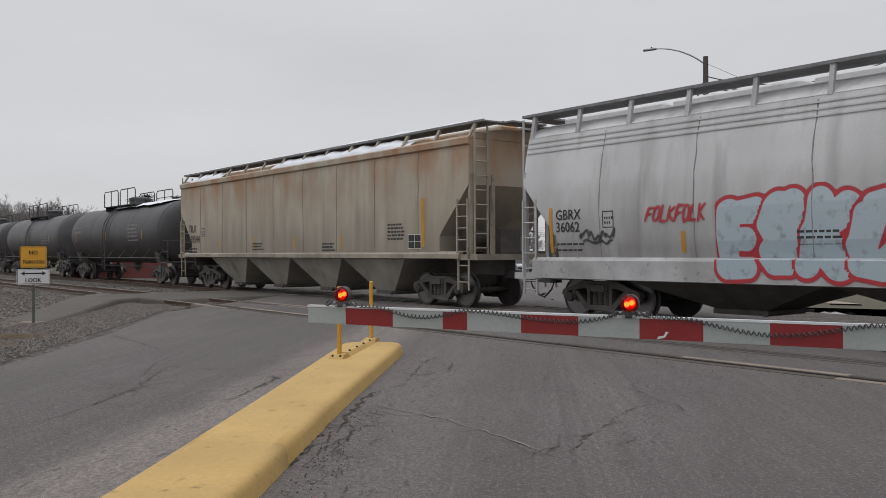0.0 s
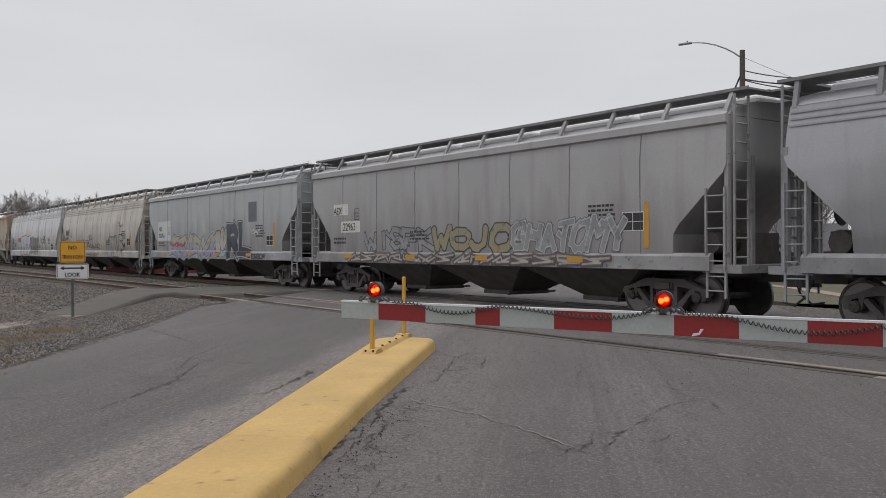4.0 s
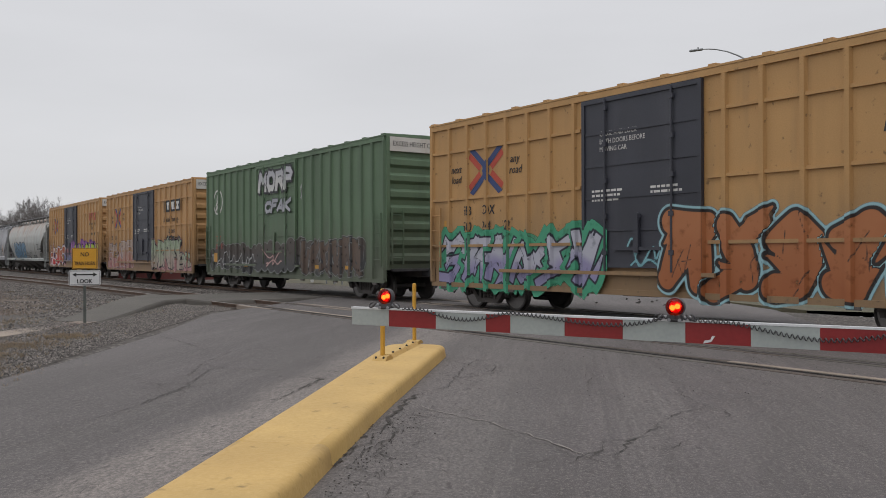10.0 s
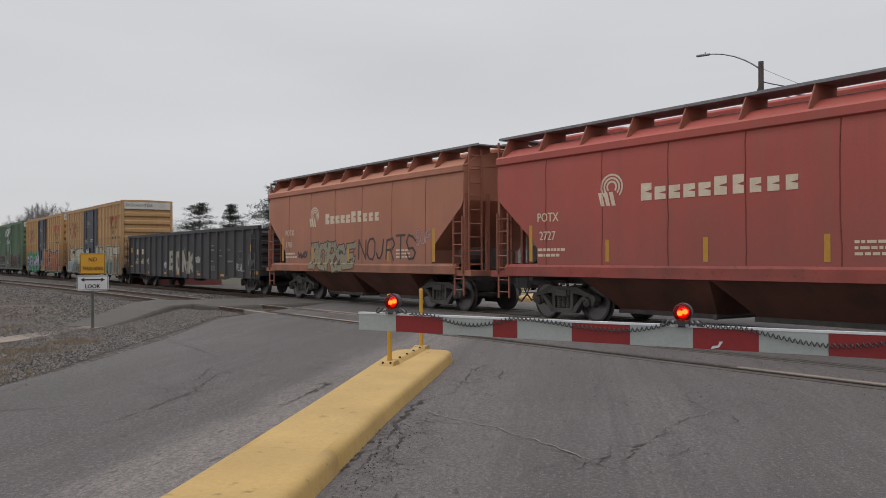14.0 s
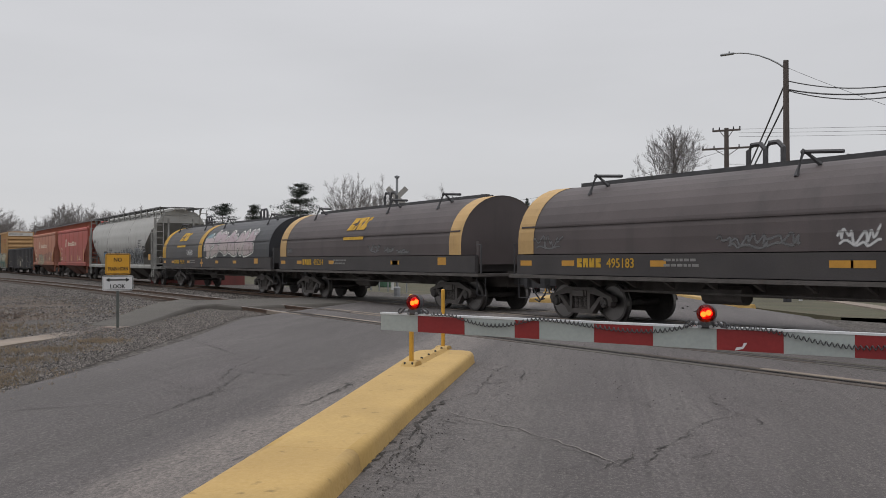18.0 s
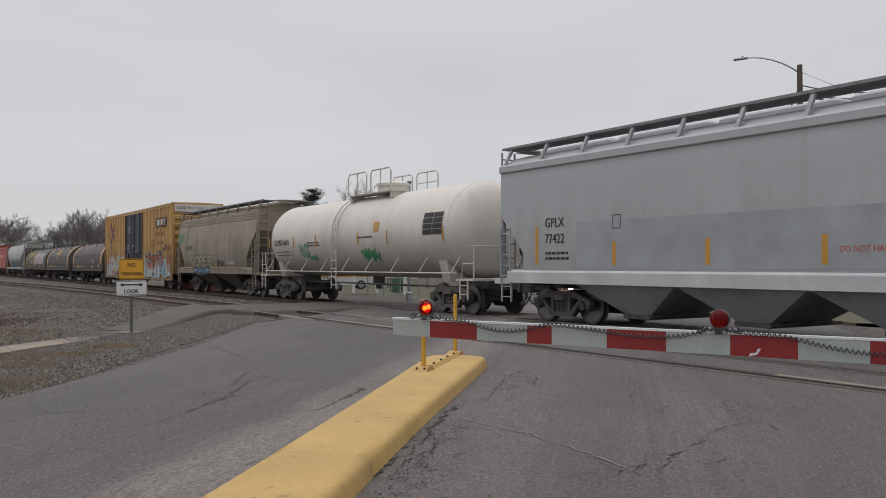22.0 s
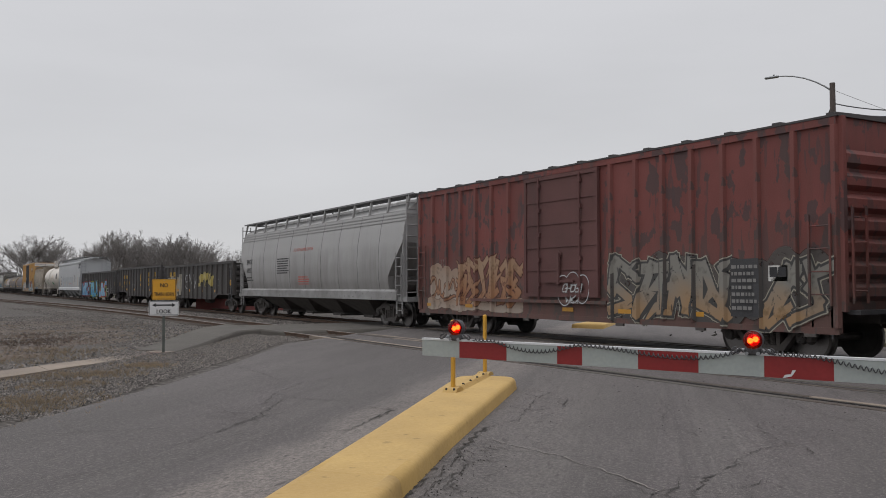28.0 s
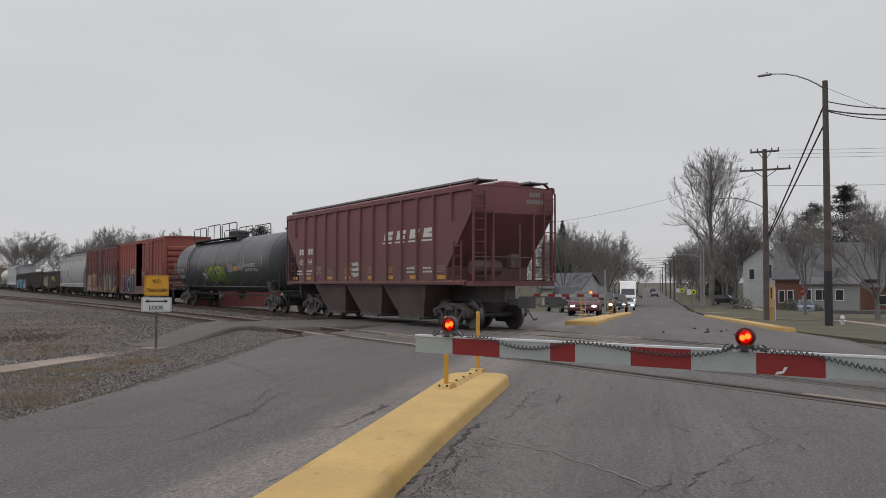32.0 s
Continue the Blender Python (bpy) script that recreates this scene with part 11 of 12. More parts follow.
def potash_hoppers():
    R = random.Random(17)
    for i, (x, col) in enumerate(((208.05, (0.43, 0.175, 0.105)), (222.65, (0.40, 0.085, 0.065)))):
        p = mat("faded_salmon_paint" if i == 0 else "faded_red_paint", col, 0.65, 0, 0.08, 0.6, 0.03, streak=0.3, streak_col=(0.25, 0.11, 0.07), seed=90 + i, grime=0.35)
        b = mat("red_brown_bay", (0.15, 0.06, 0.04), 0.85, 0, 0.3, 1.0, streak=0.5, seed=95 + i)
        L = 13.1
        car, wall = hopper(x, L, "covered_hopper", ("faded salmon" if i == 0 else "faded red") + " hopper car with cream lettering", p, b, "lined", (1.05, 1.34), 3.98, 4.46, 1.58, (3.0, 1.55), 2, 7, 1.35, seed=60 + i, gussets=True, post_paint=mat("salmon_ironwork", (0.30, 0.11, 0.07), 0.7, seed=i * 2.0))
        g = Geo()
        lettering(g, "POTX", 1.58, 2.37, 0.21, wall, 0.95, 0, 0.008)
        lettering(g, ("1786", "2727")[i], 1.65, 1.93, 0.21, wall, 0.95, 0, 0.008)
        bars(g, 1.58, 1.5, 0.9, 0.26, 2, wall, R)
        bars(g, 9.6, 1.5, 0.9, 0.3, 3, wall, R)
        part("road_number", g, M_CREAM, car)
        g = Geo()
        for k in range(3):
            r = 0.34 - 0.09 * k
            n = 14
            arc = [(4.05 + q * math.cos(math.pi * (1.25 - 1.5 * j / n)), 3.05 + q * math.sin(math.pi * (1.25 - 1.5 * j / n)) * 0.85) for q in (r, r - 0.05) for j in range(n + 1)]
            g.add([(q, -wall(q, z) - 0.008, z) for q, z in arc], [(j, j + 1, n + 2 + j, n + 1 + j) for j in range(n)])
        logo_blocks(g, 3.72, 2.64, 0.5, 0.3, 3, wall, -0.3, 0.3, notch=False)
        part("owner_mark", g, M_CREAM, car, "cream arched emblem")
        for k in range(10):
            q, w, n = (4.9 + 0.375 * k, 0.375, 0.22) if k < 6 else (7.2 + 0.375 * (k - 6), 0.375, 0.34)
            part("owner_letter", logo_blocks(Geo(), q, 2.70, w, 0.36 if k in (0, 5, 6) else 0.27, 1, wall, 0, n), M_CREAM, car, "cream letter block")
        for a in (1.26, 3.85, 6.5, 9.05):
            g = Geo()
            plate(g, a, a + 0.12, 1.42, 1.9 if a > 2 else 2.3, wall)
            part("reflective_strip", g, M_REFL, car)
        g = Geo()
        plate(g, 11.58, 11.73, 1.4, 2.36, wall)
        part("reflective_strip", g, M_REFL, car)
        if i == 0:
            graffiti(car, skirt(wall, 1.35, 1.636), 3.7, 7.0, 1.08, 2.1, 5, 121, SP_TANLINE, 0.11, word="BORSE", wild=2)
            graffiti(car, wall, 7.2, 10.75, 1.43, 2.2, 6, 122, SP_BLACKTAG, 0.035, lean=0.1, word="NOJRTS")
            graffiti(car, wall, 10.7, 11.5, 1.87, 2.35, 3, 123, SP_PINKTAG, 0.04, word="SUP")
            graffiti(car, wall, 2.6, 3.5, 1.45, 1.95, 4, 124, SP_BLACKTAG, 0.035)


def middle_cars():
    R = random.Random(19)
    p = mat("sage_grey_paint", (0.385, 0.380, 0.358), 0.6, 0, 0.07, 0.6, 0.03, streak=0.35, streak_col=(0.25, 0.24, 0.22), seed=101, grime=0.6)
    car, wall = hopper(236.9, 18.3, "covered_hopper", "rounded sage-grey hopper car with blue and black graffiti", p, M_STEEL, "barrel", (0.98, 1.2), 4.12, 4.5, 1.62, (3.7, 3.0), 4, 3, seed=61)
    markings(car, wall, 18.3, M_DKTXT, R, "GPFX", "10507", 1.5, 2.75, 0.22, 0.38)
    graffiti(car, wall, 4.8, 10.2, 1.22, 2.0, 6, 131, SP_TEAL, 0.14, wild=1)
    graffiti(car, wall, 10.0, 15.6, 1.22, 2.2, 8, 132, SP_BLKW, 0.11, wild=2)
    graffiti(car, wall, 2.2, 3.4, 1.6, 2.2, 4, 133, SP_BLACKTAG, 0.022, 0.03)
    g = Geo()
    plate(g, 17.2, 17.7, 1.5, 1.85, lambda x, z: 1.62, 0.03)
    part("reflective_strip", g, M_REFL, car)
    # coil cars
    hg = mat("hood_dark_grey", (0.070, 0.067, 0.067), 0.6, 0, 0.15, 0.8, streak=0.4, streak_col=(0.05, 0.045, 0.04), seed=111)
    hb = mat("hood_near_black", (0.034, 0.035, 0.039), 0.5, 0, 0.2, 0.8, streak=0.3, streak_col=(0.08, 0.075, 0.07), seed=112)
    hm = mat("hood_dark_maroon", (0.078, 0.062, 0.061), 0.6, 0, 0.18, 0.7, streak=0.4, streak_col=(0.035, 0.03, 0.03), rust=0.2, rust_col=(0.07, 0.045, 0.035), seed=113)
    by = mat("hood_band_yellow", (0.46, 0.26, 0.03), 0.6, 0, 0.15, 1.5, streak=0.5, seed=114)
    bt = mat("hood_band_faded", (0.50, 0.32, 0.13), 0.65, 0, 0.12, 1.5, streak=0.3, seed=115)
    bk = mat("coil_sill_navy", (0.048, 0.043, 0.043), 0.7, 0, 0.2, 1.0, streak=0.3, streak_col=(0.07, 0.06, 0.05), seed=116)
    for i, (x, L, hoods) in enumerate(((256.9, 16.3, ((-0.1, 7.05, hg, by), (7.2, 16.1, hb, hb))), (274.2, 13.9, ((0.05, 13.2, hm, bt),)), (290.0, 13.4, ((0.05, 12.9, hm, bt),)))):
        what = ("grey and black hoods, pink letters", "a dark maroon hood with faded yellow bands", "a dark hood with yellow end bands")[i]
        car, wall = coil_car(x, L, "coil_car", "coil car with " + what, hoods, hm if i else hg, bk, seed=i)
        g = Geo()
        logo_blocks(g, 2.3, 1.30, 0.85, 0.21, 4, wall, 0, 0.2)
        lettering(g, ("498296", "495214", "495183")[i], 3.3, 1.30, 0.21, wall, 0.95, 0, 0.008)
        part("road_number", g, M_CYEL, car)
        g = Geo()
        bars(g, 5.0, 1.3, 1.0, 0.22, 2, wall, R)
        part("data_stencil", g, M_FAINT, car)
        for q in (0.15, 1.75, 4.62, 9.2, L - 4.6, L - 1.9):
            g = Geo()
            plate(g, q, q + 0.45, 1.33, 1.46 if q < L - 2 else 1.55, wall)
            part("reflective_strip", g, M_REFL, car)
        if i < 2:
            q = 2.75 if i == 0 else 5.8
            part("owner_mark", logo_blocks(Geo(), q, 2.52, 1.35, 0.44, 3, wall, 0.3, 0.06, stroke=0.3), M_CYEL, car, "yellow owner's mark")
            part("mark_underline", plate(Geo(), q - 0.05, q + 1.45, 2.18, 2.28, wall, 0.01), M_CYEL, car)
        if i == 0:
            graffiti(car, wall, 7.5, 14.2, 1.68, 2.85, 6, 141, SP_CREAMPK, 0.15, wild=1, plump=0.1)
            graffiti(car, wall, 7.45, 8.4, 2.5, 2.9, 5, 140, SP_TEALTAG, 0.035)
            graffiti(car, wall, 13.7, 14.5, 2.5, 2.95, 5, 139, SP_WHITETHIN, 0.035)
            graffiti(car, wall, 4.55, 5.55, 1.75, 2.05, 4, 142, SP_WHITETAG, 0.05)
            part("reflective_strip", plate(Geo(), 6.83, 7.29, 1.30, 1.38, wall), M_REFL, car)
            part("reflective_strip", plate(Geo(), 7.0, 7.12, 1.16, 1.54, wall, 0.009), M_REFL, car)
        else:
            for a, b, z0, z1, n in (((7.6, 8.5, 1.65, 2.15, 4), (8.7, 9.4, 1.68, 1.95, 4), (9.5, 10.4, 1.66, 1.85, 5), (0.7, 1.3, 1.7, 2.1, 3)) if i == 1 else ((0.65, 1.75, 1.65, 2.2, 4), (6.3, 8.3, 1.64, 2.1, 7), (8.85, 9.7, 1.62, 2.2, 4))):
                graffiti(car, wall, a, b, z0, z1, n, 144 + i + int(a * 7), SP_WHITETAG if a > 8.8 and i == 2 else SP_FADEDTAG, 0.03, 0.025, lean=0.3)
    # old short hopper
    p = mat("weathered_taupe_paint", (0.30, 0.255, 0.20), 0.75, 0, 0.15, 0.6, 0.05, streak=0.6, streak_col=(0.14, 0.12, 0.10), seed=121, low=0.3, grime=0.6)
    car, wall = hopper(324.95, 12.65, "covered_hopper", "short weathered taupe hopper car with faded letters along its sill", p, M_STEEL, "curved", (1.05, 1.35), 3.95, 4.3, 1.56, (3.0, 1.2), 2, 7, seed=62)
    markings(car, wall, 12.65, M_DKTXT, R, "CLSX 5786", "", 1.6, 2.32, 0.22, plates=False)
    graffiti(car, wall, 2.6, 7.0, 1.4, 1.98, 6, 151, SP_TANLINE, 0.15, word="WOPESY", even=True)
    graffiti(car, wall, 7.1, 8.2, 1.42, 1.75, 4, 152, SP_BLACKTAG, 0.05)
    graffiti(car, wall, 8.6, 9.85, 1.48, 1.75, 4, 154, SP_WHITETAG, 0.04)
    graffiti(car, wall, 0.05, 1.15, 2.7, 3.3, 3, 153, SP_DIMGREEN, 0.11, 0.03)
    graffiti(car, lambda x, z: 1.615, 3.4, 6.0, 1.08, 1.32, 4, 155, SP_TEAL, 0.2)
    part("rust_band", plate(Geo(), 1.3, 11.0, 1.30, 1.34, lambda x, z: 1.615), mat("rusty_sill_edge", (0.22, 0.10, 0.045), 0.9, 0, 0.3, 3.0, spots=0.5), car, "rusty streak along the sill")
    # white tank car
    p = mat("white_tank_paint", (0.60, 0.56, 0.505), 0.5, 0, 0.05, 0.6, 0.02, streak=0.18, streak_col=(0.42, 0.38, 0.32), seed=131, grime=0.35)
    wr = mat("white_ironwork", (0.50, 0.47, 0.43), 0.6, 0, 0.1, 3.0)
    car, wall = tank_car(338.2, 16.6, "tank_car", "white insulated tank car with green tags", p, wr, 1.50, 2.55, 0.7, 3.3, 1.15, seed=3, ladder_x=0.454, shift=1.0, housing_x=9.4)
    g = Geo()
    lettering(g, "SCMX 6471", 1.57, 2.3, 0.24, wall, 0.95, 0, 0.01)
    bars(g, 1.6, 1.85, 1.7, 0.26, 2, wall, R)
    bars(g, 5.0, 2.2, 1.2, 0.2, 2, wall, R)
    bars(g, 9.4, 2.4, 1.2, 0.1, 1, wall, R)
    part("road_number", g, M_DKTXT, car)
    for q in (0.9, 3.6, 5.8, 9.45, 11.6, 15.1):
        g = Geo()
        plate(g, q, q + 0.1, 2.2, 2.65, wall)
        part("reflective_strip", g, M_REFL, car)
    g = Geo()
    for k in range(4):
        for q in (14.0, 14.58):
            plate(g, q, q + 0.54, 2.42 + 0.175 * k, 2.57 + 0.175 * k, wall, 0.012)
    part("data_panel", g, M_DKTXT, car)
    g = Geo()
    plate(g, 10.7, 11.05, 2.62, 2.95, wall, 0.01)
    part("warning_placard", g, M_REFL, car)
    graffiti(car, wall, 4.2, 5.1, 1.8, 2.35, 4, 161, SP_GREENTAG, 0.018, 0.02, word="HICS")
    graffiti(car, wall, 4.9, 5.7, 1.62, 1.95, 4, 163, SP_GREENTAG, 0.018, 0.02)
    graffiti(car, wall, 9.5, 10.9, 1.5, 2.25, 6, 162, SP_GREENTAG, 0.03, 0.025, lean=0.3)
    graffiti(car, wall, 9.6, 10.7, 1.6, 2.2, 4, 164, SP_GREENTAG, 0.018, 0.025)
    # clean grey hopper
    p = mat("clean_grey_paint", (0.39, 0.40, 0.41), 0.55, 0, 0.05, 0.5, 0.02, streak=0.2, streak_col=(0.30, 0.30, 0.3), seed=141, grime=0.35)
    b = mat("clean_grey_bay", (0.26, 0.27, 0.28), 0.7, 0, 0.2, 1.0, streak=0.5, seed=142)
    car, wall = hopper(356.4, 18.5, "covered_hopper", "clean mid grey covered hopper car with a white sill", p, b, "lined", (1.0, 1.34), 4.05, 4.5, 1.56, (2.8, 1.0), 4, 1, seed=63, tuck=0.95, foot=0.4, frames=mat("pale_sill", (0.47, 0.475, 0.48), 0.6, seed=5.0))
    markings(car, wall, 18.5, M_DKTXT, R, "GPLX", "77422", 1.9, 2.42, 0.23, 0.4, strips=[(16.4, 16.52, 1.5, 2.5), (1.5, 1.61, 1.48, 2.45), (4.3, 4.42, 1.48, 2.02), (7.0, 7.12, 1.48, 2.02), (9.6, 9.72, 1.48, 2.02), (13.0, 13.12, 1.48, 2.02)], plates=False)
    part("warning_lettering", lettering(Geo(), "DO NOT HAMMER ON CAR", 9.95, 1.7, 0.11, wall, 0.9), M_RED, car, "faded red warning lettering")
    g = Geo()
    for d in ((0, 0.26, 0, 0.02), (0, 0.26, 0.3, 0.32), (0, 0.02, 0, 0.32), (0.24, 0.26, 0, 0.32)):
        plate(g, 4.32 + d[0], 4.32 + d[1], 2.3 + d[2], 2.3 + d[3], wall, 0.008)
    part("clearance_plate", g, M_DKTXT, car)
    g = Geo()
    plate(g, 16.9, 18.45, 2.85, 3.9, wall, 0.004)
    logo_blocks(g, 16.95, 3.4, 1.4, 0.5, 4, wall, 0.25, 0.1, 1)
    part("owner_mark", g, [p, M_DKTXT], car, "dark owner's mark as slanted blocks")
    g = Geo()
    bars(g, 13.6, 1.9, 1.2, 0.8, 7, wall, R)
    part("data_stencil", g, M_FAINT, car)
    g = Geo()
    plate(g, 3.05, 12.6, 1.4, 2.5, wall, 0.004)
    part("repaint_band", g, mat("bluish_grey_patch", (0.30, 0.315, 0.33), 0.6, seed=6.0), car, "darker grey repainted band")


def rear_cars():
    R = random.Random(23)
    p = mat("off_white_grey_paint", (0.36, 0.355, 0.35), 0.65, 0, 0.05, 0.6, 0.02, streak=0.25, streak_col=(0.34, 0.33, 0.31), seed=151, grime=0.6)
    car, wall = hopper(432.2, 18.1, "covered_hopper", "off-white covered hopper car with black and red stencils", p, M_STEEL, "curved", (0.95, 1.32), 4.05, 4.5, 1.56, (2.95, 1.1), 4, 10, seed=64, bay_z=0.24)
    markings(car, wall, 18.1, M_DKTXT, R, "BNGX", "60202", 1.1, 2.55, 0.24, 0.42, strips=[(x, x + 0.42, 1.05, 1.15) for x in (2.5, 5.0, 8.0, 11.0, 14.0)], plates=False)
    g = Geo()
    lettering(g, "DO NOT HAMMER ON CAR", 7.7, 2.98, 0.14, wall, 0.9)
    bars(g, 8.3, 1.5, 1.2, 0.4, 4, wall, R)
    part("warning_lettering", g, M_RED, car, "red warning lettering")
    g = Geo()
    bars(g, 5.6, 2.0, 1.6, 0.75, 7, wall, R)
    part("data_stencil", g, M_DKTXT, car)
    # rust-red boxcar
    p = mat("rust_red_boxcar_paint", (0.185, 0.052, 0.044), 0.7, 0, 0.22, 0.6, 0.06, streak=0.4, streak_col=(0.07, 0.03, 0.025), peel=0.4, peel_col=(0.066, 0.042, 0.042), seed=161, grime=0.6)
    d = mat("dull_maroon_door", (0.115, 0.05, 0.046), 0.75, 0, 0.2, 0.8, 0.05, streak=0.4, seed=162)
    car, wall, sheet = boxcar(451.45, 15.5, "boxcar", "rust-red boxcar with ochre graffiti and peeling paint", p, d, None, 4.49, 1.50, 1.0, 18, (0.390, 0.585), None, (), False, seed=12, rows=5, roof_paint=mat("dark_roof_sheet", (0.06, 0.055, 0.055), 0.7, seed=3.0))
    graffiti(car, wall, 0.6, 5.8, 0.64, 1.15, 7, 171, SP_CREAMFLAT, 0.3, cloud=True)
    graffiti(car, wall, 0.9, 2.6, 0.9, 2.2, 3, 170, SP_CREAMFLAT, 0.2, cloud=True)
    graffiti(car, wall, 2.4, 5.8, 0.9, 2.35, 6, 172, SP_OCHRE, 0.07, wild=3)
    graffiti(car, wall, 0.8, 2.5, 0.8, 2.1, 3, 169, SP_OCHRE, 0.045, wild=1)
    graffiti(car, wall, 7.6, 8.7, 0.95, 1.85, 3, 173, SP_WHITELINE, 0.3, cloud=True)
    graffiti(car, wall, 7.75, 8.55, 1.28, 1.52, 5, 177, SP_WHITETHIN, 0.06, word="GHOST")
    graffiti(car, wall, 7.85, 8.45, 1.02, 1.22, 3, 178, SP_WHITETHIN, 0.06, word="WKI")
    graffiti(car, wall, 9.5, 15.3, 0.64, 2.2, 9, 176, SP_CHAR, 0.3, cloud=True)
    graffiti(car, wall, 9.5, 13.0, 0.66, 2.15, 4, 174, SP_OCHRE2, 0.085, wild=2, cast=(0.08, -0.06))
    graffiti(car, wall, 13.9, 15.35, 0.66, 1.95, 2, 175, SP_OCHRE2, 0.08, wild=2)
    part("data_panel", plate(Geo(), 13.05, 13.85, 0.85, 2.0, wall, 0.03), mat("charcoal_panel_paint", (0.055, 0.055, 0.058), 0.7, 0, 0.12, 2.0), car)
    part("data_stencil", bars(Geo(), 13.15, 0.95, 0.6, 0.95, 7, lambda x, z: 1.605, R), M_FAINT, car)
    part("data_panel", plate(Geo(), 13.98, 14.42, 1.55, 1.85, sheet, 0.032), M_WHITE, car)
    for q in (14.01, 14.21):
        part("data_panel_fill", plate(Geo(), q, q + 0.18, 1.63, 1.82, sheet, 0.036), M_DKTXT, car)
    for q, w in ((0.55, 0.3), (2.9, 0.4), (7.6, 0.44), (9.7, 0.44), (11.9, 0.44), (13.95, 0.46)):
        g = Geo()
        plate(g, q, q + w, 0.82, 0.82 + (0.1 if w < 0.45 else 0.22), sheet, 0.03)
        part("reflective_strip", g, M_REFL, car)
    g = Geo()
    lettering(g, "1163", 1.4, 2.1, 0.2, sheet, 0.9)
    part("road_number", g, M_FAINT, car)
    # red boxcar with an open door
    p = mat("red_boxcar_paint", (0.262, 0.068, 0.052), 0.7, 0, 0.16, 0.6, 0.04, streak=0.3, streak_col=(0.13, 0.04, 0.03), seed=171, grime=0.6)
    car, wall, sheet = boxcar(468.4, 15.6, "boxcar", "red boxcar with its sliding door pushed open", p, p, None, 4.49, 1.50, 1.0, 17, (0.566, 0.766), None, (), False, open_door=(6.15, 8.75), seed=13, rows=1, corrugated=True)
    g = Geo()
    lettering(g, "LR", 1.0, 2.18, 0.2, sheet, 0.9)
    lettering(g, "S", 1.75, 2.18, 0.2, sheet, 0.9)
    lettering(g, "20", 1.05, 1.82, 0.2, sheet, 0.9)
    lettering(g, "72", 1.7, 1.82, 0.2, sheet, 0.9)
    part("road_number", g, M_WHITE, car)
    graffiti(car, wall, 1.7, 5.9, 0.66, 2.05, 5, 181, SP_NAVY, 0.14, word="GENTS", plump=0.15)
    graffiti(car, wall, 11.1, 14.7, 0.75, 1.85, 3, 185, SP_SAGE, 0.2, cloud=True)
    graffiti(car, wall, 11.75, 14.15, 0.68, 2.0, 2, 182, SP_BLKW, 0.2, word="PL", lean=-0.1, cast=(-0.08, -0.06))
    graffiti(car, wall, 9.2, 11.7, 0.68, 1.05, 5, 186, SP_BLKW, 0.2)
    graffiti(car, wall, 4.35, 5.8, 2.1, 2.5, 6, 183, SP_WHITETAG, 0.05, word="EYESPY")
    graffiti(car, lambda x, z: 1.62, 8.7, 9.8, 1.75, 2.45, 5, 184, SP_PINKTAG, 0.022, 0.025)
    graffiti(car, wall, 14.6, 15.4, 0.9, 1.15, 4, 187, SP_PINKTAG, 0.03, 0.025)
    for q in (13.85, 14.36):
        part("reflective_strip", plate(Geo(), q, q + 0.1, 1.3, 1.75, wall, 0.03), M_REFL, car)
    # black pressure tank
    p = mat("satin_black_tank", (0.052, 0.053, 0.060), 0.42, 0, 0.2, 0.8, streak=0.25, streak_col=(0.06, 0.06, 0.062), seed=181)
    car, wall = tank_car(485.9, 19.6, "tank_car", "long black tank car with acid green letters", p, M_BLACK, 1.50, 2.45, 0.55, 8.6, 1.1, seed=5, ladder_x=0.212, side_rail=True, shift=-2.24, housing_x=9.3)
    g = Geo()
    lettering(g, "MTZX 330042", 1.2, 2.08, 0.22, wall, 1.0, 0, 0.005)
    bars(g, 1.5, 1.7, 1.3, 0.22, 2, wall, R)
    lettering(g, "NON-ODORIZED", 14.82, 2.24, 0.16, wall, 0.95)
    lettering(g, "LIQUEFIED PETROLEUM GAS", 14.82, 2.02, 0.13, wall, 0.85)
    part("road_number", g, M_WHITE, car)
    for q in (0.7, 3.6, 6.37, 9.12, 11.9, 14.74, 17.4):
        g = Geo()
        plate(g, q, q + 0.1, 2.24, 2.74, wall)
        part("reflective_strip", g, M_REFL, car)
    g = Geo()
    plate(g, 12.98, 13.7, 2.06, 2.3, wall, 0.01)
    part("warning_placard", g, M_REFL, car)
    graffiti(car, wall, 7.75, 11.3, 1.42, 2.4, 5, 191, SP_ACID, 0.13, word="MOURN", lean=0.0, wild=1)
    graffiti(car, wall, 12.0, 13.3, 1.56, 2.0, 3, 192, SP_DIMGREEN, 0.03, 0.025, word="TRK")
    graffiti(car, wall, 12.05, 12.85, 2.0, 2.48, 4, 193, SP_WHITETHIN, 0.02, 0.025, word="BASH")
    graffiti(car, wall, 13.75, 14.6, 2.05, 2.5, 4, 194, SP_WHITETHIN, 0.02, 0.025, word="BASH")
    graffiti(car, wall, 7.0, 7.8, 1.6, 2.12, 5, 195, SP_WHITETAG, 0.03, 0.02)
    graffiti(car, wall, 4.9, 6.2, 1.6, 2.1, 5, 196, SP_FADEDTAG, 0.03, 0.03)
    graffiti(car, wall, 0.6, 1.0, 2.1, 2.6, 2, 197, SP_FADEDTAG, 0.03, 0.03)
    # maroon ribbed hopper, the last car
    p = mat("maroon_hopper_paint", (0.172, 0.062, 0.062), 0.65, 0, 0.10, 0.6, 0.04, streak=0.3, streak_col=(0.07, 0.028, 0.028), seed=191, grime=0.6)
    b = mat("maroon_dark_bay", (0.12, 0.082, 0.080), 0.85, 0, 0.2, 1.0, seed=192)
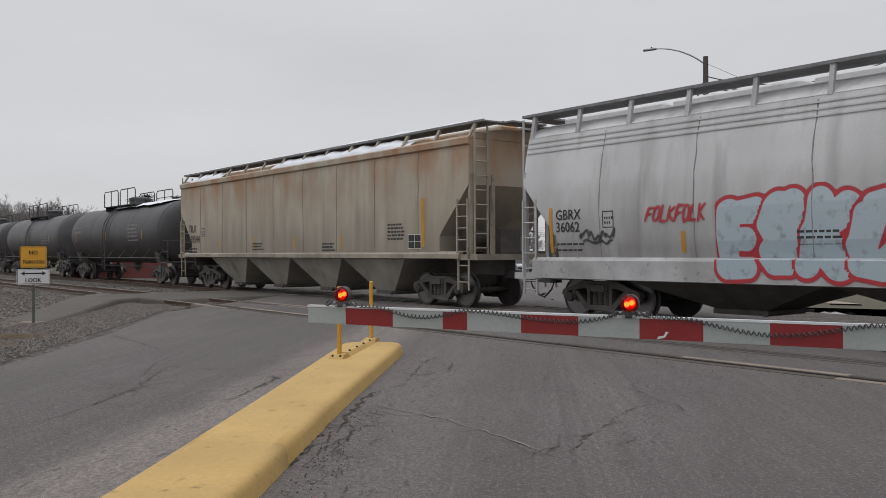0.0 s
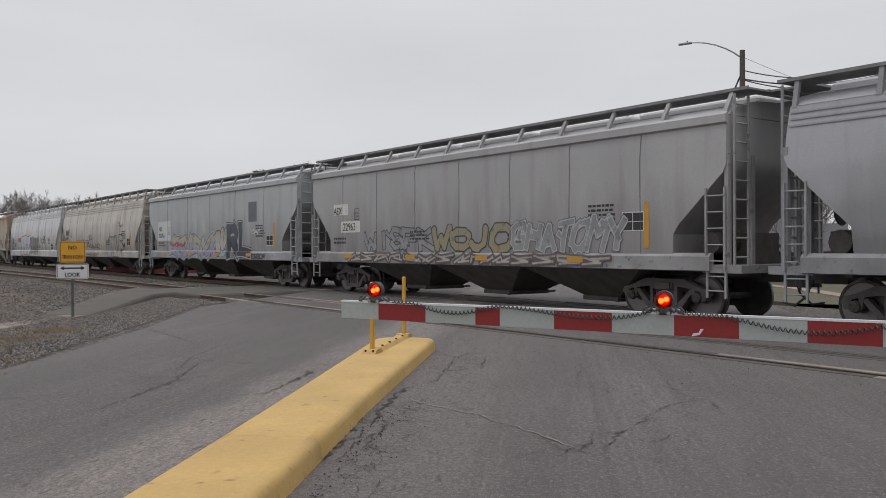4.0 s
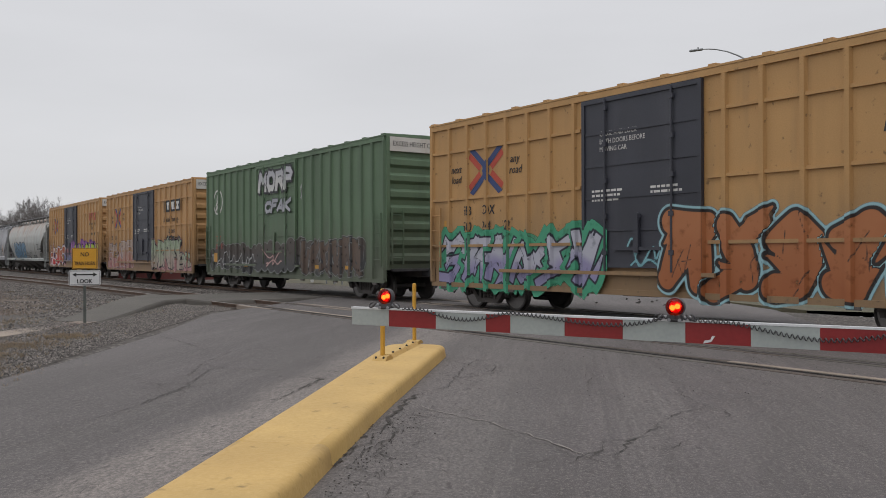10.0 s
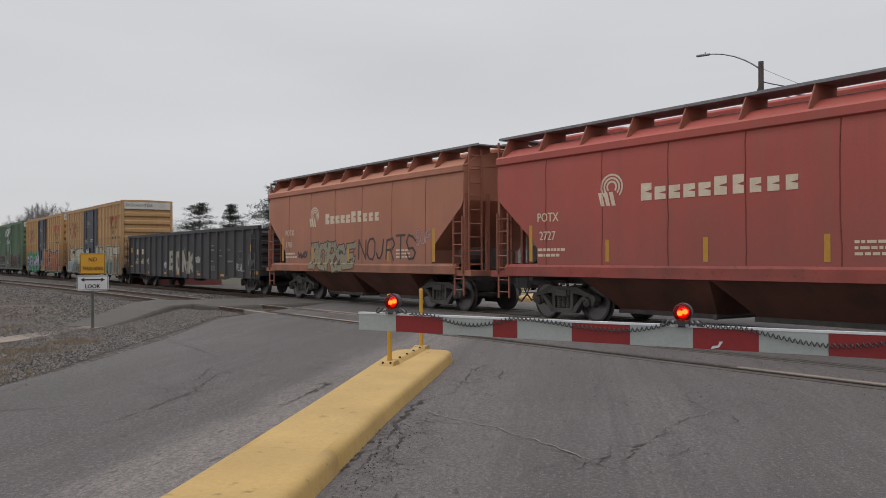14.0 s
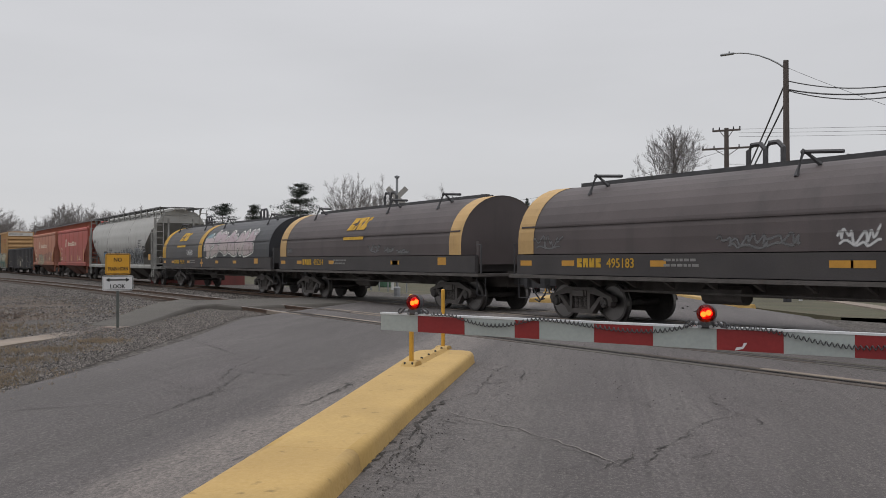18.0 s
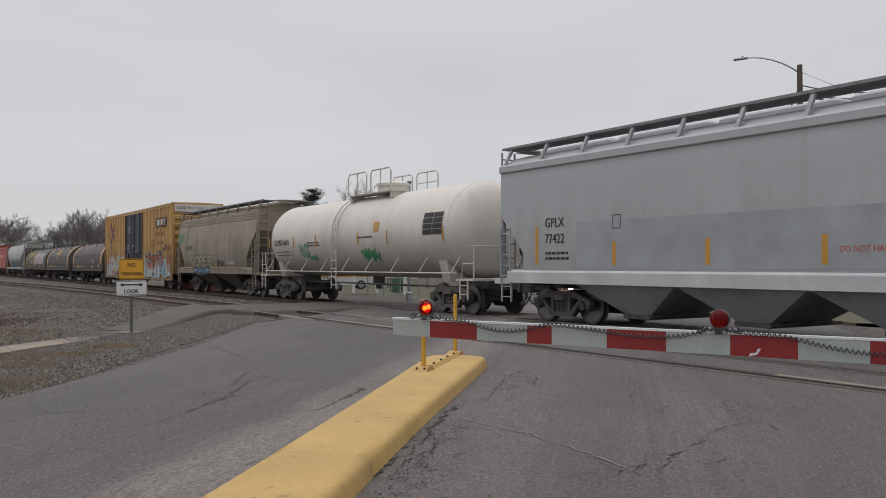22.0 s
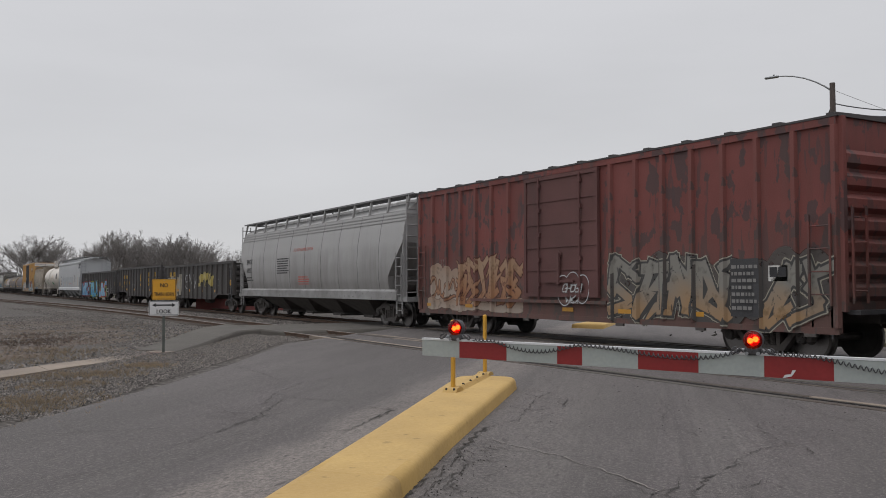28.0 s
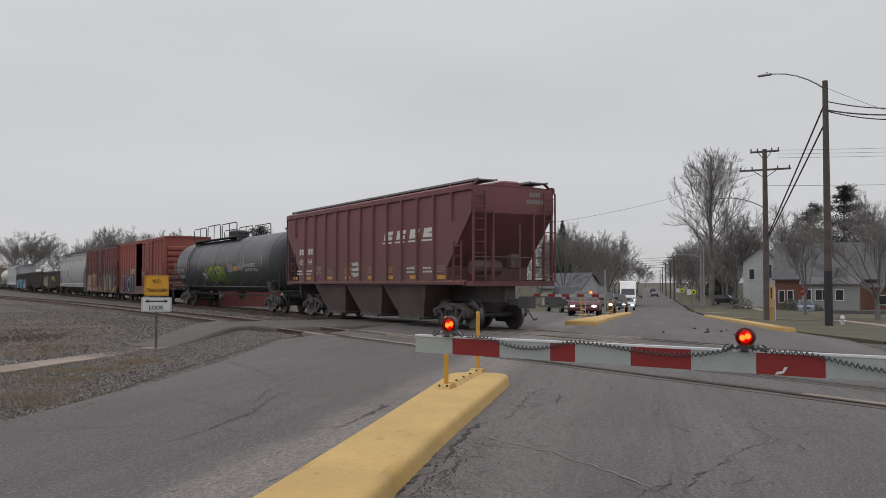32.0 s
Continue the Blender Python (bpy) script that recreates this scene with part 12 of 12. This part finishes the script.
    car, wall = hopper(506.9, 15.2, "covered_hopper", "maroon ribbed covered hopper, the last car", p, b, "ribbed", (1.38, 1.52), 4.33, 4.42, 1.52, (3.58, 1.4), 3, 14, seed=65, bay_z=0.24, out=0.03, tuck=1.1, foot=0.85)
    g = Geo()
    logo_blocks(g, 1.5, 2.62, 0.5, 0.24, 2, wall, 0, 0.2)
    logo_blocks(g, 2.5, 2.62, 0.5, 0.24, 2, wall, 0, 0.2)
    lettering(g, "430", 1.45, 2.2, 0.24, wall, 0.9)
    lettering(g, "944", 2.45, 2.2, 0.24, wall, 0.9)
    for q in (1.2, 2.3, 11.2, 12.3):
        bars(g, q, 1.75, 0.6, 0.24, 2, wall, R)
    part("road_number", g, M_WHITE, car)
    g = Geo()
    for k in range(4):
        logo_blocks(g, 9.5 + 0.93 * k, 2.92, 0.62, 0.30, 1, wall, 0.35, 0.0, off=0.012, stroke=0.3)
        plate(g, 9.42 + 0.93 * k, 10.1 + 0.93 * k, 2.80, 2.855, wall, 0.012)
    part("owner_mark", g, M_WHITE, car, "white owner's mark as slanted blocks")
    for q in (0.76, 2.3, 4.5, 6.2, 8.2, 9.7, 11.4, 13.2):
        part("reflective_strip", plate(Geo(), q, q + 0.5, 1.58, 1.70, wall, 0.006), M_REFL, car)
        if q > 4:
            part("data_stencil", bars(Geo(), q, 1.78, 0.5, 0.24, 3, wall, R), M_CYEL if q in (6.2, 9.7) else M_FAINT, car)
    g = Geo()
    for z, n in ((4.1, 4), (3.88, 6)):
        for k in range(n):
            y = 0.82 + 0.11 * (k - n / 2)
            g.box(15.2, 15.206, y, y + 0.075, z, z + 0.13)
    part("end_number", g, M_FAINT, car, "small white marks on the end sheet")
    for k in range(3):
        graffiti(car, wall, 6.8, 7.5, 1.66 + 0.2 * k, 1.88 + 0.2 * k, 6, 201 + 3 * k, SP_WHITETAG, 0.03, 0.02)
    graffiti(car, wall, 3.25, 3.95, 1.7, 2.35, 3, 202, SP_PINKTAG, 0.015, 0.025)


black_tanks()
front_hoppers()
yellow_boxcars()
green_boxcar()
gondolas()
potash_hoppers()
middle_cars()
rear_cars()


# ---- what moves ----
RUN = [0.0, 70.12, 138.74, 206.58, 274.13, 341.69, 409.31, 476.82, 543.86]


def motions():
    """The train rolls past at about 17 m/s; its wheels turn with it."""
    for car, x0 in CARS:
        walk(car, [(4 * i, pose(x0 - s, TRACK_Y, 0)) for i, s in enumerate(RUN)])
    # the lamp in the middle of the arm flashes: its added disc swings round in a tenth of a second
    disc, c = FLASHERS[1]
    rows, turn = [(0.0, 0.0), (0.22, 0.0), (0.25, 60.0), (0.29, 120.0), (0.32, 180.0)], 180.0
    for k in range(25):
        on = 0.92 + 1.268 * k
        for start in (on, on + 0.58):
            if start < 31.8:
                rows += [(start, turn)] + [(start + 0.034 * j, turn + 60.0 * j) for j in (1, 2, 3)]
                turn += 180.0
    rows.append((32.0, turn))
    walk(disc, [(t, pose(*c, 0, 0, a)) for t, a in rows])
    r = 0.457
    for side, wheels in WHEELS.items():
        rows = []
        for k in range(32 * FPS + 1):
            t = k / FPS
            i = min(7, int(t / 4))
            s = RUN[i] + (RUN[i + 1] - RUN[i]) * (t / 4 - i)
            rows.append((t, pose(side * 0.864, 0, r) @ Matrix.Rotation(-s / r, 4, "Y")))
        walk(wheels[0], rows)
        keys = wheels[0].animation_data
        for w in wheels[1:]:
            w.rotation_mode = "QUATERNION"
            w.animation_data_create()
            w.animation_data.action = keys.action
            w.animation_data.action_slot = keys.action_slot


motions()
